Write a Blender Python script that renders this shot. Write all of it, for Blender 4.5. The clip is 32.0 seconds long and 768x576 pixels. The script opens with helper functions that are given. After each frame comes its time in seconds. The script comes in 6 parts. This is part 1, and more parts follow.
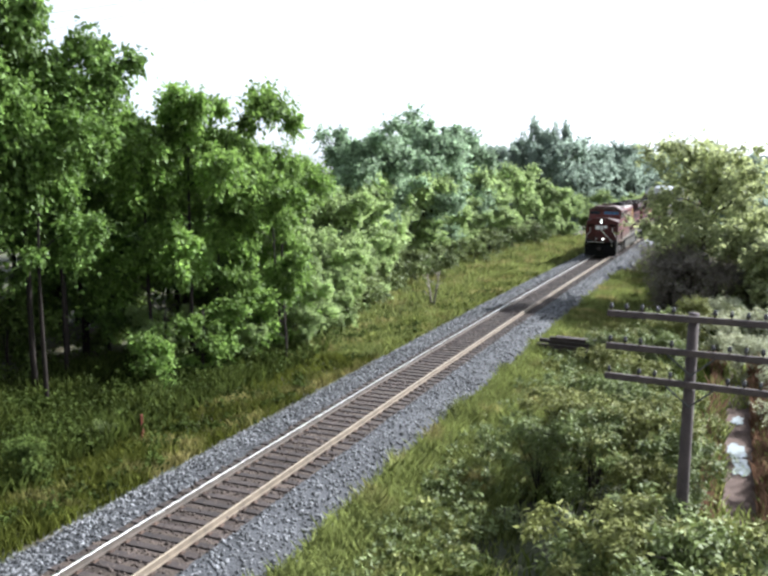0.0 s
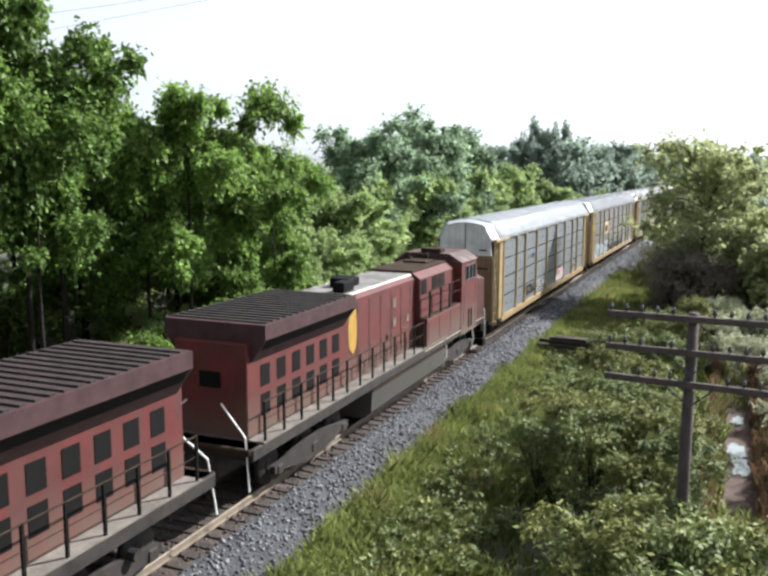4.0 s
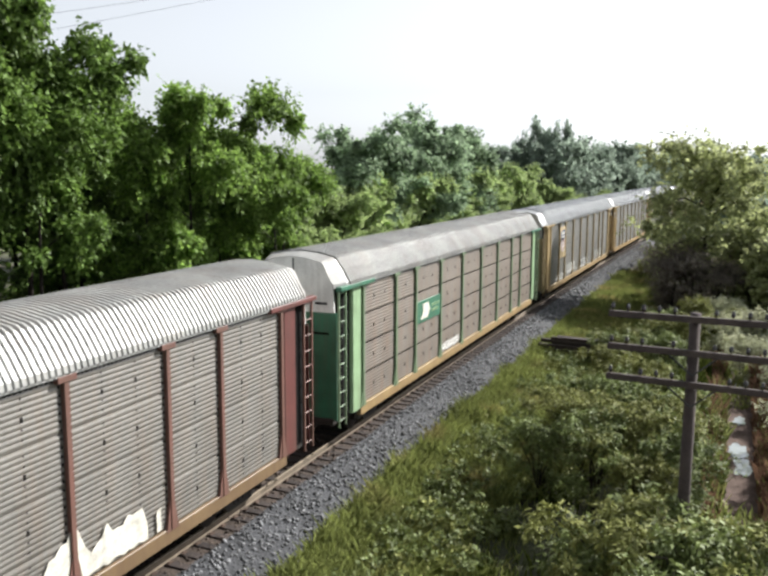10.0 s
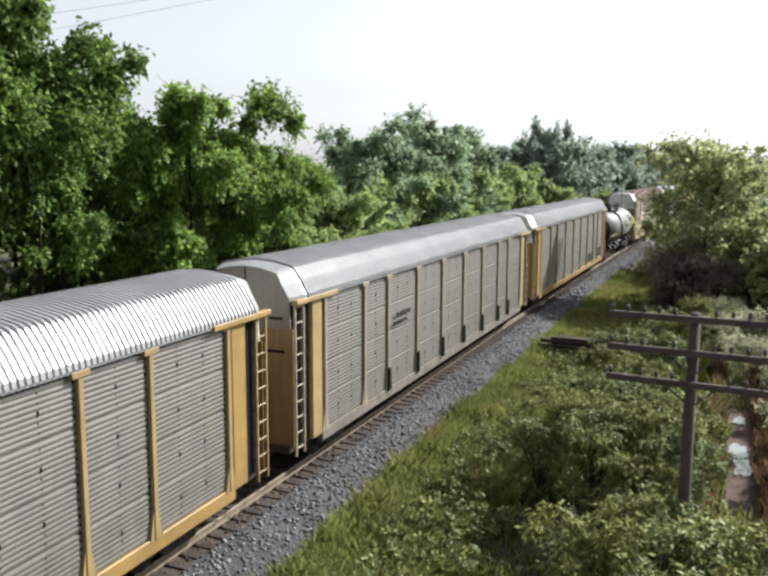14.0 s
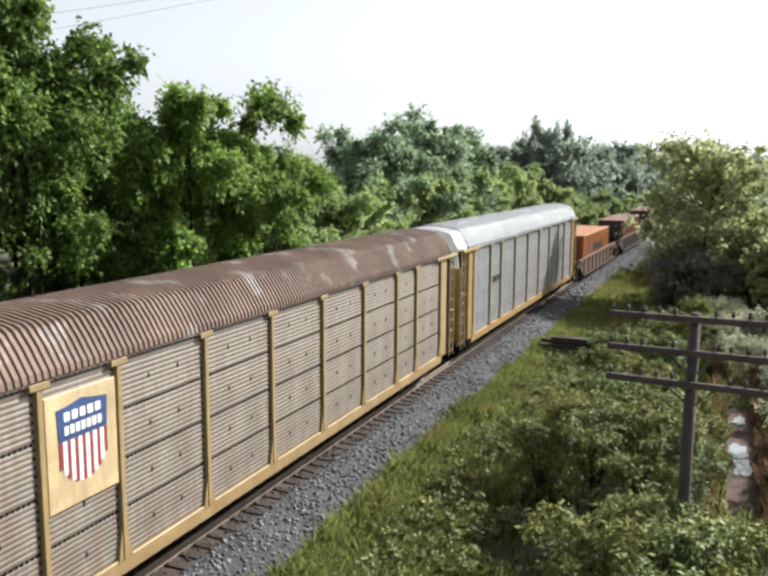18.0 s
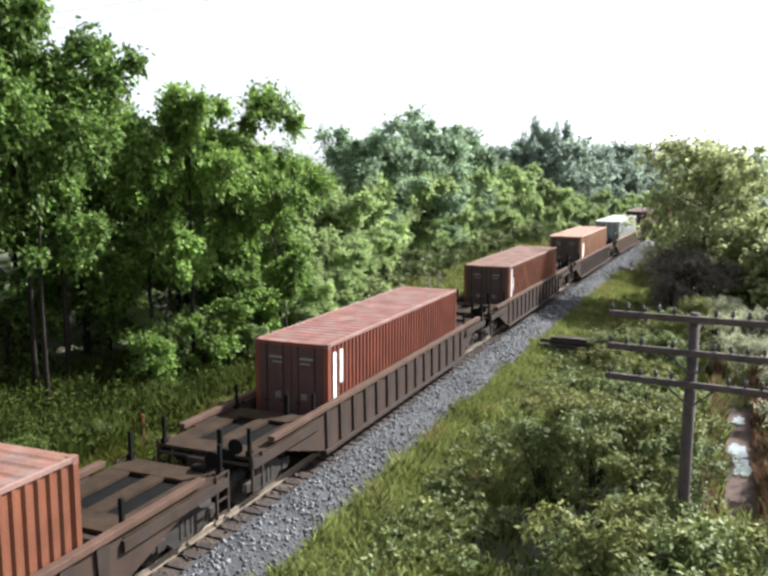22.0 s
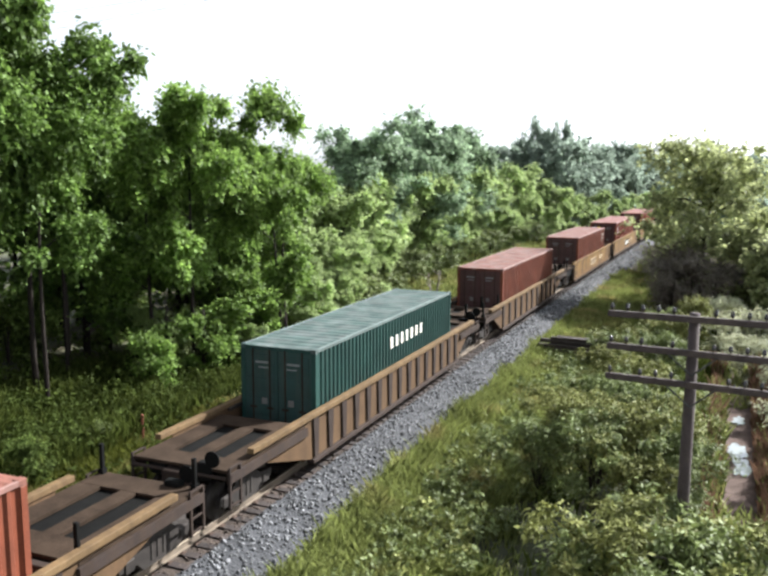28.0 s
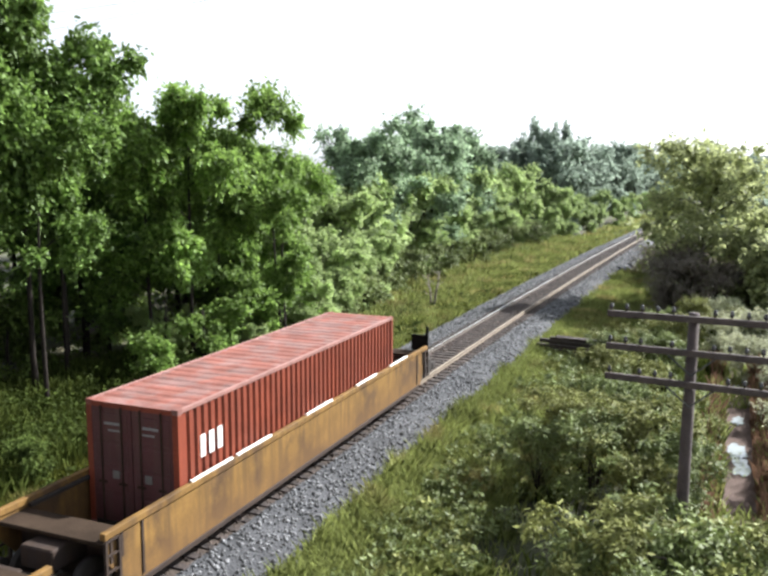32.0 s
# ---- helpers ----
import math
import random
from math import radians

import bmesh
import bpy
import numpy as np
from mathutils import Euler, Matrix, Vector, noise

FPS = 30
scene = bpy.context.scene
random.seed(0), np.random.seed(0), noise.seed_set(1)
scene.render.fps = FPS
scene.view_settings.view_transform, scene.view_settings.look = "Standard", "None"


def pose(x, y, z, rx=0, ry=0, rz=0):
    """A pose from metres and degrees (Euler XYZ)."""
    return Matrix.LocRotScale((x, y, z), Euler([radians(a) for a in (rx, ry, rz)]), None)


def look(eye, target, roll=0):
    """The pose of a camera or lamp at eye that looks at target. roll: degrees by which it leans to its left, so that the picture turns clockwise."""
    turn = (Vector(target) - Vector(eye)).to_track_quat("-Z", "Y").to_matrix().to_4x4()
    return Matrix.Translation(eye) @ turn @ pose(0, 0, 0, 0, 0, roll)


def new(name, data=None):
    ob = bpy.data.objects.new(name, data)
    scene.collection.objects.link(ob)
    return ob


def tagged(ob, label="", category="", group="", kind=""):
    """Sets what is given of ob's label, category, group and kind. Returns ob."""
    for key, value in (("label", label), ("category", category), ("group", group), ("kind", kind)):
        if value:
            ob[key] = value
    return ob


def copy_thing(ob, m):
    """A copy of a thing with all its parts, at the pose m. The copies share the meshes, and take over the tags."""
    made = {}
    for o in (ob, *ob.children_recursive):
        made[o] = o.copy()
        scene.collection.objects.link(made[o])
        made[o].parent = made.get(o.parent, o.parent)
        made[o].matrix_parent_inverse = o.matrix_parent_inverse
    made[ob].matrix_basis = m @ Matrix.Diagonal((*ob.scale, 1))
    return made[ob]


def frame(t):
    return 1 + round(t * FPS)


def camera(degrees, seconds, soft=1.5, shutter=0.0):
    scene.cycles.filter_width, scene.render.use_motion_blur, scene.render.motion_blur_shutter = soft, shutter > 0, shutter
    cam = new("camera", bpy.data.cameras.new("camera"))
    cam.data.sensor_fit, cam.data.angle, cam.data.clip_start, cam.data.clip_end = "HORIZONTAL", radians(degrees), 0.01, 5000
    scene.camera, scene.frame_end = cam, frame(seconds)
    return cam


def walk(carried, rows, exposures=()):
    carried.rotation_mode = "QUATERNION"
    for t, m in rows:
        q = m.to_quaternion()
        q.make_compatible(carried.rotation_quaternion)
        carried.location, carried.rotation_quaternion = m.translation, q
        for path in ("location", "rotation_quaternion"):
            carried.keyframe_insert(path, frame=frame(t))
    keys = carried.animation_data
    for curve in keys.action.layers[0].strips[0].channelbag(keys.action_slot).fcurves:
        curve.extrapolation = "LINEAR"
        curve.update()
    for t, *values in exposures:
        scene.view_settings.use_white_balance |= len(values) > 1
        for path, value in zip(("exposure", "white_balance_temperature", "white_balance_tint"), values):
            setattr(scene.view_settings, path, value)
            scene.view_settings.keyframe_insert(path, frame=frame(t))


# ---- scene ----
cam = camera(49.72, 32.0, soft=2.9)

# the track: straight past the viewer, then a long bend to the right
BEND_START, BEND, BEND_END = 8.0, 0.00042, 850.0
SPEED = 21.68


def track(s):
    """A place on the track's centre line s metres ahead, and its heading."""
    d = min(max(s - BEND_START, 0.0), BEND_END - BEND_START)
    a = BEND * d
    x, y = (1 - math.cos(a)) / BEND, min(s, BEND_START) + math.sin(a) / BEND
    rest = max(s - BEND_END, 0.0)
    return x + rest * math.sin(a), y + rest * math.cos(a), a


def beside(s, off, z=0.0):
    x, y, a = track(s)
    return Vector((x + off * math.cos(a), y - off * math.sin(a), z))


# a camera held on a bridge, with the slightest sway
EYE = Vector((11.505, 0.0, 8.290))
YAW, PITCH, ROLL = -0.38376, 0.14319, 0.22


def view(sway):
    yaw = YAW - sway / 1692
    way = Vector((math.sin(yaw) * math.cos(PITCH), math.cos(yaw) * math.cos(PITCH), -math.sin(PITCH)))
    return look(EYE, EYE + 40 * way, ROLL)


walk(cam, [(t, view(d)) for t, d in ((0, 0), (3.5, 0), (5.5, -1), (6, 0.5), (6.6, 5), (7.5, 4), (9, 3), (14, 3), (19, 3), (21, 2), (25, 2), (29, 1.5), (32, 0.5))],
     exposures=((0, 1.61, 5660, 10), (3.0, 1.56, 5660, 10), (3.6, 1.40, 5840, 10), (5.5, 1.10, 5890, 10), (8, 1.01, 6150, 10), (17, 1.03, 6150, 10), (19, 1.09, 6150, 10), (20, 1.01, 6120, 10), (22, 1.48, 5940, 10), (32, 1.56, 5940, 10)))

# ---- light: a bright hazy sky with the sun ahead and to the right ----
SUN_UP, SUN_SIDE = radians(37), radians(38)
world = bpy.data.worlds.new("sky")
scene.world = world
world.use_nodes = True
wn = world.node_tree.nodes
sky = wn.new("ShaderNodeTexSky")
sky.sky_type = "NISHITA"
sky.sun_disc = False
sky.sun_elevation, sky.sun_rotation = SUN_UP, SUN_SIDE
sky.air_density, sky.dust_density, sky.ozone_density = 1.0, 1.2, 1.0
haze = wn.new("ShaderNodeHueSaturation")
haze.inputs["Saturation"].default_value = 0.12
world.node_tree.links.new(sky.outputs[0], haze.inputs["Color"])
world.node_tree.links.new(haze.outputs[0], wn["Background"].inputs[0])
wn["Background"].inputs[1].default_value = 0.086
sun = new("sun", bpy.data.lights.new("sun", "SUN"))
sun.data.energy, sun.data.angle, sun.data.color = 5.0, radians(1.0), (1.0, 0.95, 0.86)
to_sun = Vector((math.cos(SUN_UP) * math.sin(SUN_SIDE), math.cos(SUN_UP) * math.cos(SUN_SIDE), math.sin(SUN_UP)))
sun.matrix_world = look(to_sun * 100, (0, 0, 0))


# ---- materials ----
def material(name, color, rough=0.6, metal=0.0, vary=0.25, scale=3.0, fine=40.0, bump=0.2, bump_dist=0.01, streak=0.0, grime=(0.10, 0.075, 0.055),
             island=0.0, random_ob=0.0, translucent=0.0, spec=0.5, coat=0.0, second=None, second_scale=1.5, second_amount=0.5, dust_or_shade=None):
    m = bpy.data.materials.new(name)
    m.use_nodes = True
    nt = m.node_tree
    n, link = nt.nodes, nt.links.new
    bsdf = n["Principled BSDF"]
    bsdf.inputs["Roughness"].default_value = rough
    bsdf.inputs["Metallic"].default_value = metal
    bsdf.inputs["Specular IOR Level"].default_value = spec
    bsdf.inputs["Coat Weight"].default_value = coat
    tc = n.new("ShaderNodeTexCoord")
    big = n.new("ShaderNodeTexNoise")
    big.inputs["Scale"].default_value = scale
    big.inputs["Detail"].default_value = 5
    link(tc.outputs["Object"], big.inputs["Vector"])
    small = n.new("ShaderNodeTexNoise")
    small.inputs["Scale"].default_value = fine
    small.inputs["Detail"].default_value = 3
    link(tc.outputs["Object"], small.inputs["Vector"])

    def mixed(fac, a, b, mode="MIX"):
        x = n.new("ShaderNodeMix")
        x.data_type, x.blend_type = "RGBA", mode
        for slot, value in ((0, fac), (6, a), (7, b)):
            if isinstance(value, (int, float)):
                x.inputs[slot].default_value = value
            elif isinstance(value, tuple):
                x.inputs[slot].default_value = (*value[:3], 1)
            else:
                link(value, x.inputs[slot])
        return x.outputs[2]

    def ramp(value, lo, hi, a, b):
        r = n.new("ShaderNodeMapRange")
        for i, x in enumerate((lo, hi, a, b)):
            r.inputs[i + 1].default_value = x
        link(value, r.inputs[0])
        return r.outputs[0]

    base = tuple(color)
    out = base
    if second:
        s2 = n.new("ShaderNodeTexNoise")
        s2.inputs["Scale"].default_value = second_scale
        s2.inputs["Detail"].default_value = 6
        link(tc.outputs["Object"], s2.inputs["Vector"])
        out = mixed(ramp(s2.outputs[0], 0.62 - 0.3 * second_amount, 0.72 - 0.2 * second_amount, 0, 1), base, second)
    dark = ramp(big.outputs[0], 0.3, 0.7, 1 - vary, 1 + vary)
    out = mixed(1.0, out, dark, "MULTIPLY")
    out = mixed(1.0, out, ramp(small.outputs[0], 0.3, 0.7, 1 - vary * 0.6, 1 + vary * 0.6), "MULTIPLY")
    if streak:
        mp = n.new("ShaderNodeMapping")
        mp.inputs["Scale"].default_value = (4, 4, 0.4)
        link(tc.outputs["Object"], mp.inputs[0])
        st = n.new("ShaderNodeTexNoise")
        st.inputs["Scale"].default_value = 1.3
        st.inputs["Detail"].default_value = 6
        link(mp.outputs[0], st.inputs["Vector"])
        out = mixed(ramp(st.outputs[0], 0.42, 0.75, 0, streak), out, grime)
    if dust_or_shade:  # dried dirt thrown up, or painted shade, on the lower part: (from height, to height, amount, colour)
        sep = n.new("ShaderNodeSeparateXYZ")
        link(tc.outputs["Object"], sep.inputs[0])
        rag = n.new("ShaderNodeMath")
        rag.operation = "MULTIPLY_ADD"
        link(big.outputs[0], rag.inputs[0])
        rag.inputs[1].default_value = (dust_or_shade[1] - dust_or_shade[0]) * 0.9
        link(sep.outputs["Z"], rag.inputs[2])
        out = mixed(ramp(rag.outputs[0], dust_or_shade[0] + 0.45 * (dust_or_shade[1] - dust_or_shade[0]), dust_or_shade[1] + 0.45 * (dust_or_shade[1] - dust_or_shade[0]), dust_or_shade[2], 0.0), out, dust_or_shade[3])
    if island:
        geo = n.new("ShaderNodeNewGeometry")
        out = mixed(1.0, out, ramp(geo.outputs["Random Per Island"], 0, 1, 1 - island, 1 + island), "MULTIPLY")
    if random_ob:
        oi = n.new("ShaderNodeObjectInfo")
        out = mixed(1.0, out, ramp(oi.outputs["Random"], 0, 1, 1 - random_ob, 1 + random_ob), "MULTIPLY")
    link(out, bsdf.inputs["Base Color"])
    if bump:
        b = n.new("ShaderNodeBump")
        b.inputs["Strength"].default_value = bump
        b.inputs["Distance"].default_value = bump_dist
        link(small.outputs[0], b.inputs["Height"])
        link(b.outputs[0], bsdf.inputs["Normal"])
    if translucent:
        tr = n.new("ShaderNodeBsdfTranslucent")
        link(out, tr.inputs[0])
        ms = n.new("ShaderNodeMixShader")
        ms.inputs[0].default_value = translucent
        link(bsdf.outputs[0], ms.inputs[1])
        link(tr.outputs[0], ms.inputs[2])
        link(ms.outputs[0], n["Material Output"].inputs[0])
    return m


def glow(name, color, strength):
    m = bpy.data.materials.new(name)
    m.use_nodes = True
    b = m.node_tree.nodes["Principled BSDF"]
    b.inputs["Base Color"].default_value = (*color, 1)
    b.inputs["Emission Color"].default_value = (*color, 1)
    b.inputs["Emission Strength"].default_value = strength
    return m


M = {}
M["soil"] = material("soil", (0.045, 0.05, 0.022), 0.95, vary=0.35, scale=0.6, fine=9, bump=0.6, bump_dist=0.05, second=(0.07, 0.06, 0.03), second_scale=0.35)
# bed coloured darker than its stones for the shaded gaps between them
M["ballast"] = material("ballast", (0.043, 0.044, 0.048), 0.9, vary=0.45, scale=1.2, fine=14, bump=1.0, bump_dist=0.06)
M["stone"] = material("stone", (0.123, 0.124, 0.128), 0.85, vary=0.2, scale=5, fine=60, bump=0.3, island=0.85)
M["tie"] = material("tie", (0.034, 0.025, 0.022), 0.9, vary=0.35, scale=4, fine=50, bump=0.6, random_ob=0.35)
M["rail_head"] = material("rail_head", (0.800, 0.790, 0.770), 0.3, 1.0, vary=0.08, scale=2, fine=30, bump=0.05)
M["rail_dull"] = material("rail_dull", (0.270, 0.220, 0.160), 0.5, 0.3, vary=0.15, scale=2, fine=30, bump=0.05)
M["rail_dark"] = material("rail_dark", (0.075, 0.06, 0.048), 0.85, vary=0.25, scale=3, fine=40, bump=0.3)
M["rail_rust"] = material("rail_rust", (0.150, 0.118, 0.085), 0.85, vary=0.25, scale=3, fine=40, bump=0.3)
M["ballast_brown"] = material("ballast_brown", (0.064, 0.050, 0.041), 0.95, vary=0.45, scale=1.5, fine=16, bump=1.0, bump_dist=0.05, spec=0.2)
M["stone_brown"] = material("stone_brown", (0.079, 0.062, 0.053), 0.9, vary=0.2, scale=5, fine=60, bump=0.3, island=0.5, spec=0.2)
M["plate"] = material("plate", (0.085, 0.055, 0.04), 0.85, 0.3, vary=0.3, island=0.2)
M["grass"] = material("grass", (0.195, 0.222, 0.067), 0.7, vary=0.3, scale=0.5, fine=6, bump=0, island=0.35, translucent=0.35, second=(0.27, 0.24, 0.095), second_scale=0.45, second_amount=0.3, spec=0.2)
# wood-side grass and weeds tinted darker in place of tree shade
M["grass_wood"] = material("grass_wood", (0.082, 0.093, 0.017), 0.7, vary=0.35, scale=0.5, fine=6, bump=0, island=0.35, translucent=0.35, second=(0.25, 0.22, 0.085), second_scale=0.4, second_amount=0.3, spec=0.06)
M["weed"] = material("weed", (0.060, 0.077, 0.017), 0.65, vary=0.25, scale=0.8, fine=6, bump=0, island=0.4, translucent=0.35, spec=0.06)
M["leaf"] = material("leaf", (0.195, 0.295, 0.066), 0.6, vary=0.3, scale=0.45, fine=5, bump=0, island=0.5, random_ob=0.14, translucent=0.58, spec=0.35)
# bluish copy of the leaf green, tinted for haze at middle distance
M["leaf_mid"] = material("leaf_mid", (0.250, 0.330, 0.204), 0.65, vary=0.3, scale=0.4, fine=4, bump=0, island=0.45, random_ob=0.14, translucent=0.5, spec=0.25)
# darker copies of the leaf green: shade of the wood put into colour
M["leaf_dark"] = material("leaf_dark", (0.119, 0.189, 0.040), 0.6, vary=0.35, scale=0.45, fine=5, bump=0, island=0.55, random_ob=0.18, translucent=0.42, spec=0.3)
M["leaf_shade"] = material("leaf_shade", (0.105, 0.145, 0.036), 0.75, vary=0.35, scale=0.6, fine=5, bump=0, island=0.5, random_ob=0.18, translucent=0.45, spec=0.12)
M["leaf_light"] = material("leaf_light", (0.310, 0.390, 0.157), 0.6, vary=0.3, scale=0.5, fine=5, bump=0, island=0.4, random_ob=0.16, translucent=0.5, spec=0.3)
# olive green raised paler, with the haze over the tree mixed in
M["leaf_olive"] = material("leaf_olive", (0.346, 0.378, 0.178), 0.6, vary=0.3, scale=0.5, fine=5, bump=0, island=0.4, random_ob=0.12, translucent=0.66, spec=0.3)
# distance haze is put into this pale bluish leaf colour
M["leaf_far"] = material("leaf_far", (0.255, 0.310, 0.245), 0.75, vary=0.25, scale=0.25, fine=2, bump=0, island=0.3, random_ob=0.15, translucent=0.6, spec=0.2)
M["leaf_bush"] = material("leaf_bush", (0.150, 0.185, 0.060), 0.6, vary=0.3, scale=0.7, fine=5, bump=0, island=0.45, random_ob=0.2, translucent=0.25, spec=0.3)
M["leaf_willow"] = material("leaf_willow", (0.170, 0.180, 0.056), 0.55, vary=0.25, scale=0.9, fine=5, bump=0, island=0.5, random_ob=0.15, translucent=0.15, spec=0.1)
M["leaf_pale"] = material("leaf_pale", (0.483, 0.494, 0.333), 0.7, vary=0.25, scale=0.9, fine=5, bump=0, island=0.45, random_ob=0.15, translucent=0.4, spec=0.2)
M["leaf_brush"] = material("leaf_brush", (0.204, 0.180, 0.150), 0.8, vary=0.25, scale=0.9, fine=5, bump=0, island=0.45, random_ob=0.15, translucent=0.3, spec=0.1)
M["reed"] = material("reed", (0.16, 0.095, 0.062), 0.8, vary=0.3, scale=0.6, fine=6, bump=0, island=0.4, translucent=0.3, spec=0.15)
# weed green darkened to stand for the shadow under the trees
M["nettle"] = material("nettle", (0.043, 0.060, 0.012), 0.7, vary=0.3, scale=0.7, fine=5, bump=0, island=0.5, translucent=0.2, spec=0.06)
M["bark"] = material("bark", (0.026, 0.021, 0.018), 0.95, spec=0.1, vary=0.35, scale=3, fine=25, bump=0.8, bump_dist=0.03)
M["dry_wood"] = material("dry_wood", (0.21, 0.18, 0.15), 0.9, vary=0.3, scale=4, fine=30, bump=0.4)
M["pole"] = material("pole", (0.053, 0.040, 0.038), 0.92, vary=0.3, scale=3, fine=30, bump=0.7, streak=0.3)
M["insulator"] = material("insulator", (0.035, 0.03, 0.03), 0.25, vary=0.1)
M["wire"] = material("wire", (0.06, 0.06, 0.06), 0.6, 0.5, vary=0.1)
M["rust_post"] = material("rust_post", (0.20, 0.06, 0.035), 0.85, vary=0.3)
M["mud"] = material("mud", (0.10, 0.073, 0.062), 0.95, vary=0.3, scale=2, fine=20, bump=0.6, bump_dist=0.03, spec=0.1)
# pale base colour carries the sky's reflection on the ditch water
M["water"] = material("water", (0.330, 0.360, 0.390), 0.03, vary=0.1, scale=2, fine=6, bump=0.04, spec=1.0)


# ---- mesh building ----
class Shape:
    """Vertices and faces of one mesh, added piece by piece."""

    def __init__(self):
        self.v, self.f = [], []

    def add(self, verts, faces):
        k = len(self.v)
        self.v += [tuple(p) for p in verts]
        self.f += [tuple(i + k for i in f) for f in faces]
        return self

    def box(self, x0, x1, y0, y1, z0, z1, c=0.0):
        """A box, its edges chamfered by c."""
        if c <= 0:
            v = [(x, y, z) for x in (x0, x1) for y in (y0, y1) for z in (z0, z1)]
            return self.add(v, [(0, 1, 3, 2), (4, 6, 7, 5), (0, 4, 5, 1), (2, 3, 7, 6), (0, 2, 6, 4), (1, 5, 7, 3)])
        c = min(c, (x1 - x0) * 0.45, (y1 - y0) * 0.45, (z1 - z0) * 0.45)
        rings = []
        for z, d in ((z0, c), (z0 + c, 0), (z1 - c, 0), (z1, c)):
            a0, a1, b0, b1 = x0 + d, x1 - d, y0 + d, y1 - d
            e = c if d == 0 else c * 0.4
            rings.append([(a0 + e, b0, z), (a1 - e, b0, z), (a1, b0 + e, z), (a1, b1 - e, z), (a1 - e, b1, z), (a0 + e, b1, z), (a0, b1 - e, z), (a0, b0 + e, z)])
        return self.loft(rings)

    def loft(self, rings, caps=True, closed=True):
        n = len(rings[0])
        v = [p for r in rings for p in r]
        f = []
        for i in range(len(rings) - 1):
            for j in range(n if closed else n - 1):
                k = (j + 1) % n
                f.append((i * n + j, i * n + k, (i + 1) * n + k, (i + 1) * n + j))
        if caps and closed:
            f += [tuple(range(n - 1, -1, -1)), tuple(range((len(rings) - 1) * n, len(rings) * n))]
        return self.add(v, f)

    def prism(self, outline, axis, a, b):
        """An outline in the two other axes, drawn out along an axis from a to b."""
        def at(p, t):
            return {"x": (t, p[0], p[1]), "y": (p[0], t, p[1]), "z": (p[0], p[1], t)}[axis]
        return self.loft([[at(p, a) for p in outline], [at(p, b) for p in outline]])

    def tube(self, path, radius, sides=6):
        """A round rod along a path; radius is one number or one for each point."""
        pts = [Vector(p) for p in path]
        rad = radius if isinstance(radius, (list, tuple)) else [radius] * len(pts)
        rings = []
        for i, p in enumerate(pts):
            d = (pts[min(i + 1, len(pts) - 1)] - pts[max(i - 1, 0)]).normalized()
            u = d.cross(Vector((0, 0, 1)) if abs(d.z) < 0.9 else Vector((1, 0, 0))).normalized()
            w = d.cross(u)
            rings.append([tuple(p + rad[i] * (math.cos(2 * math.pi * k / sides) * u + math.sin(2 * math.pi * k / sides) * w)) for k in range(sides)])
        return self.loft(rings)

    def disc(self, x0, x1, cy, cz, r, sides=20, bevel=0.02):
        """A wheel-like disc about the x axis."""
        prof = [(x0, r - bevel), (x0 + bevel, r), (x1 - bevel, r), (x1, r - bevel)]
        return self.loft([[(x, cy + q * math.cos(2 * math.pi * k / sides), cz + q * math.sin(2 * math.pi * k / sides)) for k in range(sides)] for x, q in prof])

    def mesh(self, name, mats, smooth=False):
        me = bpy.data.meshes.new(name)
        me.from_pydata(self.v, [], self.f)
        for m in mats if isinstance(mats, (list, tuple)) else [mats]:
            me.materials.append(m)
        if smooth:
            me.polygons.foreach_set("use_smooth", [True] * len(me.polygons))
        me.update()
        bm = bmesh.new()
        bm.from_mesh(me)
        bmesh.ops.recalc_face_normals(bm, faces=bm.faces)
        bm.to_mesh(me)
        bm.free()
        return me


def part(name, shape, mat, parent, label="", at=None, smooth=False, kind=""):
    """One mesh object under a thing or a part. shape: a Shape, or a mesh that alike parts share."""
    me = shape if isinstance(shape, bpy.types.Mesh) else shape.mesh(name, mat, smooth)
    ob = new(name, me)
    ob.parent = parent
    if at is not None:
        ob.matrix_basis = at
    return tagged(ob, label, kind=kind)


def thing(name, label, category, group="", kind="", at=None):
    ob = new(name)
    ob.empty_display_size = 0.5
    if at is not None:
        ob.matrix_basis = at
    return tagged(ob, label, category, group, kind)


def quads(name, verts, faces, mat):
    me = bpy.data.meshes.new(name)
    me.vertices.add(len(verts))
    me.vertices.foreach_set("co", np.asarray(verts, np.float32).ravel())
    n = faces.shape[1]
    me.loops.add(faces.size)
    me.loops.foreach_set("vertex_index", faces.astype(np.int32).ravel())
    me.polygons.add(len(faces))
    me.polygons.foreach_set("loop_start", np.arange(0, faces.size, n, dtype=np.int32))
    me.materials.append(mat)
    me.update(calc_edges=True)
    me.validate()
    return me


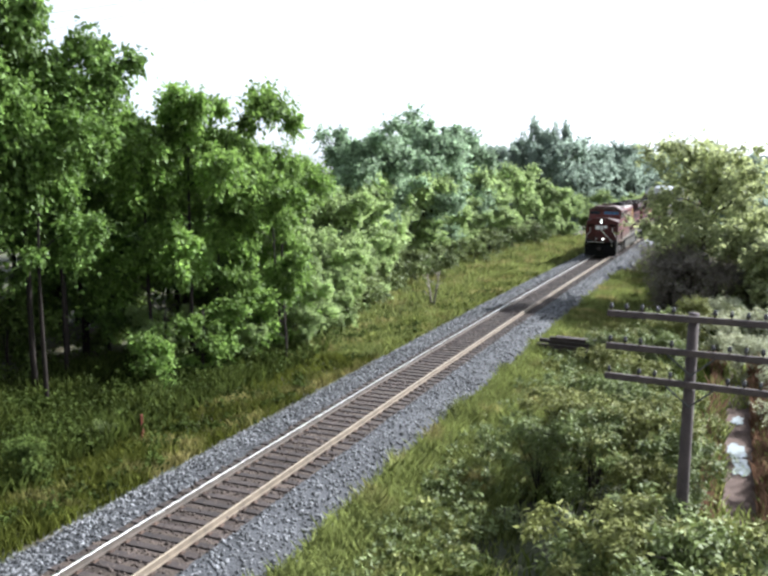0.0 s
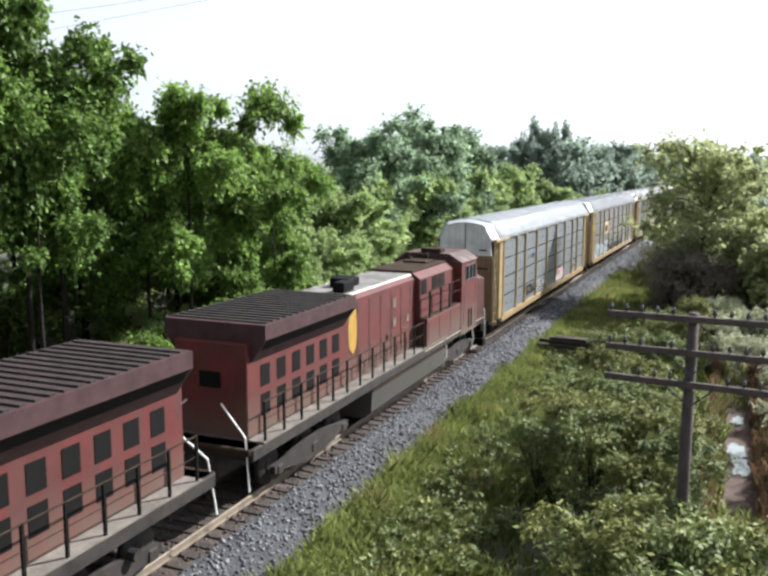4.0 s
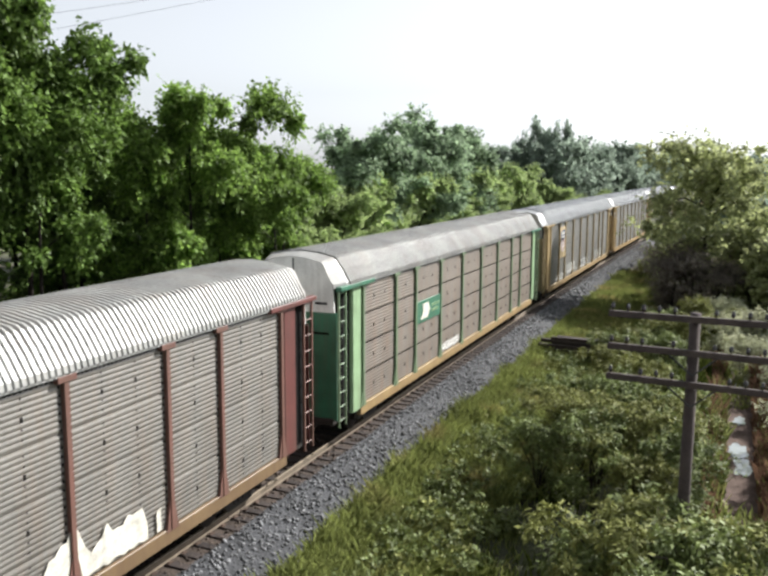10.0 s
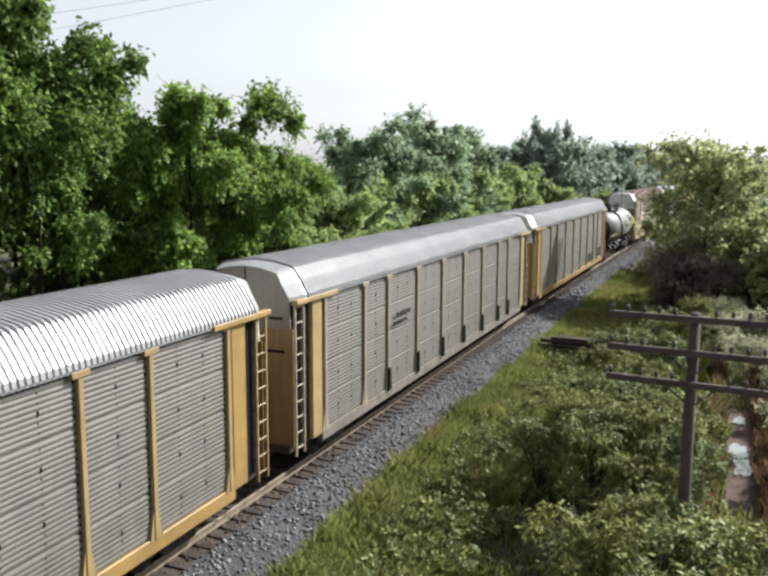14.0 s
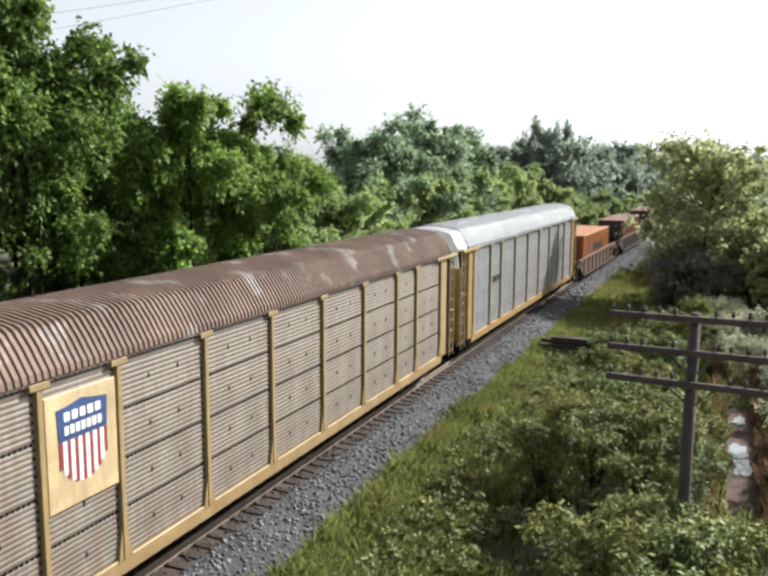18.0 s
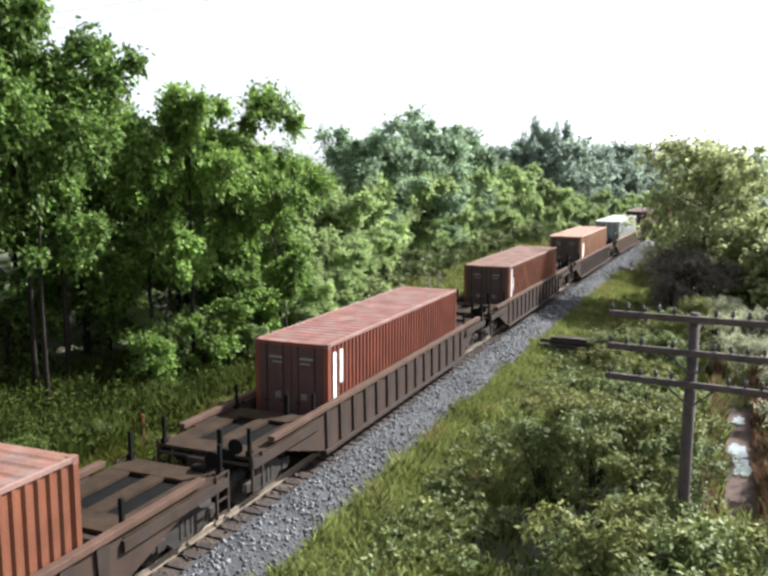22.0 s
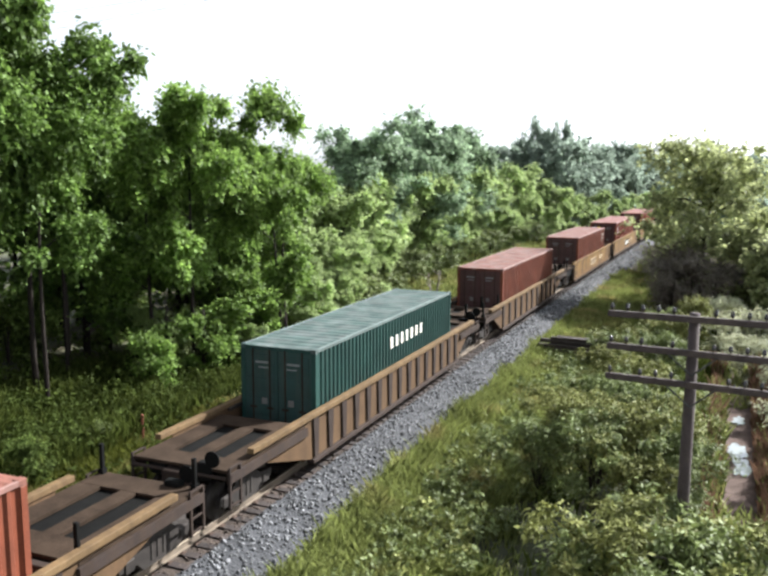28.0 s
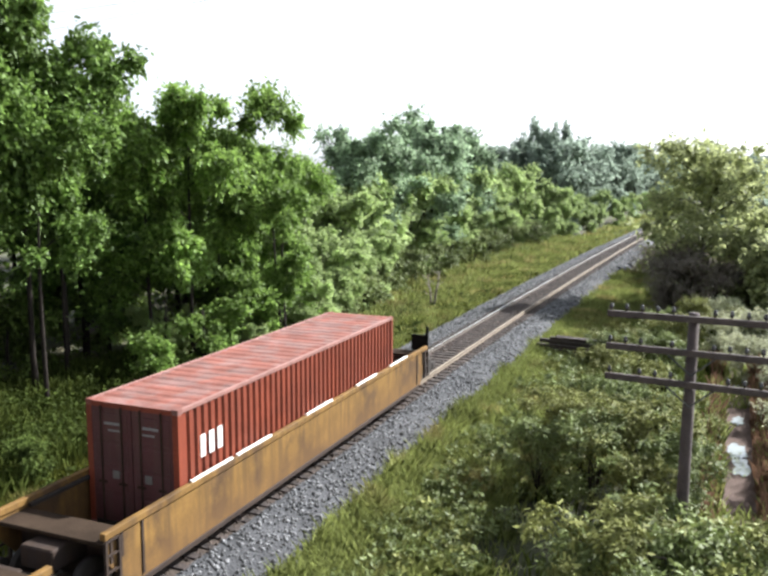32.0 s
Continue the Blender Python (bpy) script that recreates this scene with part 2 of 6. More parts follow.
# ---- ground ----
def ground_z(off, s):
    knots = ((-60, -0.3), (-25, -0.7), (-12, -0.95), (-6, -1.05), (-4.2, -0.95), (-3.1, -0.72), (-1.9, -0.30), (1.9, -0.30), (2.9, -0.75), (4.5, -1.05), (6.5, -1.35), (10.2, -1.5), (11.6, -1.75), (12.1, -2.02),
             (13.0, -2.02), (13.7, -1.75), (16.0, -1.3), (25, -1.0), (60, -0.5))
    z = float(np.interp(off, [k[0] for k in knots], [k[1] for k in knots]))
    if abs(off) > 3.0:
        f = min((abs(off) - 3.0) / 3.0, 1.0)
        z += f * (0.16 * noise.noise((off * 0.25, s * 0.25, 0)) + 0.06 * noise.noise((off * 0.9, s * 0.9, 3)))
    return z


def spread(near, step, far, grow):
    out, x = [], 0.0
    while x < far:
        out.append(x)
        x += step if x < near else max(step, (x - near) * grow + step)
    return out + [far]


right = spread(17, 0.5, 1400, 0.35)
offs = sorted({round(x, 3) for x in right} | {round(-x, 3) for x in right})
rows_s = sorted({round(x, 3) for x in spread(80, 1.0, 2600, 0.12)} | {round(-x, 3) for x in spread(4, 4.0, 1000, 0.3)})
gv = [beside(s, o, ground_z(o, s)) for s in rows_s for o in offs]
no = len(offs)
gf = np.array([(i * no + j, i * no + j + 1, (i + 1) * no + j + 1, (i + 1) * no + j) for i in range(len(rows_s) - 1) for j in range(no - 1)])
ground = new("ground", quads("ground", gv, gf, M["soil"]))
ground.data.polygons.foreach_set("use_smooth", [True] * len(ground.data.polygons))
tagged(ground, "uneven soil covered with rough green verge", "ground", kind="structure")

# ballast bed: a low bank of crushed stone over the ground
bed = Shape()
prof = [(-3.9, -0.98), (-2.95, -0.60), (-2.3, -0.36), (-1.75, -0.215), (-0.9, -0.215), (0, -0.22), (0.9, -0.215), (1.75, -0.215), (2.3, -0.38), (2.75, -0.60), (3.15, -0.92)]
bed_s = [-700, -300, -100] + [x * 2.0 for x in range(-10, 60)] + [120 + 12 * x for x in range(62)]
bed.loft([[tuple(beside(s, o + 0.12 * noise.noise((o, s * 0.3, 7)), z + (0.035 * noise.noise((o * 1.5, s * 0.6, 1)) if abs(o) > 1.8 else 0))) for o, z in prof] for s in bed_s], closed=False)
tagged(new("ballast", bed.mesh("ballast", M["ballast"], True)), "grey crushed-stone ballast bank under the railway track", "ballast", kind="structure")

rs = np.random.RandomState(4)


def bed_z(o):
    return np.interp(o, [p[0] for p in prof], [p[1] for p in prof])


count = 42000
ss = 4 + 96 * rs.rand(count) ** 1.8
oo = -3.8 + 6.9 * rs.rand(count)
keep = (np.abs(oo) > 1.33) | (rs.rand(count) < 0.45)
ss, oo = ss[keep], oo[keep]
k = len(ss)
octa = np.array([(1, 0, 0), (0, 1, 0), (-1, 0, 0), (0, -1, 0), (0, 0, 1), (0, 0, -1)], float)
size = (0.024 + 0.036 * rs.rand(k) ** 1.4) * (1 + 0.006 * ss)
vv = octa[None] * (0.7 + 0.6 * rs.rand(k, 6, 1)) * size[:, None, None] * (0.75 + 0.5 * rs.rand(k, 1, 3))
an = rs.rand(k) * 6.28
ca, sa = np.cos(an)[:, None], np.sin(an)[:, None]
vv = np.stack([vv[:, :, 0] * ca - vv[:, :, 1] * sa, vv[:, :, 0] * sa + vv[:, :, 1] * ca, vv[:, :, 2]], -1)
low = np.abs(oo) < 1.33
cen = np.array([beside(a, b) for a, b in zip(ss, oo)])
cen[:, 2] = np.where(low, -0.206, bed_z(oo)) + size * 0.25
vv += cen[:, None, :]
tri = np.array([(0, 1, 4), (1, 2, 4), (2, 3, 4), (3, 0, 4), (1, 0, 5), (2, 1, 5), (3, 2, 5), (0, 3, 5)])
for name, pick, mat, label in (("ballast_stones", ~low, M["stone"], "loose angular grey crushed stones on the ballast bank"), ("grimy_stones", low, M["stone_brown"], "oil-stained brown stones between the rails")):
    c8 = int(pick.sum())
    fs = (tri[None] + 6 * np.arange(c8)[:, None, None]).reshape(-1, 3)
    tagged(new(name, quads(name, vv[pick].reshape(-1, 3), fs, mat)), label, "gravel", kind="stuff")
grime = Shape()
grime.loft([[tuple(beside(s, o + 0.08 * noise.noise((o, s * 0.5, 9)), -0.206)) for o in (-1.3, -0.65, 0, 0.65, 1.3)] for s in bed_s], closed=False)
tagged(new("grimy_ballast", grime.mesh("grimy_ballast", M["ballast_brown"], True)), "oil-stained brown ballast between the rails", "ballast", kind="structure")

# ---- the railway track ----
rail_track = thing("railway_track", "single railway track with polished steel rails on dark wooden ties", "railway track", kind="structure")
rail_s = [-700, -200, -60] + [x * 3.0 for x in range(-6, 40)] + [120 + 12 * x for x in range(62)]
foot = [(-0.07, -0.172), (0.07, -0.172), (0.07, -0.16), (0.012, -0.145), (0.010, -0.05), (0.036, -0.036), (0.036, -0.010), (0.026, -0.004), (-0.026, -0.004), (-0.036, -0.010), (-0.036, -0.036), (-0.010, -0.05), (-0.012, -0.145), (-0.07, -0.16)]
head = [(-0.032, -0.008), (0.032, -0.008), (0.027, 0.0), (-0.027, 0.0)]
for off, web, crown in ((-0.7525, M["rail_dark"], M["rail_head"]), (0.7525, M["rail_rust"], M["rail_dull"])):
    r = part("rail", Shape().loft([[tuple(beside(s, off + x, z)) for x, z in foot] for s in rail_s]), web, rail_track, "rusty brown steel rail web and foot")
    part("rail_head", Shape().loft([[tuple(beside(s, off + x, z)) for x, z in head] for s in rail_s]), crown, r, "polished rail head" if off < 0 else "dull tan rail head")
tie_mesh = Shape().box(-1.3, 1.3, -0.115, 0.115, -0.34, -0.168, 0.012).mesh("tie", M["tie"])
rest = Shape()
plates = Shape()
for i in range(1150):
    s = 4 + i * 0.52 + random.uniform(-0.03, 0.03)
    x, y, a = track(s)
    m = Matrix.Translation((x, y, random.uniform(-0.008, 0.003))) @ Matrix.Rotation(-a + random.uniform(-0.015, 0.015), 4, "Z")
    if i < 300:
        part("tie", tie_mesh, None, rail_track, at=m @ Matrix.Translation((random.uniform(-0.06, 0.06), 0, 0)))
    else:
        rest.add([m @ Vector(p) for p in ((-1.3, -0.115, -0.3), (1.3, -0.115, -0.3), (1.3, 0.115, -0.3), (-1.3, 0.115, -0.3), (-1.3, -0.115, -0.17), (1.3, -0.115, -0.17), (1.3, 0.115, -0.17), (-1.3, 0.115, -0.17))],
                 [(4, 5, 6, 7), (0, 1, 5, 4), (1, 2, 6, 5), (2, 3, 7, 6), (3, 0, 4, 7)])
    if i < 260:
        for off in (-0.7525, 0.7525):
            for d in (-0.125, 0.125):
                q = m @ Vector((off + d, 0, 0))
                plates.box(q.x - 0.05, q.x + 0.05, q.y - 0.085, q.y + 0.085, -0.17, -0.152)
                plates.box(q.x - 0.018, q.x + 0.018, q.y - 0.05, q.y - 0.015, -0.155, -0.128)
part("tie_row", rest, M["tie"], rail_track, "distant dark wooden ties", kind="stuff")
part("tie_plate_row", plates, M["plate"], rail_track, "rusty tie plates and spikes", kind="stuff")


# ---- grass ----
def blades(name, label, spots, mat, height, width, lean, seed):
    """Tapered blades at spots of (s, off)."""
    r = np.random.RandomState(seed)
    n = len(spots)
    base = np.array([beside(s, o, ground_z(o, s) - 0.02) for s, o in spots])
    a = r.rand(n) * 6.283
    h = height * (0.45 + 0.75 * r.rand(n)) * (1 + 0.65 * np.array([noise.noise((o * 0.5, s * 0.5, 5)) for s, o in spots]))
    w = width * (0.6 + 0.8 * r.rand(n)) * (1 + 0.012 * np.array([s for s, o in spots]))
    side = np.stack([np.cos(a), np.sin(a), 0 * a], -1) * w[:, None]
    b = r.rand(n) * 6.283
    tip = np.stack([np.cos(b) * lean * h * r.rand(n), np.sin(b) * lean * h * r.rand(n), h], -1)
    mid = tip * np.array([0.35, 0.35, 0.6])
    v = np.stack([base - side * 0.5, base + side * 0.5, base + mid + side * 0.42, base + tip, base + mid - side * 0.42], 1)
    f = np.array([[0, 1, 2, 3, 4]]) + 5 * np.arange(n)[:, None]
    return tagged(new(name, quads(name, v.reshape(-1, 3), f, mat)), label, "grass", kind="stuff")


def scatter(n, s0, s1, o0, o1, seed, bias=1.6, clump=0.0):
    r = np.random.RandomState(seed)
    out = []
    while len(out) < n:
        s, o = s0 + (s1 - s0) * r.rand() ** bias, o0 + (o1 - o0) * r.rand()
        if clump and noise.noise((s * 0.6, o * 0.6, seed)) < clump * r.rand() - 0.25:
            continue
        if math.hypot((s - 19.0) / 7.5, (o - 9.0) / 2.9) + 0.4 * noise.noise((s * 0.8, o * 0.8, 7)) < 1.0 and r.rand() < 0.9:
            continue  # thinned so bare dark soil stands in for the thicket's shade
        out.append((s, o))
    return out


blades("verge_grass", "tall bright green grass on the bank beside the ballast", scatter(96000, 3, 75, 2.8, 7.4, 1, 1.7), M["grass"], 0.5, 0.034, 0.9, 11)
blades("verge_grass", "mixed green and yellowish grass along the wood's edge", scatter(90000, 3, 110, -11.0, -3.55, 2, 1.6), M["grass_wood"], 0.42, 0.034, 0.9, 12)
blades("woodland_grass", "rank grass and weeds among the trees", scatter(18000, 12, 38, -15, -6.5, 3, 1.2), M["weed"], 0.85, 0.06, 0.7, 13)
blades("woodland_grass", "tall yellow-green grass and weeds at the wood's edge", scatter(14000, 34, 110, -13, -6.5, 23, 1.3), M["grass"], 0.75, 0.06, 0.7, 20)
blades("ditch_grass", "rough weeds and reeds along the ditch", scatter(9000, 9, 34, 6.5, 12.0, 4, 1.3, 0.6) + scatter(14000, 32, 80, 6.5, 12.0, 24, 1.3), M["weed"], 0.5, 0.05, 0.7, 14)
blades("ditch_grass", "rough weeds and reeds beyond the ditch", scatter(18000, 12, 90, 13.8, 26, 5, 1.4), M["grass"], 0.75, 0.07, 0.6, 15)
blades("ditch_reeds", "short reeds on the ditch bottom", scatter(2600, 9, 26, 11.5, 13.7, 8, 1.2) + scatter(1500, 38, 70, 11.5, 13.7, 9, 1.2) + scatter(900, 26, 40, 11.4, 12.0, 10, 1.0) + scatter(900, 26, 40, 13.1, 13.8, 11, 1.0), M["grass"], 0.6, 0.05, 0.6, 17)
blades("dead_reeds", "dry reddish brown reeds along the ditch water", scatter(5200, 24, 46, 13.0, 14.6, 18, 1.0) + scatter(900, 24, 46, 11.3, 11.9, 19, 1.0), M["reed"], 0.7, 0.05, 0.5, 18)
blades("verge_grass", "sunlit yellow-green grass along the track", scatter(30000, 36, 110, -9.5, -3.5, 21, 1.3), M["grass"], 0.5, 0.04, 0.8, 19)
blades("far_grass", "distant grass beside the track", scatter(9000, 70, 240, -9, -3.3, 6, 1.4) + scatter(5000, 70, 240, 3.2, 9, 7, 1.4), M["grass"], 0.55, 0.10, 0.6, 16)


# ---- trees ----
def leaves(centres, radii, each, size, seed, droop=0.6, slim=0.32, twig=8):
    """Leaf quads set along arching twigs that spring from each clump's heart: (verts, faces)."""
    r = np.random.RandomState(seed)
    twigs = max(1, each // twig)
    nt = len(centres) * twigs
    c = np.repeat(np.asarray(centres, float), twigs, 0)
    rad = np.repeat(np.asarray(radii, float), twigs)
    d = r.normal(size=(nt, 3)) * np.array([1, 1, 0.75]) + np.array([0, 0, 0.22])
    d /= np.linalg.norm(d, axis=1)[:, None]
    reach = rad * (0.55 + 0.85 * r.rand(nt) ** 1.5)
    start = c + r.normal(size=(nt, 3)) * (rad * 0.22)[:, None]
    n = nt * twig
    q = ((np.tile(np.arange(twig), nt) + r.rand(n)) / twig)[:, None]
    dd, ll = np.repeat(d, twig, 0), np.repeat(reach, twig)[:, None]
    p = np.repeat(start, twig, 0) + dd * ll * (0.25 + 0.75 * q) - np.array([0, 0, 1.0]) * (droop * 0.45 * ll * q * q) + r.normal(size=(n, 3)) * size * 0.22
    out = dd * 0.45 + np.array([0, 0, 0.75]) + r.normal(size=(n, 3)) * 0.55
    out /= np.linalg.norm(out, axis=1)[:, None]
    axis = np.cross(out, r.normal(size=(n, 3))) * 0.9 + dd * 0.7 + np.array([0, 0, -droop * 0.8])
    axis /= np.linalg.norm(axis, axis=1)[:, None]
    side = np.cross(axis, out)
    side /= np.linalg.norm(side, axis=1)[:, None] + 1e-9
    L = size * (0.6 + 0.8 * r.rand(n))[:, None]
    v = np.stack([p, p + axis * L * 0.5 + side * L * slim, p + axis * L, p + axis * L * 0.5 - side * L * slim], 1)
    return v.reshape(-1, 3), np.array([[0, 1, 2, 3]]) + 4 * np.arange(n)[:, None]


def make_tree(label, height, spread_r, base_z, clumps, each, leaf, mat, seed, trunk_r=0.16, stems=1, clump_r=0.75, top=1.0, group="", name="tree", slim=0.34):
    """A tree about the origin: tapered trunk with limbs, and a crown of leaf clumps with gaps."""
    r = random.Random(seed)
    t = thing(name, label, name, group)
    wood = Shape()
    centres, radii = [], []
    for st in range(stems):
        lean_a, lean_d = r.uniform(0, 6.28), r.uniform(0.02, 0.09 if stems == 1 else 0.35) * height
        path = [Vector((math.cos(lean_a) * lean_d * q * q + r.uniform(-0.06, 0.06) * (q > 0), math.sin(lean_a) * lean_d * q * q + r.uniform(-0.06, 0.06) * (q > 0), -0.3 + (height * 0.86 + 0.3) * q)) for q in (0, 0.15, 0.35, 0.55, 0.75, 0.9, 1)]
        wood.tube(path, [trunk_r * g for g in (1.25, 1.0, 0.85, 0.65, 0.42, 0.25, 0.1)], 8)
        nl = max(5, clumps // (9 * stems))
        for i in range(nl):
            q = base_z / height * 0.85 + (0.95 - base_z / height * 0.85) * (i + r.random()) / nl
            k = min(int(q * 6), 5)
            at = path[k].lerp(path[k + 1], q * 6 - k)
            a = i * 2.4 + r.uniform(-0.5, 0.5)
            h = (q * height - base_z) / max(height - base_z, 0.1)
            reach = spread_r * (0.5 + 0.6 * math.sin(math.pi * min(max(h, 0.02) ** 0.75, 1) * 0.9)) * r.uniform(0.65, 1.08)
            end = at + Vector((math.cos(a) * reach, math.sin(a) * reach, reach * r.uniform(0.15, 0.55)))
            mid = at.lerp(end, 0.5) + Vector((r.uniform(-0.2, 0.2), r.uniform(-0.2, 0.2), 0.12 * reach))
            wood.tube([at, mid, end], [trunk_r * 0.34, trunk_r * 0.22, trunk_r * 0.06], 5)
            for j in range(max(1, clumps // (nl * stems))):
                w = r.uniform(0.3, 1.08)
                p = at.lerp(mid, w * 2) if w < 0.5 else mid.lerp(end, w * 2 - 1)
                e = spread_r * 0.2
                centres.append(p + Vector((r.gauss(0, e), r.gauss(0, e), r.gauss(0, e * 0.7))))
                radii.append(clump_r * r.uniform(0.5, 1.3))
        for j in range(max(2, clumps // 14)):
            q = r.uniform(0.80, 1.0)
            p = path[5].lerp(path[6], min(max((q - 0.9) * 10, 0), 1)) if q > 0.9 else path[4].lerp(path[5], (q - 0.75) / 0.15)
            e = spread_r * 0.26
            centres.append(p + Vector((r.gauss(0, e), r.gauss(0, e), r.uniform(0.0, 0.09) * height)))
            radii.append(clump_r * r.uniform(0.4, 0.8))
    for p in centres:
        p.z = min(max(p.z, base_z * 0.7 + 0.2), height * top - 0.3)
    part("trunk", wood, M["bark"], t, smooth=True)
    v, f = leaves(centres, radii, each, leaf, seed, slim=slim)
    crown = new("crown", quads("crown", v, f, mat))
    crown.parent = t
    return t


def plant(tree, x_off, s, scale=1.0, turn=0.0, tall=1.0, label=""):
    p = beside(s, x_off, ground_z(x_off, s))
    m = Matrix.Translation(p) @ Matrix.Rotation(turn, 4, "Z") @ Matrix.Diagonal((scale, scale, scale * tall, 1))
    c = copy_thing(tree, m)
    if label:
        tagged(c, label)
    return c


def weed_clumps(label, spots, mat, seed, grow=1.0):
    """Low leafy weeds in the verge."""
    r = random.Random(seed)
    cs, rr = [], []
    for s, o in spots:
        q = r.uniform(0.14, 0.34) * grow
        for k in range(3):
            cs.append(beside(s + r.gauss(0, q * 0.7), o + r.gauss(0, q * 0.7), ground_z(o, s) + q * r.uniform(0.5, 1.5)))
            rr.append(q * r.uniform(0.5, 1.0))
    v, f = leaves(cs, rr, 34, 0.13, seed, 0.4, 0.26)
    tagged(new("weeds", quads("weeds", v, f, mat)), label, "weeds", kind="stuff")


weed_clumps("low leafy weeds in the grass along the wood", scatter(330, 11, 60, -9.2, -3.9, 31, 1.4, 0.5), M["nettle"], 32)
weed_clumps("low leafy weeds in the grass of the bank", scatter(260, 10, 50, 3.9, 7.6, 33, 1.4, 0.5), M["leaf_willow"], 34)
weed_clumps("leafy weeds and nettles under the trees, coloured dark for shade", scatter(620, 12, 40, -14, -7.0, 35, 1.2, 0.9), M["nettle"], 36, 2.1)
weed_clumps("bright leafy weeds in the verge of the ditch", scatter(420, 11, 46, 4.2, 7.2, 37, 1.3, 0.4), M["leaf_bush"], 38, 1.3)

WOOD = "trees of the wood beside the track"
broad = [make_tree("tall broadleaf tree with dense green crown at the wood's edge", 12.0, 3.0, 4.4, 60, 400, 0.195, M["leaf"], 20 + i, 0.11, group=WOOD, clump_r=0.74) for i in range(5)]
high = [make_tree("tall broadleaf tree with a bare lower trunk and green crown", 12.0, 3.1, 6.8, 56, 400, 0.18, M["leaf_dark"], 30 + i, 0.095, group=WOOD, clump_r=0.74) for i in range(3)]
middle = [make_tree("tall broadleaf tree with a rounded crown coloured blue-green for haze", 12.0, 3.2, 2.2, 64, 240, 0.28, M["leaf_mid"], 24 + i, 0.15, group=WOOD, clump_r=0.85) for i in range(3)]
deep = [make_tree("broadleaf tree filling the deeper wood and the unseen space behind the viewer", 12.0, 3.2, 2.2, 80, 120, 0.30, M["leaf_dark"], 50 + i, 0.16, group=WOOD, clump_r=0.95) for i in range(3)]
light = [make_tree("young broadleaf tree with light green leaves at the wood's edge", 9.0, 2.0, 0.8, 60, 176, 0.25, M["leaf_light"], 40 + i, 0.09, 2, 0.72, group=WOOD) for i in range(4)]
young = [make_tree("young sapling with yellow-green leaves at the wood's edge", 3.4, 0.9, 0.5, 34, 110, 0.15, M["leaf"], 140 + i, 0.03, 2, 0.42, group=WOOD) for i in range(2)]
bushes = [make_tree("bushy green shrub with small leaves", 2.6, 1.2, 0.2, 34, 176, 0.13, M["leaf_bush"], 60 + i, 0.03, 4, 0.5, name="shrub", group="shrubs beside the track") for i in range(4)]
under = [make_tree("shrub in the wood with leaves coloured dark for shade", 3.4, 1.6, 0.2, 30, 176, 0.17, M["leaf_shade"], 70 + i, 0.04, 4, 0.65, name="shrub", group="shrubs in the wood") for i in range(3)]
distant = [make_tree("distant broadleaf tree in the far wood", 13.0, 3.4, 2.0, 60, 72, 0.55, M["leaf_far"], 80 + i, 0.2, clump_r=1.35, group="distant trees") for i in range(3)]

# the front of the wood, one tree after another: along the track, out from it, height, breadth
NEAR = ((24.5, -13.4, 16.8, 1.2), (23.4, -11.8, 13.6, 0.9), (26.4, -13.6, 15.4, 0.85), (20.6, -12.0, 16.6, 0.95), (22.5, -14.5, 17.5, 1.0), (27.8, -14.8, 10.0, 1.0), (30.2, -12.2, 13.0, 0.9), (31.5, -10.9, 13.6, 0.9), (33.8, -11.2, 13.8, 0.9), (36.8, -12.3, 11.6, 0.9), (35.0, -8.3, 10.6, 0.72), (38.6, -10.4, 11.0, 0.8),
        (58.5, -16.2, 12.4, 0.95), (62.0, -15.4, 12.6, 1.0), (67.0, -16.4, 12.3, 1.0), (72.0, -13.8, 13.8, 1.0), (78.0, -15.2, 14.4, 1.1), (84.0, -15.6, 13.9, 1.0), (90.5, -17.0, 13.0, 1.0),
        (13.0, -13.0, 14.0, 1.0), (8.5, -12.0, 13.0, 1.0))
for i, (s, o, h, w) in enumerate(NEAR):
    plant(high[i % 3] if i < 6 or i > 18 else middle[i % 3] if s > 50 else broad[i % 5], o, s, w, i * 1.7, h / 12.0 / w)


def low_gap(s, o):
    """A sunk strip through the wood where nothing tall stands."""
    p = beside(s, o)
    return abs(math.atan2(p.x - 11.5, p.y) + 0.469) < 0.035


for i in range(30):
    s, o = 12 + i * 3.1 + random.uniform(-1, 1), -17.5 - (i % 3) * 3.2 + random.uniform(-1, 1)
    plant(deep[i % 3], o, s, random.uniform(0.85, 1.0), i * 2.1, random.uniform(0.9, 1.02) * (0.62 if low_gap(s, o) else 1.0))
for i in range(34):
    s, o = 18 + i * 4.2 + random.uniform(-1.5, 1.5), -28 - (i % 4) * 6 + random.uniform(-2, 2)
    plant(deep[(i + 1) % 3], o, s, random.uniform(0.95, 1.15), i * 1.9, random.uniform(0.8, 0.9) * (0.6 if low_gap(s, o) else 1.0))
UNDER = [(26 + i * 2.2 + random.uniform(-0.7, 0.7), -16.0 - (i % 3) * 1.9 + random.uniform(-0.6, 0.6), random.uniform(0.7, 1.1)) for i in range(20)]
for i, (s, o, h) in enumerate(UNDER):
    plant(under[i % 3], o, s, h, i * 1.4)
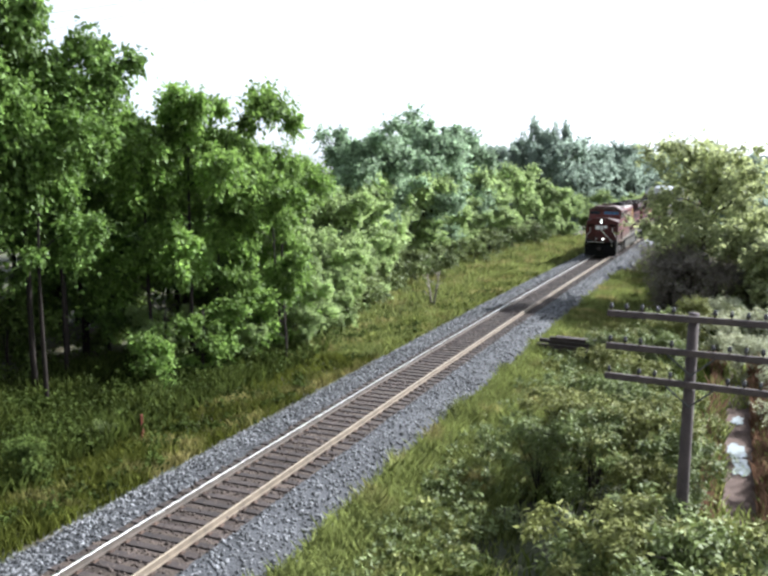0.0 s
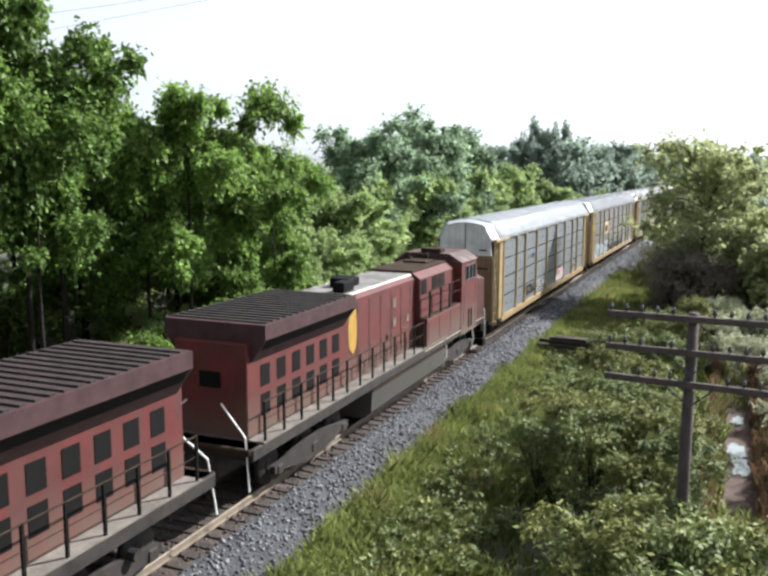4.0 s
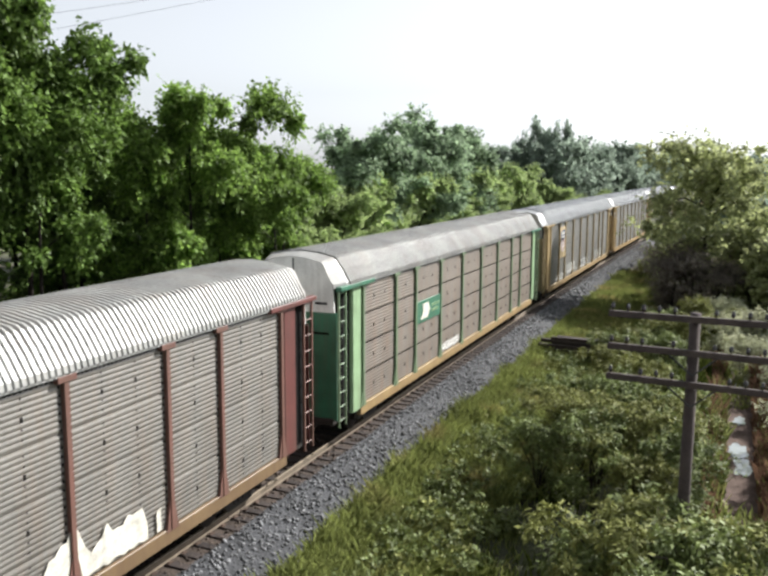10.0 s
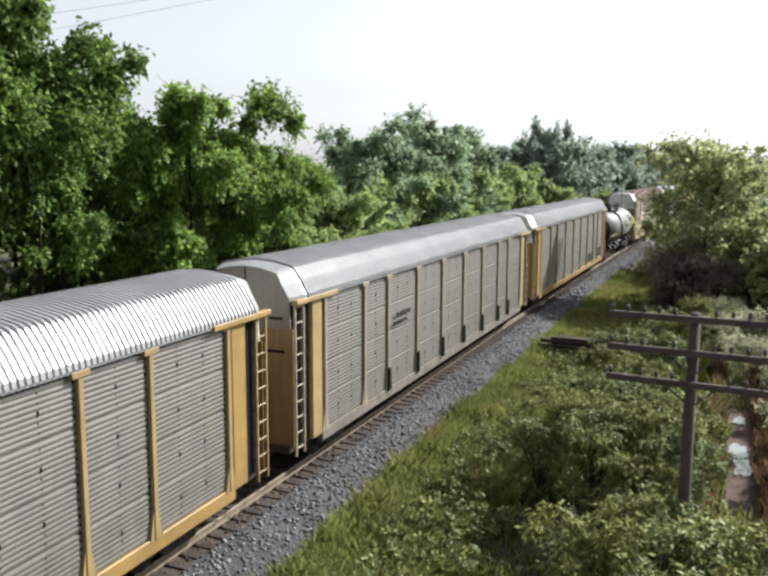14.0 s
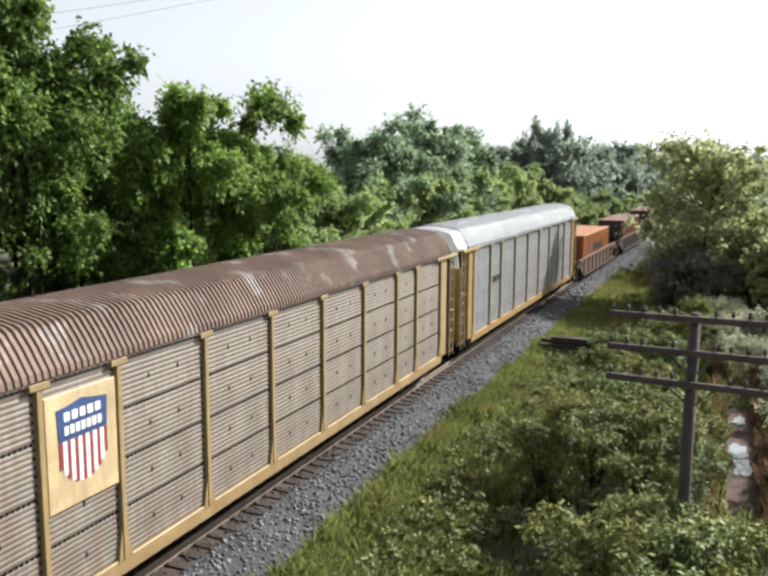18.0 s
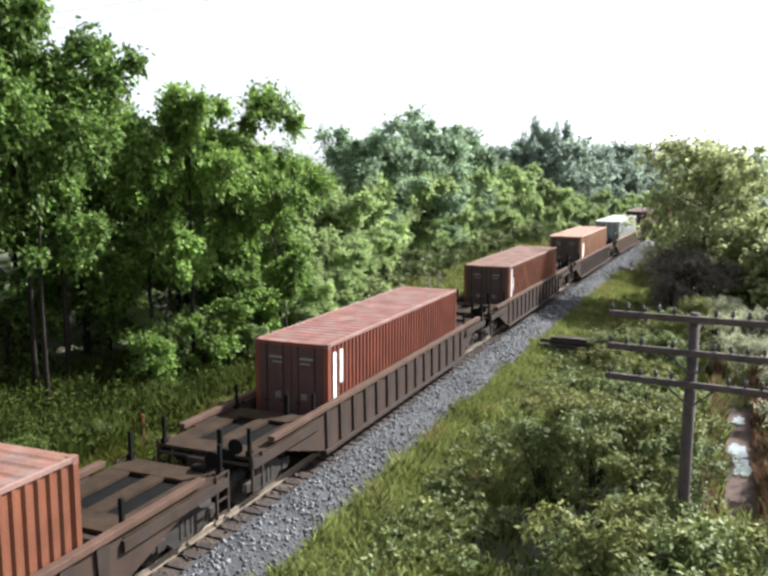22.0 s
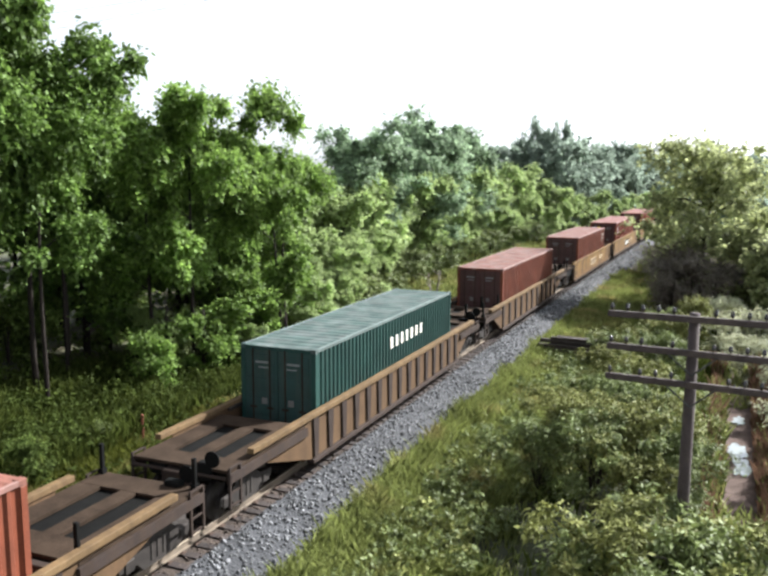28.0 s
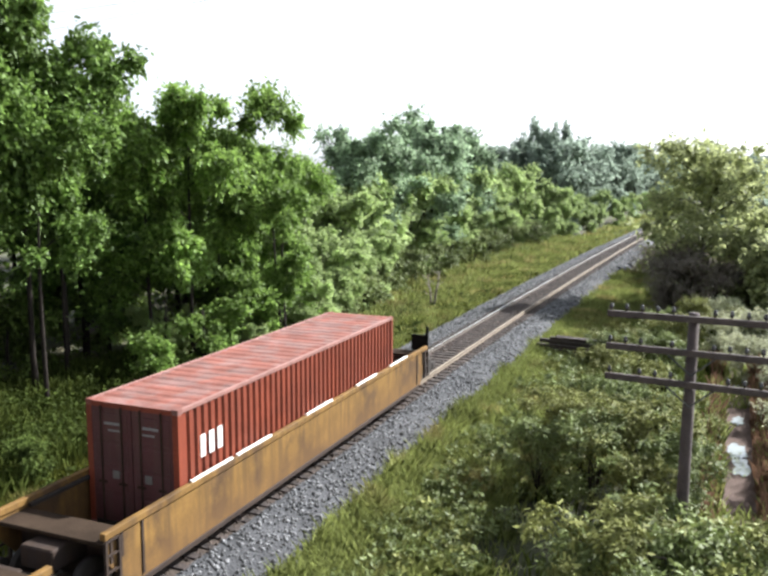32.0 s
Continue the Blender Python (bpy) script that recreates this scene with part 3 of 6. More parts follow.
for i in range(26):  # young growth along the foot of the wood, drawing in towards the track far off
    s = 44 + i * 2.9 + random.uniform(-0.8, 0.8)
    h = (9.0 + 1.6 * min(max((s - 50) / 45, 0.0), 1.0) - 4.6 * min(max((s - 104) / 14, 0.0), 1.0)) * random.uniform(0.78, 1.0)
    o = -12.4 - 2.2 * math.sin(math.pi * min(max((s - 44) / 66, 0.0), 1.0)) + 2.2 * max((s - 100) / 20, 0.0)
    plant(light[i % 4], o - (i % 2) * 1.5 + random.uniform(-0.4, 0.4), s, 0.95, i * 1.3, h / 9.0 / 0.95)
for i, (s, o, h) in enumerate(((36.0, -7.4, 2.6), (38.4, -8.2, 3.6), (40.2, -8.8, 4.4), (42.4, -8.6, 3.8), (44.6, -9.2, 5.0), (47.4, -9.4, 4.4), (50.4, -10.0, 5.0), (33.0, -8.6, 2.2), (43.6, -11.4, 6.2), (55.0, -12.0, 5.2), (61.0, -12.8, 5.6), (67.0, -12.6, 5.0), (74.0, -13.0, 5.6), (81.0, -13.0, 5.0), (89.0, -12.6, 5.2), (96.0, -12.0, 4.6), (29.2, -11.0, 2.6), (30.8, -12.6, 3.0), (33.0, -12.4, 2.6), (33.6, -10.0, 3.0), (37.4, -9.8, 3.6), (104.0, -10.6, 4.6), (112.0, -9.6, 5.0), (122.0, -9.0, 5.4), (134.0, -9.4, 6.0), (141.0, -8.0, 4.4), (148.0, -8.6, 4.6), (155.0, -7.8, 4.4), (163.0, -8.4, 5.0), (172.0, -7.6, 5.0), (182.0, -7.0, 5.0), (193.0, -6.6, 5.4), (206.0, -6.4, 5.6))):
    plant(light[(i + 1) % 4], o, s, h / 9.0 * 1.15, i * 2.2, 0.9, "low light green sapling in front of the wood")
for i, (s, o, h) in enumerate(((26.8, -9.3, 0.8), (29.6, -9.4, 0.95), (31.4, -9.0, 1.15), (33.4, -8.8, 1.2), (34.8, -9.2, 1.3), (36.2, -8.6, 1.1), (28.0, -10.8, 0.8))):
    plant(young[i % 2], o, s, h, i * 1.6)
SHRUBS = ((28.6, -10.6, 0.7), (32.4, -10.0, 0.8), (34.2, -9.6, 0.6), (36.6, -9.4, 0.8), (17.6, -6.9, 0.4), (21.3, -7.4, 0.32), (39.5, -9.4, 1.0), (42.5, -9.6, 1.2), (45.5, -9.4, 1.1), (48.5, -9.8, 1.2), (52.0, -10.4, 1.2),
          (56.5, -11.0, 1.1), (61.0, -11.2, 1.2), (66.0, -11.2, 1.1), (71.0, -11.6, 1.2), (77.0, -11.4, 1.2), (83.0, -11.6, 1.2), (90.0, -11.0, 1.2), (98.0, -10.4, 1.2))
for i, (s, o, h) in enumerate(SHRUBS):
    plant(under[i % 3] if s < 20 else bushes[i % 4], o, s, h, i * 1.1, 1.0, "leafy green shrub in the grass before the wood")
# the ditch side
olive = make_tree("spreading broadleaf tree with olive green crown beside the telegraph pole", 12.0, 4.0, 3.6, 210, 110, 0.25, M["leaf_olive"], 103, 0.16, 1, 0.85)
olive.matrix_basis = Matrix.Translation(beside(60.2, 9.9, ground_z(9.9, 60.2))) @ Matrix.Rotation(0.6, 4, "Z")
low_olive = [make_tree("low bushy tree with olive green leaves beside the ditch", 5.6, 2.3, 0.5, 60, 160, 0.24, M["leaf_olive"], 104 + i, 0.07, 4, 0.75, group="low olive green trees") for i in range(2)]
for i, (s, o, h) in enumerate(((57.4, 13.6, 0.95), (56.4, 15.4, 1.05), (60.5, 17.4, 1.2), (58.0, 14.6, 1.1))):
    plant(low_olive[i % 2], o, s, h, i * 2.1)
willow = [make_tree("tall leafy willow shrub with pale green leaf tips in the ditch", 3.4, 1.4, 1.0, 44, 200, 0.12, M["leaf_willow"] if i % 2 else M["leaf_bush"], 110 + i, 0.03, 6, 0.36, name="shrub", group="shrubs along the ditch", slim=0.19) for i in range(4)]
pale = [make_tree("thin pale grey-green shrub beyond the ditch", 2.6, 1.3, 0.2, 30, 144, 0.15, M["leaf_pale"], 120 + i, 0.025, 5, 0.5, name="shrub", group="shrubs beyond the ditch", slim=0.17) for i in range(2)]
brush = [make_tree("grey bare-stemmed brush under the olive tree", 3.6, 1.4, 0.4, 30, 110, 0.14, M["leaf_brush"], 130 + i, 0.03, 7, 0.5, name="shrub", group="brush under the olive tree", slim=0.14) for i in range(2)]
# a thicket in two ranks, before and behind the pole
THICKET = ((23.4, 6.9, 0.72), (24.4, 7.9, 0.95), (22.6, 8.6, 0.98), (23.0, 9.7, 1.02), (22.6, 10.8, 0.95), (26.2, 7.0, 0.8), (26.8, 8.8, 0.95), (26.4, 10.2, 0.9), (28.8, 7.4, 0.8), (30.4, 9.2, 0.9), (29.6, 10.6, 0.7), (21.0, 9.8, 0.8),
           (15.4, 9.9, 0.98), (14.9, 10.7, 1.16), (14.9, 11.5, 1.18), (15.2, 12.4, 0.9), (12.4, 12.2, 0.95))
for i, (s, o, h) in enumerate(THICKET):
    plant(willow[i % 4], o, s, h, i * 1.9)
for i, (s, o, h) in enumerate(((33.6, 7.6, 0.8), (35.2, 9.6, 0.95), (38.6, 8.0, 0.8), (40.0, 6.6, 0.6), (41.4, 9.6, 0.9), (45.0, 8.2, 0.7), (46.0, 10.2, 0.95), (49.5, 8.6, 0.6))):
    plant(willow[(i + 1) % 4], o, s, h, i * 2.3, 1.0, "leafy green willow shrub on the ditch bank")
for i, (s, o, h) in enumerate(((16.5, 14.2, 0.8), (20.0, 14.8, 0.8), (25.0, 14.6, 0.8), (29.0, 15.2, 0.9), (33.0, 14.8, 0.9), (37.0, 15.0, 1.0), (41.0, 14.4, 0.95), (44.0, 12.6, 0.9), (46.0, 16.0, 1.2), (49.0, 13.0, 1.1), (52.0, 15.8, 1.4), (50.0, 18.4, 1.5), (56.0, 17.0, 1.8), (42.0, 18.4, 1.4), (36.0, 17.8, 1.2), (52.5, 11.6, 1.0), (47.8, 11.4, 0.9))):
    plant(pale[i % 2], o, s, h, i * 1.7)
for i, (s, o, h) in enumerate(((56.6, 8.4, 1.2), (57.0, 9.6, 1.3), (57.6, 10.8, 1.2), (58.8, 7.7, 1.1), (59.0, 8.8, 1.4), (58.4, 12.0, 1.2), (60.6, 7.6, 1.3), (61.0, 9.4, 1.5), (61.4, 11.0, 1.4))):
    plant(brush[i % 2], o, s, h, i * 2.0)
for i, (s, o, h) in enumerate(((62.0, 17.0, 2.2), (65.0, 9.4, 1.7), (69.0, 9.0, 1.7), (73.0, 8.0, 2.1), (79.0, 7.2, 2.0), (86.0, 7.8, 2.1), (68.0, 13.0, 2.2), (74.0, 16.0, 2.6), (80.0, 11.5, 2.2), (70.0, 20.0, 2.6), (60.0, 21.0, 2.4))):
    plant(bushes[i % 4], o, s, h, i * 1.9, 1.0, "dense green shrub beyond the olive tree")
# unseen trees added behind the viewer to hold back sky light
for i in range(30):
    plant(deep[i % 3], (-11.5 - (i % 3) * 4 if i % 2 else 13.0 + (i % 5) * 4) + random.uniform(-1, 1), -9 - (i // 2) * 3.6 + random.uniform(-1, 1), random.uniform(0.85, 1.05), i * 1.7, random.uniform(0.85, 1.0))
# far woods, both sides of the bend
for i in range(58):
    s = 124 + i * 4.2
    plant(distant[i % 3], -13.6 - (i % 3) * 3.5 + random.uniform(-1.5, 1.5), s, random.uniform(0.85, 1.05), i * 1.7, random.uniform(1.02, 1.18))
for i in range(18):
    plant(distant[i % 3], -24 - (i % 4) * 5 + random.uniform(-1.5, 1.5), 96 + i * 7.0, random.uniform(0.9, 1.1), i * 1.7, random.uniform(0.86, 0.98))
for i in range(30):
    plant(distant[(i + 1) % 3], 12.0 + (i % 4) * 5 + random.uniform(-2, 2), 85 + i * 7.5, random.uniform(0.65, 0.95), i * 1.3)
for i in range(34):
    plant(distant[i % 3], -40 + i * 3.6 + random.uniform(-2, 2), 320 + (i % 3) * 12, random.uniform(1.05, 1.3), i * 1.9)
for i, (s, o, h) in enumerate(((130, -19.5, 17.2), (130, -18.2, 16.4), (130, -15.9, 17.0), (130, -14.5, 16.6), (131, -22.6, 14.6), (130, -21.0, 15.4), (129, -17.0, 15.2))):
    plant(distant[i % 3], o, s, 0.36, i * 2.0, h / 13.0 / 0.36, "tall slender tree above the far wood, coloured pale for haze")
for group in (broad, high, middle, deep, light, young, bushes, under, low_olive, willow, pale, brush, distant):
    for t in group:
        for o in (*t.children_recursive, t):
            bpy.data.objects.remove(o)


# dead trunks and grey brush at the wood's edge
for i, (s, o, h, lean) in enumerate(((29.0, -10.6, 3.4, 0.1), (30.0, -9.4, 3.2, 0.15), (33.6, -7.2, 3.2, -0.05), (52.0, -6.4, 2.6, 0.5), (52.3, -6.6, 2.4, -0.4))):
    t = thing("dead_tree", "thin dead trunk with broken bare branches", "tree", "dead trunks")
    sh = Shape().tube([(0, 0, -0.2), (lean * 0.3, 0.05, h * 0.4), (lean * h * 0.35, 0, h)], [0.10, 0.075, 0.03], 7)
    for j in range(7):
        z = h * (0.35 + 0.09 * j)
        a = j * 2.3 + i
        sh.tube([(lean * z * 0.3, 0, z), (lean * z * 0.3 + 0.5 * math.cos(a), 0.5 * math.sin(a), z + 0.35), (lean * z * 0.3 + 0.8 * math.cos(a), 0.8 * math.sin(a), z + 0.4)], [0.025, 0.016, 0.006], 5)
    part("trunk", sh, M["bark"] if i < 3 else M["dry_wood"], t, smooth=True)
    t.matrix_basis = Matrix.Translation(beside(s, o, ground_z(o, s)))

# rusty marker post in the verge
mp = thing("marker_post", "short rusty red steel marker post in the grass", "post", at=Matrix.Translation(beside(22.2, -6.4, ground_z(-6.4, 22.2))))
part("post", Shape().box(-0.045, 0.045, -0.02, 0.02, -0.3, 1.0, 0.008).box(-0.02, 0.02, -0.05, 0.02, -0.3, 1.0), M["rust_post"], mp)

# telegraph pole with three crossarms
pole = thing("telegraph_pole", "old dark wooden telegraph pole with three crossarms and glass insulators", "telegraph pole", at=Matrix.Translation((11.12, 16.2, 0)))
part("pole_shaft", Shape().tube([(0, 0, -2.2), (0.02, 0, 1.5), (0.05, 0, 5.66)], [0.135, 0.118, 0.098], 12), M["pole"], pole, smooth=True)
for z, tilt in ((5.56, 0.012), (4.92, 0.02), (4.32, 0.028)):
    arm = part("crossarm", Shape().box(-1.55, 1.6, -0.05, 0.05, -0.06, 0.06, 0.01), M["pole"], pole, at=Matrix.Translation((0.05, -0.14, z)) @ Matrix.Rotation(tilt, 4, "Y"))
    for x in (-1.48, -1.2, -0.92, -0.64, -0.36, 0.36, 0.64, 0.92, 1.2, 1.48):
        if (x, z) in ((-0.64, 4.92), (-1.2, 4.32), (0.36, 4.32)):
            continue
        part("insulator", Shape().loft([[(x + q * math.cos(k * math.pi / 4), q * math.sin(k * math.pi / 4), h) for k in range(8)] for q, h in ((0.012, 0.05), (0.012, 0.10), (0.04, 0.10), (0.043, 0.14), (0.03, 0.16), (0.034, 0.19), (0.012, 0.205))]),
             M["insulator"], arm, smooth=True)
    if z < 5.5:
        for sx in (-1, 1):
            part("brace", Shape().tube([(0.05 + sx * 0.42, -0.2, z - 0.05), (0.05, -0.15, z - 0.42)], 0.017, 5), M["wire"], pole)

# overhead wires high over the near trees
for a, b in ((Vector((-23.1, 30.3, 15.0)), Vector((-11.9, 39.6, 18.0))), (Vector((-30.4, 24.5, 11.9)), Vector((-10.1, 40.6, 18.0)))):
    w = thing("overhead_wire", "thin overhead wire high above the trees", "wire", "overhead wires")
    part("strand", Shape().tube([a.lerp(b, q / 12) - Vector((0, 0, 0.12 * (1 - (q / 6 - 1) ** 2))) for q in range(13)], 0.008, 5), M["wire"], w)

# pile of old ties beside the ballast
pile = thing("tie_pile", "pile of discarded dark wooden ties on the bank", "ties", at=Matrix.Translation(beside(40.6, 4.85, ground_z(4.85, 40.6) - 0.12)) @ Matrix.Rotation(radians(-6), 4, "Z"))
for lay in range(7):
    for k2 in range(5 - lay // 2):
        part("old_tie", tie_mesh, None, pile, at=Matrix.Translation((random.uniform(-0.4, 0.45), k2 * 0.27 - 0.5 + lay * 0.10, 0.36 + lay * 0.178)) @ Matrix.Rotation(random.uniform(-0.05, 0.05), 4, "Z"))

# standing water in the ditch
mud = Shape()
mud.loft([[tuple(beside(s, 12.55 + o * (0.5 + 0.15 * noise.noise((s * 0.4, o, 2))), z)) for o, z in ((-1.5, -1.80), (-0.9, -1.93), (0, -1.955), (0.9, -1.93), (1.5, -1.80))] for s in range(25, 60)], closed=False)
tagged(new("ditch_mud", mud.mesh("ditch_mud", M["mud"], True)), "wet brown mud along the bottom of the ditch", "mud", kind="structure")
pool = Shape()
for s0, s1, w in ((29.6, 31.5, 0.30), (31.3, 33.0, 0.34), (35.6, 36.8, 0.24), (41.0, 42.6, 0.2)):
    pts = []
    for k in range(28):
        a = k * math.pi / 14
        g = 1 + 0.55 * noise.noise((2.2 * math.cos(a), 2.2 * math.sin(a), s0))
        pts.append(((s0 + s1) / 2 + (s1 - s0) / 2 * math.cos(a) * g, 12.5 + 0.12 * math.sin(s0 * 3) + w * math.sin(a) * g))
    pool.add([beside(s, o, -1.925) for s, o in pts], [tuple(range(28))])
tagged(new("water", pool.mesh("water", M["water"])), "still ditch water coloured pale for the bright sky it reflects", "water", kind="structure")


# ---- rolling stock ----
def paint(name, color, streak=0.45, rough=0.55, **more):
    return material(name, color, rough, vary=more.pop("vary", 0.18), scale=more.pop("scale", 1.6), fine=18, bump=0.12, streak=streak, **more)


M["red"] = paint("loco_red", (0.098, 0.022, 0.019), 0.7, 0.7, spec=0.25, grime=(0.06, 0.036, 0.031), dust_or_shade=(1.4, 2.7, 0.9, (0.11, 0.082, 0.062)))
# darker red for the shaded nose, its shadow painted in towards the foot
M["red_nose_shaded"] = paint("nose_red", (0.065, 0.015, 0.013), 0.5, 0.7, spec=0.25, grime=(0.03, 0.022, 0.02), dust_or_shade=(1.2, 2.2, 0.75, (0.022, 0.016, 0.014)))
M["roof_maroon"] = material("roof_maroon", (0.062, 0.030, 0.028), 0.75, vary=0.3, scale=1.5, fine=12, bump=0.2, second=(0.11, 0.08, 0.072), second_scale=1.2, second_amount=0.6, spec=0.3)
M["black"] = material("black_paint", (0.006, 0.006, 0.0055), 0.8, spec=0.1, vary=0.3, scale=2, fine=20)
M["dark_steel"] = material("dark_steel", (0.03, 0.025, 0.022), 0.8, 0.1, spec=0.3, vary=0.35, scale=3, fine=25, bump=0.3)
M["deck"] = material("deck", (0.038, 0.026, 0.018), 0.92, spec=0.08, vary=0.3, scale=2, fine=25, bump=0.3)
M["tank_grey"] = paint("fuel_tank_grey", (0.050, 0.046, 0.040), 0.4)
M["yellow"] = paint("ochre_yellow", (0.288, 0.208, 0.092), 0.4, grime=(0.17, 0.11, 0.06), dust_or_shade=(0.6, 1.25, 0.55, (0.19, 0.105, 0.05)))
# ochre darkened for the shaded car ends, with grime and low dirt
M["yellow_end"] = paint("yellow_end", (0.186, 0.127, 0.062), 0.75, grime=(0.12, 0.075, 0.045), dust_or_shade=(0.9, 2.4, 0.6, (0.13, 0.08, 0.045)))
M["yellow_deep"] = paint("yellow_deep", (0.264, 0.172, 0.050), 0.3, grime=(0.17, 0.11, 0.06), dust_or_shade=(0.6, 1.5, 0.4, (0.2, 0.11, 0.05)))
M["pale_yellow"] = paint("pale_yellow", (0.47, 0.36, 0.20), 0.25)
M["cream"] = material("cream_letter", (0.270, 0.220, 0.155), 0.6, vary=0.15)
M["white"] = material("white_letter", (0.72, 0.71, 0.68), 0.6, vary=0.15, scale=5)
M["gold"] = material("gold_shield", (0.360, 0.210, 0.040), 0.5, vary=0.2)
M["blue"] = material("blue_mark", (0.03, 0.06, 0.15), 0.5, vary=0.15)
M["dark_red"] = material("dark_red_mark", (0.2, 0.03, 0.035), 0.55, vary=0.15)
M["pale_blue"] = material("pale_blue_mark", (0.42, 0.52, 0.58), 0.55, vary=0.2)
M["rust_mark"] = material("rust_mark", (0.170, 0.085, 0.055), 0.7, vary=0.25)
M["bright_red"] = material("red_mark", (0.42, 0.03, 0.035), 0.55, vary=0.15)
M["tan_mark"] = material("tan_mark", (0.60, 0.47, 0.30), 0.65, vary=0.25, scale=4)
M["stripe"] = material("reflective_yellow", (0.75, 0.55, 0.02), 0.4, vary=0.08)
M["sill_white"] = material("sill_white", (0.60, 0.57, 0.50), 0.6, vary=0.3, scale=4)
M["steel"] = material("galvanised", (0.122, 0.117, 0.107), 0.43, 0.1, vary=0.18, scale=0.9, fine=12, streak=0.35, grime=(0.20, 0.17, 0.13), spec=0.9)
M["steel_bright"] = material("galvanised_bright", (0.161, 0.170, 0.179), 0.36, 0.15, vary=0.12, scale=0.9, fine=12, streak=0.12, grime=(0.35, 0.33, 0.30), spec=0.9)
M["steel_dull"] = material("galvanised_dull", (0.147, 0.137, 0.122), 0.47, 0.1, vary=0.22, scale=0.9, fine=12, streak=0.5, grime=(0.16, 0.12, 0.09), spec=0.9)
M["steel_brown"] = material("galvanised_brown", (0.158, 0.136, 0.114), 0.49, 0.1, vary=0.25, scale=0.9, fine=12, streak=0.7, grime=(0.17, 0.10, 0.06), spec=0.9)
M["steel_rust"] = material("galvanised_rust", (0.182, 0.158, 0.128), 0.50, 0.1, vary=0.25, scale=0.9, fine=12, streak=0.85, grime=(0.14, 0.085, 0.05), spec=0.9)
M["roof"] = material("roof_steel", (0.286, 0.292, 0.297), 0.40, 0.2, vary=0.12, scale=0.7, fine=10, streak=0.15, grime=(0.3, 0.29, 0.27), spec=0.9)
M["roof_bright"] = material("roof_bright", (0.425, 0.433, 0.438), 0.4, 0.2, vary=0.1, scale=0.7, fine=10, streak=0.1, grime=(0.35, 0.34, 0.32), spec=0.9)
M["steel_white"] = material("galvanised_white", (0.195, 0.201, 0.204), 0.4, 0.1, vary=0.12, scale=0.9, fine=12, streak=0.15, grime=(0.2, 0.18, 0.15), spec=0.9)
M["roof_dirty"] = material("roof_dirty", (0.308, 0.304, 0.290), 0.50, 0.1, vary=0.2, scale=0.7, fine=10, second=(0.29, 0.275, 0.255), second_scale=1.2, spec=0.9)
M["roof_rust"] = material("roof_rust", (0.158, 0.105, 0.079), 0.75, 0.1, vary=0.25, scale=0.8, fine=12, second=(0.34, 0.32, 0.295), second_scale=0.9, second_amount=0.22)
M["radiator"] = material("radiator_dark", (0.05, 0.026, 0.026), 0.85, vary=0.25, spec=0.2)
M["maroon"] = paint("maroon_brown", (0.105, 0.030, 0.026), 0.35)
M["maroon_dusty"] = paint("maroon_dusty", (0.15, 0.07, 0.055), 0.5)
M["green"] = paint("dark_green", (0.03, 0.13, 0.075), 0.35)
M["pale_green"] = paint("pale_green", (0.24, 0.36, 0.2), 0.35)
M["green_dusty"] = paint("green_dusty", (0.150, 0.220, 0.125), 0.4)
M["hole"] = material("dark_gap", (0.008, 0.0075, 0.007), 0.9, vary=0.1, spec=0.1)
M["door_white"] = paint("door_white", (0.62, 0.62, 0.60), 0.25)
M["tank_body"] = material("tank_grey_paint", (0.140, 0.143, 0.146), 0.55, spec=0.35, vary=0.08, scale=0.8, fine=10, streak=0.18, grime=(0.075, 0.072, 0.068))
# near-black colour paints the shade on the leading tank head
M["tank_end"] = material("tank_end_dark", (0.014, 0.014, 0.015), 0.7, spec=0.2, vary=0.2)
M["walk_tan"] = material("walk_tan", (0.150, 0.131, 0.112), 0.9, vary=0.3, scale=2, fine=25, bump=0.2, spec=0.2)
M["roof_pale"] = material("roof_pale", (0.155, 0.142, 0.135), 0.8, vary=0.3, scale=1.5, fine=15, bump=0.2, second=(0.09, 0.078, 0.07), second_scale=1.1, second_amount=0.45)
# blue base colour paints the sky's reflection on the right windscreen
M["glass"] = material("cab_glass", (0.02, 0.07, 0.15), 0.2, vary=0.4, scale=4, bump=0, spec=0.5)
M["glass_dark"] = material("cab_glass_dark", (0.008, 0.01, 0.012), 0.2, vary=0.3, scale=5, bump=0, spec=0.2)
M["lamp"] = glow("headlight", (1.0, 0.93, 0.78), 1.6)
M["lamp_off"] = material("lamp_off", (0.5, 0.5, 0.48), 0.2, vary=0.1)
M["well_brown"] = paint("well_brown", (0.047, 0.032, 0.026), 0.5, 0.75, spec=0.15, grime=(0.06, 0.037, 0.022))
M["chord_rust"] = paint("chord_rust", (0.085, 0.05, 0.037), 0.5, 0.75, spec=0.15, grime=(0.06, 0.037, 0.022))
M["chord_tan"] = paint("chord_tan", (0.135, 0.088, 0.044), 0.5, 0.75, spec=0.15, grime=(0.06, 0.037, 0.022))
M["faint"] = material("faint_letter", (0.36, 0.27, 0.16), 0.7, vary=0.3, scale=6)
M["well_dark"] = paint("well_dark", (0.038, 0.028, 0.024), 0.45, 0.8, spec=0.15, grime=(0.06, 0.037, 0.022))
M["well_tan"] = paint("well_tan", (0.100, 0.061, 0.033), 0.55, 0.8, spec=0.15, grime=(0.06, 0.037, 0.022))
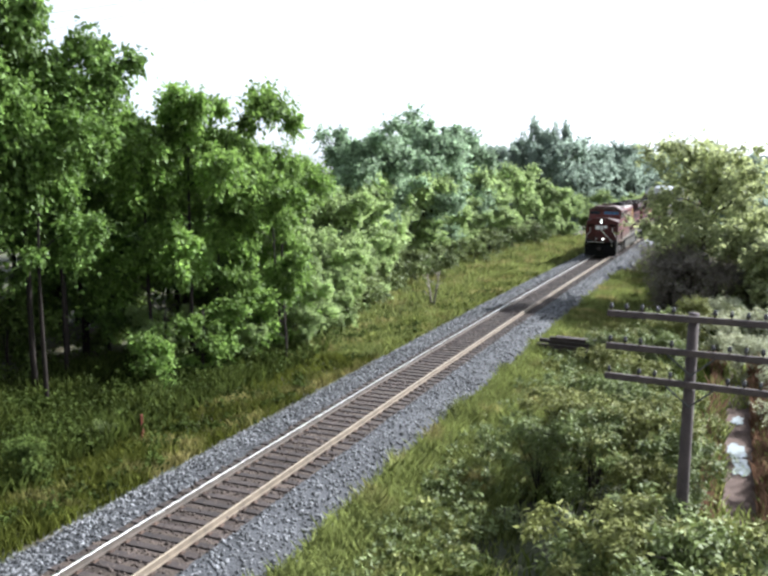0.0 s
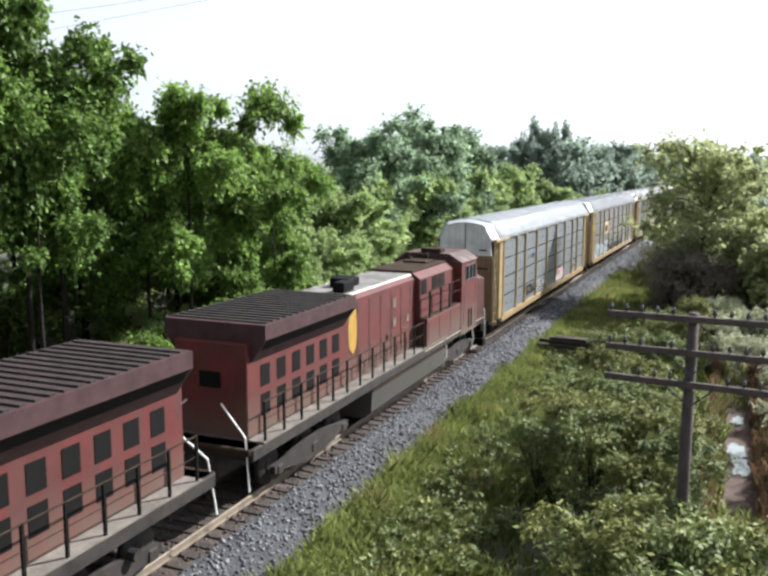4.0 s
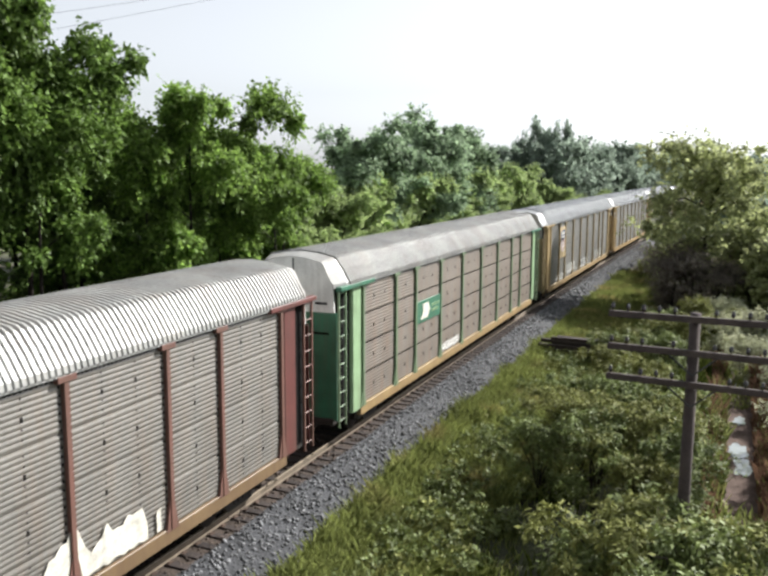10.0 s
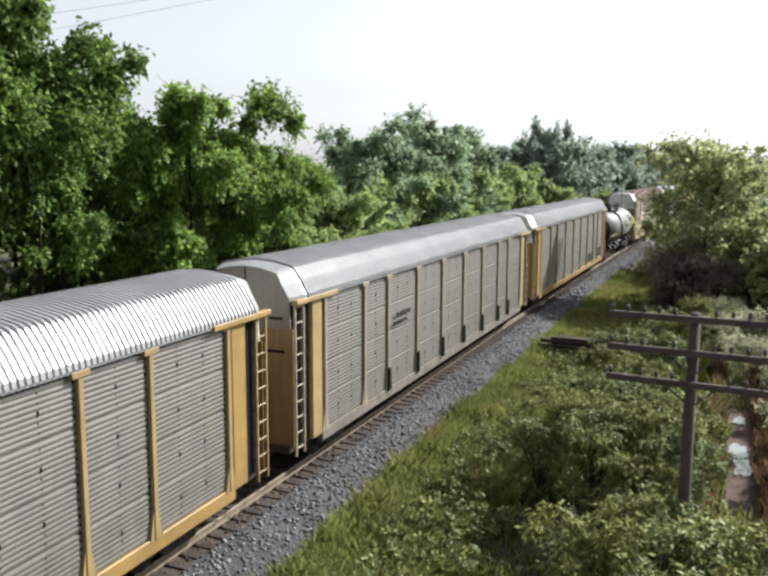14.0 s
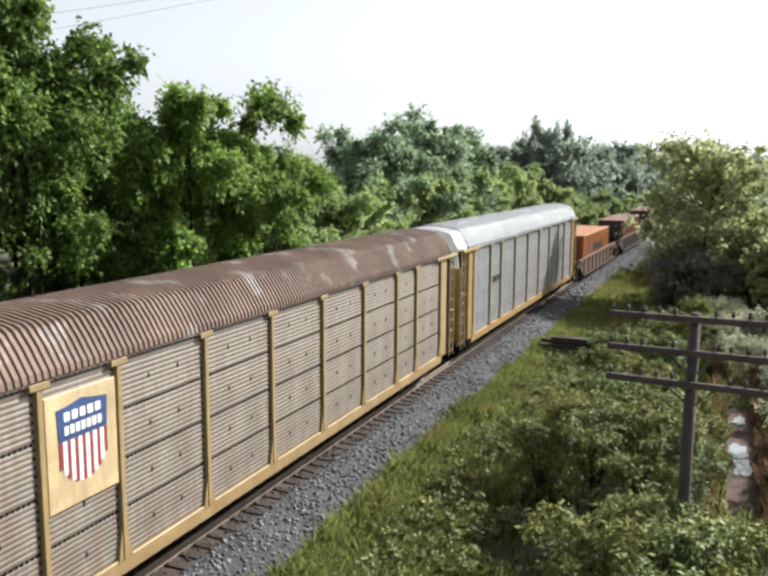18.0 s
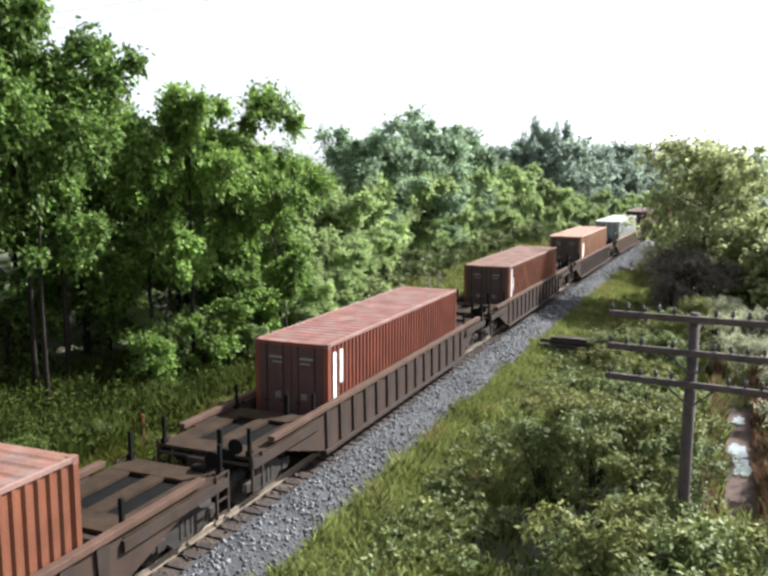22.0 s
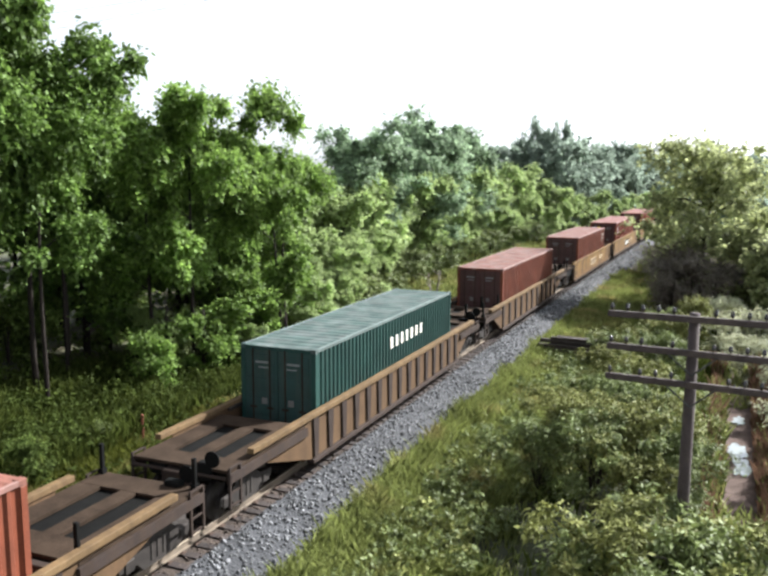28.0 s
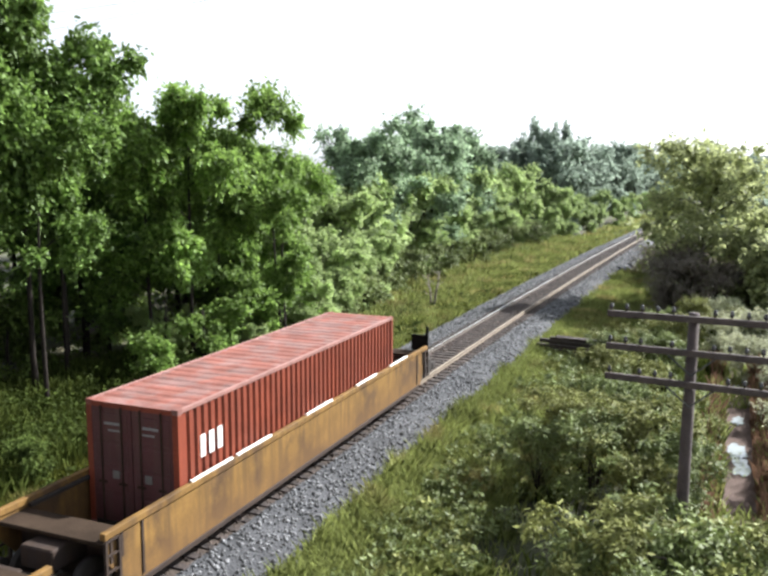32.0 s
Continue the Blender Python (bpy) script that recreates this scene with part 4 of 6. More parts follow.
M["well_yellow"] = paint("well_yellow", (0.175, 0.100, 0.031), 0.7, 0.7, second=(0.085, 0.05, 0.024), second_scale=1.1, second_amount=0.4, dust_or_shade=(0.2, 1.1, 0.75, (0.125, 0.07, 0.032)), spec=0.15, grime=(0.06, 0.037, 0.022))
M["well_orange"] = paint("well_orange", (0.150, 0.083, 0.034), 0.55, 0.8, spec=0.15, grime=(0.06, 0.037, 0.022))


def bogie(parent, y, axles, base, radius=0.46, side=1.0):
    """A truck under a car: side frames, bolster and its wheels."""
    length = base * (axles - 1)
    sh = Shape()
    for sx in (-1, 1):
        x = sx * side
        sh.prism([(-length / 2 - 0.3, 0.42), (-length / 2 - 0.28, 0.62), (-length / 2 + 0.2, 0.66), (-0.45, 0.84), (0.45, 0.84), (length / 2 - 0.2, 0.66), (length / 2 + 0.28, 0.62), (length / 2 + 0.3, 0.42), (length / 2 - 0.25, 0.40),
                  (0.45, 0.20), (-0.45, 0.20), (-length / 2 + 0.25, 0.40)], "x", x - 0.07, x + 0.07)
        for k in range(axles):
            yy = -length / 2 + k * base
            sh.box(x - 0.10, x + 0.10, yy - 0.16, yy + 0.16, 0.34, 0.62, 0.03)
        for d in (-0.2, 0.0, 0.2):
            sh.tube([(x + 0.02, d, 0.32), (x + 0.02, d, 0.72)], 0.075, 7)
    sh.box(-0.9, 0.9, -0.22, 0.22, 0.50, 0.82, 0.02)
    t = part("truck", sh, M["dark_steel"], parent, "grimy cast steel truck", at=Matrix.Translation((0, y, 0)))
    wheel = Shape().disc(-0.07, 0.07, 0, 0, radius, 18).disc(0.05, 0.10, 0, 0, radius * 0.35, 10)
    me = wheel.mesh("wheel", M["dark_steel"], True)
    for k in range(axles):
        for sx in (-1, 1):
            part("wheel", me, None, t, at=Matrix.Translation((sx * 0.76, -length / 2 + k * base, radius)) @ Matrix.Rotation(0 if sx > 0 else math.pi, 4, "Z"))
    return t


def coupler(parent, y, sign, z=0.85):
    part("coupler", Shape().box(-0.09, 0.09, min(y, y + sign * 0.75), max(y, y + sign * 0.75), z - 0.1, z + 0.1, 0.02).box(-0.16, 0.16, min(y + sign * 0.6, y + sign * 0.9), max(y + sign * 0.6, y + sign * 0.9), z - 0.14, z + 0.14, 0.04), M["dark_steel"], parent)


def bars(parent, name, x, y0, y1, z0, z1, n, mat, label, fill=0.62):
    """Unreadable lettering on a side: plain bars."""
    w = (y1 - y0) / n
    me = Shape().box(x, x + 0.012, 0, w * fill, z0, z1).mesh(name, mat)
    for i in range(n):
        part(name, me, None, parent, label, at=Matrix.Translation((0, y0 + i * w, 0)))


def scrawl(parent, x, y0, y1, z0, z1, mats, seed, label="spray-painted graffiti patch", fill=True):
    """Graffiti without letters: looping tangles, each layer of paint thinner than the one below."""
    r = random.Random(seed)
    h = z1 - z0
    n = max(3, int((y1 - y0) / (0.5 * h + 0.08)))
    w = (y1 - y0) / n
    strokes = []
    for line in range(2 if fill else 1):
        path, turn = [], r.uniform(0, 6.28)
        for k in range(n * 9 + 1):
            i = min(k // 9, n - 1)
            g = random.Random(seed * 97 + i + line * 31)
            big, squash = g.uniform(0.55, 1.0), g.uniform(0.35, 0.95)
            ph = turn + 2 * math.pi * k / 9
            path.append((min(max(y0 + (y1 - y0) * k / (n * 9) + w * squash * math.cos(ph), y0), y1), z0 + h * (0.48 + 0.42 * big * math.sin(ph))))
        strokes.append(path)
    for mi, mat in enumerate(mats):
        half = h * (0.085 if mi == 0 and fill else (0.045, 0.036, 0.024)[min(mi, 2)])
        xx = x + 0.004 * mi
        shift = 0.0 if mi < 2 else half * 1.6
        sh = Shape()
        for path in strokes:
            ring = []
            for k, (py, pz) in enumerate(path):
                qy, qz = path[min(k + 1, len(path) - 1)]
                oy, oz = path[max(k - 1, 0)]
                d = math.hypot(qy - oy, qz - oz) or 1.0
                g = half * r.uniform(0.85, 1.15)
                ny, nz = -(qz - oz) / d * g, (qy - oy) / d * g
                ring.append([(xx, py + ny + shift, pz + nz - shift), (xx, py - ny + shift, pz - nz - shift)])
            sh.loft(ring, closed=False)
        part("graffiti" if mi == 0 else "graffiti_line", sh, mat, parent, label if mi == 0 else "", kind="stuff")


def blotch(parent, x, y0, y1, z0, z1, mat, seed, label):
    """A flaking painted-over patch with a ragged top, broken into lobes."""
    r = random.Random(seed)
    n = max(8, int((y1 - y0) / 0.14))
    sh, run = Shape(), []
    for k in range(n + 1):
        q = k / n
        top = 0.35 + 0.45 * noise.noise((q * 4.0 * (y1 - y0) / 3, seed, 0)) + 0.25 * r.random()
        if top > 0.22:
            run.append([(x, y0 + (y1 - y0) * q, z0 + 0.06 * r.random()), (x, y0 + (y1 - y0) * q, z0 + (z1 - z0) * min(top, 1.0))])
        if (top <= 0.22 or k == n) and run:
            if len(run) > 1:
                sh.loft(run, closed=False)
            run = []
    part("faded_patch", sh, mat, parent, label, kind="stuff")


# autorack: a long covered car with ribbed panels between posts
POSTS = (-8.85, -6.95, -4.2, -1.4, 1.4, 4.2, 6.95, 8.85)
ENDS = 11.55
HALF = 13.3
BAYS = list(zip((-ENDS,) + POSTS, POSTS + (ENDS,)))


SHEETS = [1.06 + 0.9425 * k for k in range(5)]


def panel_mesh(width, mat, banded):
    """Four stacked sheets with rolled ribs, lapped at their seams; banded sheets have a plain strip above the ribs."""
    prof = []
    for lo, hi in zip(SHEETS, SHEETS[1:]):
        hi -= 0.05
        prof.append((0.0, lo))
        n = 9
        p = (hi - lo) / n
        for i in range(n):
            b = lo + i * p
            if banded and i > 4:
                prof += [(0.002, b + 0.01), (0.002, b + p - 0.01)]
            else:
                prof += [(0.0, b + 0.006), (0.007, b + p * 0.25), (0.011, b + p * 0.5), (0.007, b + p * 0.75), (0.0, b + p - 0.006)]
        prof += [(0.0, hi), (-0.02, hi + 0.01), (-0.02, hi + 0.04)]
    prof.append((0.0, 4.86))
    sh = Shape()
    h = width / 2
    sh.loft([[(x, -h, zz) for x, zz in prof], [(x, h, zz) for x, zz in prof]], caps=False, closed=False)
    return sh.mesh("side_panel", mat)


def hole_mesh(width, rows):
    """Rows of ventilation slots at the seams and bolt heads beside the posts."""
    sh = Shape()
    for z in [q - 0.025 for q in SHEETS[1:]] if rows == 5 else [SHEETS[4] - 0.025]:
        y = -width / 2 + 0.10
        while y < width / 2 - 0.12:
            sh.box(-0.001, 0.010, y, y + 0.055, z - 0.026, z + 0.022)
            y += 0.11
    for lo in SHEETS[:4]:
        for y in (-width / 6, width / 6) if width > 2.4 else (0.0,):
            sh.box(0.0, 0.018, y - 0.022, y + 0.022, lo + 0.40, lo + 0.49)
            if rows != 5:
                for k in range(5):
                    sh.box(0.0, 0.014, y - 0.010, y + 0.010, lo + 0.10 + 0.17 * k, lo + 0.13 + 0.17 * k)
    for k in range(24):
        for y in (-width / 2 + 0.10, width / 2 - 0.13):
            sh.box(0.0, 0.02, y, y + 0.035, 1.2 + k * 0.15, 1.245 + k * 0.15)
    return sh.mesh("vent_perforation", M["hole"])


roof_prof = [(-1.56, 4.90), (-1.54, 5.02), (-1.34, 5.36), (-1.12, 5.66), (-1.02, 5.72), (-0.5, 5.82), (0, 5.86), (0.5, 5.82), (1.02, 5.72), (1.12, 5.66), (1.34, 5.36), (1.54, 5.02), (1.56, 4.90)]
shared = {}


def roof_mesh(mat):
    if ("roof", mat.name) not in shared:
        sh = Shape()
        rings = []
        y = -HALF + 0.62
        while y < HALF - 0.80:
            for dy, d in ((0.0, 0.0), (0.035, 0.0), (0.05, 0.04), (0.10, 0.04), (0.115, 0.0)):
                f = 1 + d / 2.2
                rings.append([(x * f, y + dy, 4.6 + (z - 4.6) * (1 + d)) for x, z in roof_prof])
            y += 0.148
        sh.loft(rings, closed=False)
        inner = [(x * 0.985, z - 0.05) for x, z in roof_prof]
        sh.loft([[(x, -HALF + 0.62, z) for x, z in inner], [(x, HALF - 0.62, z) for x, z in inner]], closed=False)
        shared[("roof", mat.name)] = sh.mesh("roof", mat)
    return shared[("roof", mat.name)]


def post_mesh(mat):
    if ("post", mat.name) not in shared:
        sh = Shape().box(0.0, 0.09, -0.065, 0.065, 1.0, 4.84, 0.012)
        sh.prism([(-0.21, 0.98), (0.21, 0.98), (0.17, 1.12), (0.075, 1.6), (-0.075, 1.6), (-0.17, 1.12)], "x", 0.0, 0.07)
        sh.box(0.0, 0.11, -0.22, 0.22, 4.74, 4.86, 0.01)
        shared[("post", mat.name)] = sh.mesh("post", mat)
    return shared[("post", mat.name)]


def ladder_mesh(mat):
    if ("ladder", mat.name) not in shared:
        sh = Shape().box(-0.03, 0.03, -0.25, -0.20, 0.75, 4.85).box(-0.03, 0.03, 0.20, 0.25, 0.75, 4.85)
        for i in range(10):
            sh.tube([(0.0, -0.22, 0.95 + i * 0.42), (0.0, 0.22, 0.95 + i * 0.42)], 0.018, 5)
        shared[("ladder", mat.name)] = sh.mesh("ladder", mat)
    return shared[("ladder", mat.name)]


def autorack(label, side, frame_mat, end_low, end_high, roof_mat, posts=None, rows=6, sill=None, corner=None, banded=False):
    posts = posts or frame_mat
    t = thing("autorack", label, "rail car", "autoracks of the train")
    part("sill", Shape().box(-1.50, -1.36, -ENDS - 0.2, ENDS + 0.2, 0.72, 1.04, 0.015).box(1.36, 1.50, -ENDS - 0.2, ENDS + 0.2, 0.72, 1.04, 0.015), sill or frame_mat, t, "side sill of the deck")
    part("underframe", Shape().box(-1.30, 1.30, -HALF, HALF, 0.80, 1.00, 0.02).box(-0.35, 0.35, -HALF, HALF, 0.42, 0.80, 0.02).box(-1.2, 1.2, -1.2, 1.2, 0.55, 0.8, 0.03), M["dark_steel"], t, "dark grimy underframe")
    part("roof", roof_mesh(roof_mat), None, t)
    part("liner", Shape().box(-1.38, 1.38, -HALF + 0.25, HALF - 0.25, 1.02, 4.9), M["hole"], t, "dark interior")
    for sx, turn in ((1, 0.0), (-1, math.pi)):
        place = Matrix.Rotation(turn, 4, "Z") @ Matrix.Translation((1.44, 0, 0))  # the far side is the near one turned round
        for a, b in BAYS:
            w = round(b - a, 2)
            key = ("panel", w, side.name, banded)
            if key not in shared:
                shared[key] = panel_mesh(w, side, banded)
            if ("hole", w, rows) not in shared:
                shared[("hole", w, rows)] = hole_mesh(w, rows)
            p = part("side_panel", shared[key], None, t, at=place @ Matrix.Translation((0, (a + b) / 2, 0)))
            part("vent_perforation", shared[("hole", w, rows)], None, p, kind="stuff")
        part("eave_strip", Shape().box(-0.02, 0.035, -ENDS, ENDS, 4.81, 4.95, 0.01), M["steel_bright"], t, "pale eave strip", at=place)
        for y in (-ENDS,) + POSTS + (ENDS,):
            part("post", post_mesh(posts), None, t, at=place @ Matrix.Translation((0, y, 0)))
        for sy in (-1, 1):
            q = place @ Matrix.Translation((0, sx * sy * 12.02, 0))
            part("corner_panel", Shape().prism([(0.0, -0.36), (0.05, -0.28), (0.05, 0.26), (-0.02, 0.30), (-0.06, 0.30), (-0.06, -0.36)] if sy * sx > 0 else [(0.0, 0.36), (0.05, 0.28), (0.05, -0.26), (-0.02, -0.30), (-0.06, -0.30), (-0.06, 0.36)], "z", 0.95, 4.84), corner or frame_mat, t, at=q)
            part("door_track_gap", Shape().box(-0.16, -0.11, -0.75, 0.75, 1.0, 4.8), M["hole"], t, at=q)
            part("eave_rail", Shape().box(-0.02, 0.16, -1.12, 1.30, 4.80, 4.93, 0.015) if sy * sx > 0 else Shape().box(-0.02, 0.16, -1.30, 1.12, 4.80, 4.93, 0.015), frame_mat, t, at=q)
            part("ladder", ladder_mesh(posts), None, t, at=place @ Matrix.Translation((0.03, sy * (HALF - 0.29), 0)))
    for sy in (-1, 1):
        y = sy * (HALF - 0.08)
        low = [(-1.40, 0.95), (1.40, 0.95), (1.40, 4.15), (-1.40, 4.15)]
        cap = [(x * 0.84 if abs(x) > 1.3 else x * 0.88, z - 0.10 if z > 5.2 else z - 0.04) for x, z in roof_prof]
        high = [(-1.32, 4.155), (1.32, 4.155)] + [(x * 0.99, z - 0.01) for x, z in reversed(cap[1:-1])]
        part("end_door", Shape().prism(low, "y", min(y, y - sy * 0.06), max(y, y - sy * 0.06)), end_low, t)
        part("end_gable", Shape().prism(high, "y", min(y, y - sy * 0.06), max(y, y - sy * 0.06)), end_high, t, "pale upper end panel")
        part("roof_cap", Shape().loft([[(x, sy * (HALF - 0.66), z) for x, z in roof_prof], [(x * 0.99, sy * (HALF - 0.52), z - 0.01) for x, z in roof_prof], [(x, y + sy * 0.02, z) for x, z in cap]], closed=False), roof_mat if roof_mat is not M["roof_rust"] else M["roof"], t, "hipped pale roof end")
        e = y + sy * 0.012
        part("door_seam", Shape().box(-0.02, 0.02, min(y, e), max(y, e), 4.2, 5.7), M["hole"], t, "dark seam")
        for x0, x1, z0 in ((-1.1, -0.7, 4.38), (0.7, 1.1, 4.38), (-1.15, -0.6, 3.5), (0.6, 1.15, 3.5)):
            part("latch", Shape().box(x0, x1, min(y, e), max(y, e), z0, z0 + 0.07), M["hole"], t)
        part("roof_rim", Shape().loft([[(x * 1.014, sy * (HALF - 0.66) + d, z + 0.014) for x, z in roof_prof] for d in (-0.03, 0.03)], closed=False), M["black"], t, "dark rubber roof edge")
        bogie(t, sy * 10.1, 2, 1.78, 0.42)
        coupler(t, sy * HALF, sy)
    return t


def shield(parent, y0, y1, z0, z1):
    """A yellow sign with a blue-topped shield of red and white stripes."""
    x = 1.505
    part("sign_board", Shape().box(x - 0.06, x, y0, y1, z0, z1, 0.01), M["pale_yellow"], parent, "pale yellow sign board")
    c, w, h = (y0 + y1) / 2, (y1 - y0) * 0.34, (z1 - z0)
    top, bot = z1 - h * 0.08, z0 + h * 0.22
    part("emblem_top", Shape().prism([(c - w, top - h * 0.33), (c + w, top - h * 0.33), (c + w * 1.05, top - h * 0.05), (c + w * 0.5, top - h * 0.03), (c, top), (c - w * 0.5, top - h * 0.03), (c - w * 1.05, top - h * 0.05)], "x", x, x + 0.012), M["blue"], parent, "plain blue field of an emblem")
    for i in range(13):
        a = c - w + i * 2 * w / 13
        q = abs((i - 6) / 6.5)
        part("emblem_stripe", Shape().box(x, x + 0.012, a, a + 2 * w / 13, bot - h * 0.03 + h * 0.2 * q ** 2.4, top - h * 0.335), M["white"] if i % 2 else M["dark_red"], parent, "stripe of an emblem")
    for count, z in ((5, top - h * 0.16), (7, top - h * 0.28)):
        bars(parent, "emblem_bar", x + 0.012, c - w * 0.78, c + w * 0.82, z, z + h * 0.075, count, M["white"], "white lettering as plain bars", fill=0.7)


G = 1.487
CARS = []


def add_car(ob, u):
    CARS.append((ob, u))
    return ob


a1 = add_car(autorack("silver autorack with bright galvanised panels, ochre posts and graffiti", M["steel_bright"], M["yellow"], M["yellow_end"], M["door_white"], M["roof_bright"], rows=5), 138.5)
bars(a1, "lettering", G + 0.02, -5.5, -4.4, 3.4, 3.6, 4, M["blue"], "small dark lettering as bars")
scrawl(a1, G, -6.6, -4.4, 1.25, 2.0, [M["steel_dull"], M["black"]], 1)
scrawl(a1, G, -4.0, -1.6, 1.2, 1.9, [M["white"], M["black"]], 2)
scrawl(a1, G, 1.6, 3.9, 1.1, 2.0, [M["bright_red"], M["white"]], 3)
scrawl(a1, G, 7.2, 9.6, 1.15, 1.75, [M["tan_mark"], M["black"]], 4)
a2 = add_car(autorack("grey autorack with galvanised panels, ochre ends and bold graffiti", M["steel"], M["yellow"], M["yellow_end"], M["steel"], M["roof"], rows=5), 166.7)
part("sign_board", Shape().box(G - 0.03, G + 0.015, -6.7, -4.45, 2.75, 3.75, 0.01), M["pale_yellow"], a2, "pale yellow sign board")
bars(a2, "lettering", G + 0.016, -6.3, -4.9, 2.95, 3.5, 3, M["black"], "black lettering as bars")
scrawl(a2, G, -11.3, -4.6, 1.1, 2.2, [M["white"], M["black"], M["pale_blue"]], 5)
scrawl(a2, G, -4.0, 3.8, 1.1, 1.8, [M["steel_bright"], M["black"]], 6)
bars(a2, "notice", G + 0.05, -12.45, -12.1, 3.4, 3.9, 1, M["stripe"], "yellow notice plate")
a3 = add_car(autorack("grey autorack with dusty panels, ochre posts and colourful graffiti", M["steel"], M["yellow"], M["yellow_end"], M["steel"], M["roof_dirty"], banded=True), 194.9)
scrawl(a3, G, -9.9, -7.2, 1.05, 1.6, [M["rust_mark"], M["white"], M["black"]], 7)
scrawl(a3, G, -6.4, -3.6, 1.15, 2.0, [M["pale_blue"], M["black"]], 8)
scrawl(a3, G, -3.0, 1.1, 1.25, 2.2, [M["rust_mark"], M["white"], M["sill_white"]], 21)
scrawl(a3, G, 1.8, 5.6, 1.1, 2.2, [M["white"], M["tan_mark"]], 9)
for k, (y0, y1, z1) in enumerate(((-10.2, -7.1, 1.75), (-6.7, -4.3, 1.5), (-3.6, 1.2, 2.1), (1.7, 4.1, 1.6), (4.4, 6.8, 1.4))):
    blotch(a3, G - 0.006, y0, y1, 1.05, z1, M["rust_mark"], 40 + k, "rusty stain along the foot of the panels")
a4 = add_car(autorack("maroon autorack with dusty brown-grey panels and peeling graffiti", M["steel_dull"], M["maroon"], M["maroon"], M["door_white"], M["roof_dirty"], M["maroon_dusty"], sill=M["yellow_end"]), 223.1)
part("sign_board", Shape().box(G - 0.03, G + 0.015, -4.05, -1.6, 3.15, 4.05, 0.01), M["maroon"], a4, "maroon sign board")
for y0, y1, z0, z1 in ((-3.8, -2.4, 3.62, 3.82), (-4.0, -1.9, 3.42, 3.50), (-4.0, -1.9, 3.26, 3.34)):
    part("emblem_bar", Shape().box(G + 0.016, G + 0.026, y0, y1, z0, z1), M["white"], a4, "white emblem as a plain bar")
part("emblem_hook", Shape().tube([(G + 0.02, -1.95, 3.3), (G + 0.02, -1.9, 3.7), (G + 0.02, -2.0, 3.92), (G + 0.02, -2.25, 3.92)], 0.05, 6), M["white"], a4, "white hook of an emblem")
blotch(a4, G, -4.0, 1.2, 1.1, 2.1, M["tan_mark"], 10, "faded cream painted-over patch")
blotch(a4, G, 1.5, 6.6, 1.1, 2.5, M["sill_white"], 11, "faded white painted-over patch")
blotch(a4, G, -8.5, -4.5, 1.1, 1.8, M["tan_mark"], 12, "faded cream painted-over patch")
a5 = add_car(autorack("green-ended autorack with weathered brown-grey panels", M["steel_brown"], M["green"], M["green"], M["door_white"], M["roof_dirty"], M["green_dusty"], rows=5, sill=M["yellow"], corner=M["pale_green"]), 251.3)
part("sign_board", Shape().box(G - 0.03, G + 0.012, -6.86, -4.28, 2.72, 3.52, 0.008), M["green"], a5, "green sign board across one bay")
part("emblem", Shape().prism([(-6.5, 2.84), (-5.75, 2.84), (-5.5, 3.12), (-5.66, 3.40), (-6.3, 3.40), (-6.2, 3.12)], "x", G + 0.012, G + 0.022), M["sill_white"], a5, "white emblem as a plain shape")
bars(a5, "lettering", G + 0.012, -5.3, -4.4, 3.18, 3.28, 6, M["pale_green"], "faded lettering as plain bars")
bars(a5, "lettering", G + 0.012, -5.3, -4.5, 2.98, 3.08, 6, M["pale_green"], "faded lettering as plain bars")
scrawl(a5, G, -3.9, -1.8, 1.15, 1.5, [M["white"]], 13)
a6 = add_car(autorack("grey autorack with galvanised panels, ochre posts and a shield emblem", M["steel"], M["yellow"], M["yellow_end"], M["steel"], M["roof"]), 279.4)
shield(a6, -8.75, -7.05, 2.55, 4.55)
scrawl(a6, G, -9.6, -7.2, 1.05, 1.6, [M["white"]], 14, fill=False)
scrawl(a6, G, -6.2, -3.2, 1.15, 2.1, [M["white"]], 15, fill=False)
scrawl(a6, G, -1.2, 2.6, 1.1, 1.9, [M["steel_bright"], M["black"], M["white"]], 16)
scrawl(a6, G, 5.0, 8.6, 1.15, 1.9, [M["white"], M["steel"]], 17)
a7 = add_car(autorack("grey autorack with ribbed panels and clean ochre posts", M["steel"], M["yellow_deep"], M["yellow_deep"], M["door_white"], M["roof"], M["yellow"]), 307.4)
part("badge", Shape().loft([[(x, -12.42 + q * math.cos(k * math.pi / 8), 4.15 + 1.3 * q * math.sin(k * math.pi / 8)) for k in range(16)] for x, q in ((G + 0.02, 0.20), (G + 0.035, 0.19))]), M["white"], a7, "white round badge")
part("badge_cross", Shape().box(G + 0.035, G + 0.042, -12.50, -12.34, 3.95, 4.35).box(G + 0.035, G + 0.042, -12.58, -12.26, 4.10, 4.20), M["blue"], a7, "blue cross of a badge")
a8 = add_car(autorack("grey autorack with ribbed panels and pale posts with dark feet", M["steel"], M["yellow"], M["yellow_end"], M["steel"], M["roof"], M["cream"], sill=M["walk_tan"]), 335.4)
bars(a8, "lettering", G + 0.036, -6.3, -4.9, 3.35, 3.5, 5, M["black"], "small dark lettering as bars")
bars(a8, "lettering", G + 0.036, -6.6, -5.3, 3.1, 3.22, 6, M["black"], "small dark lettering as bars")
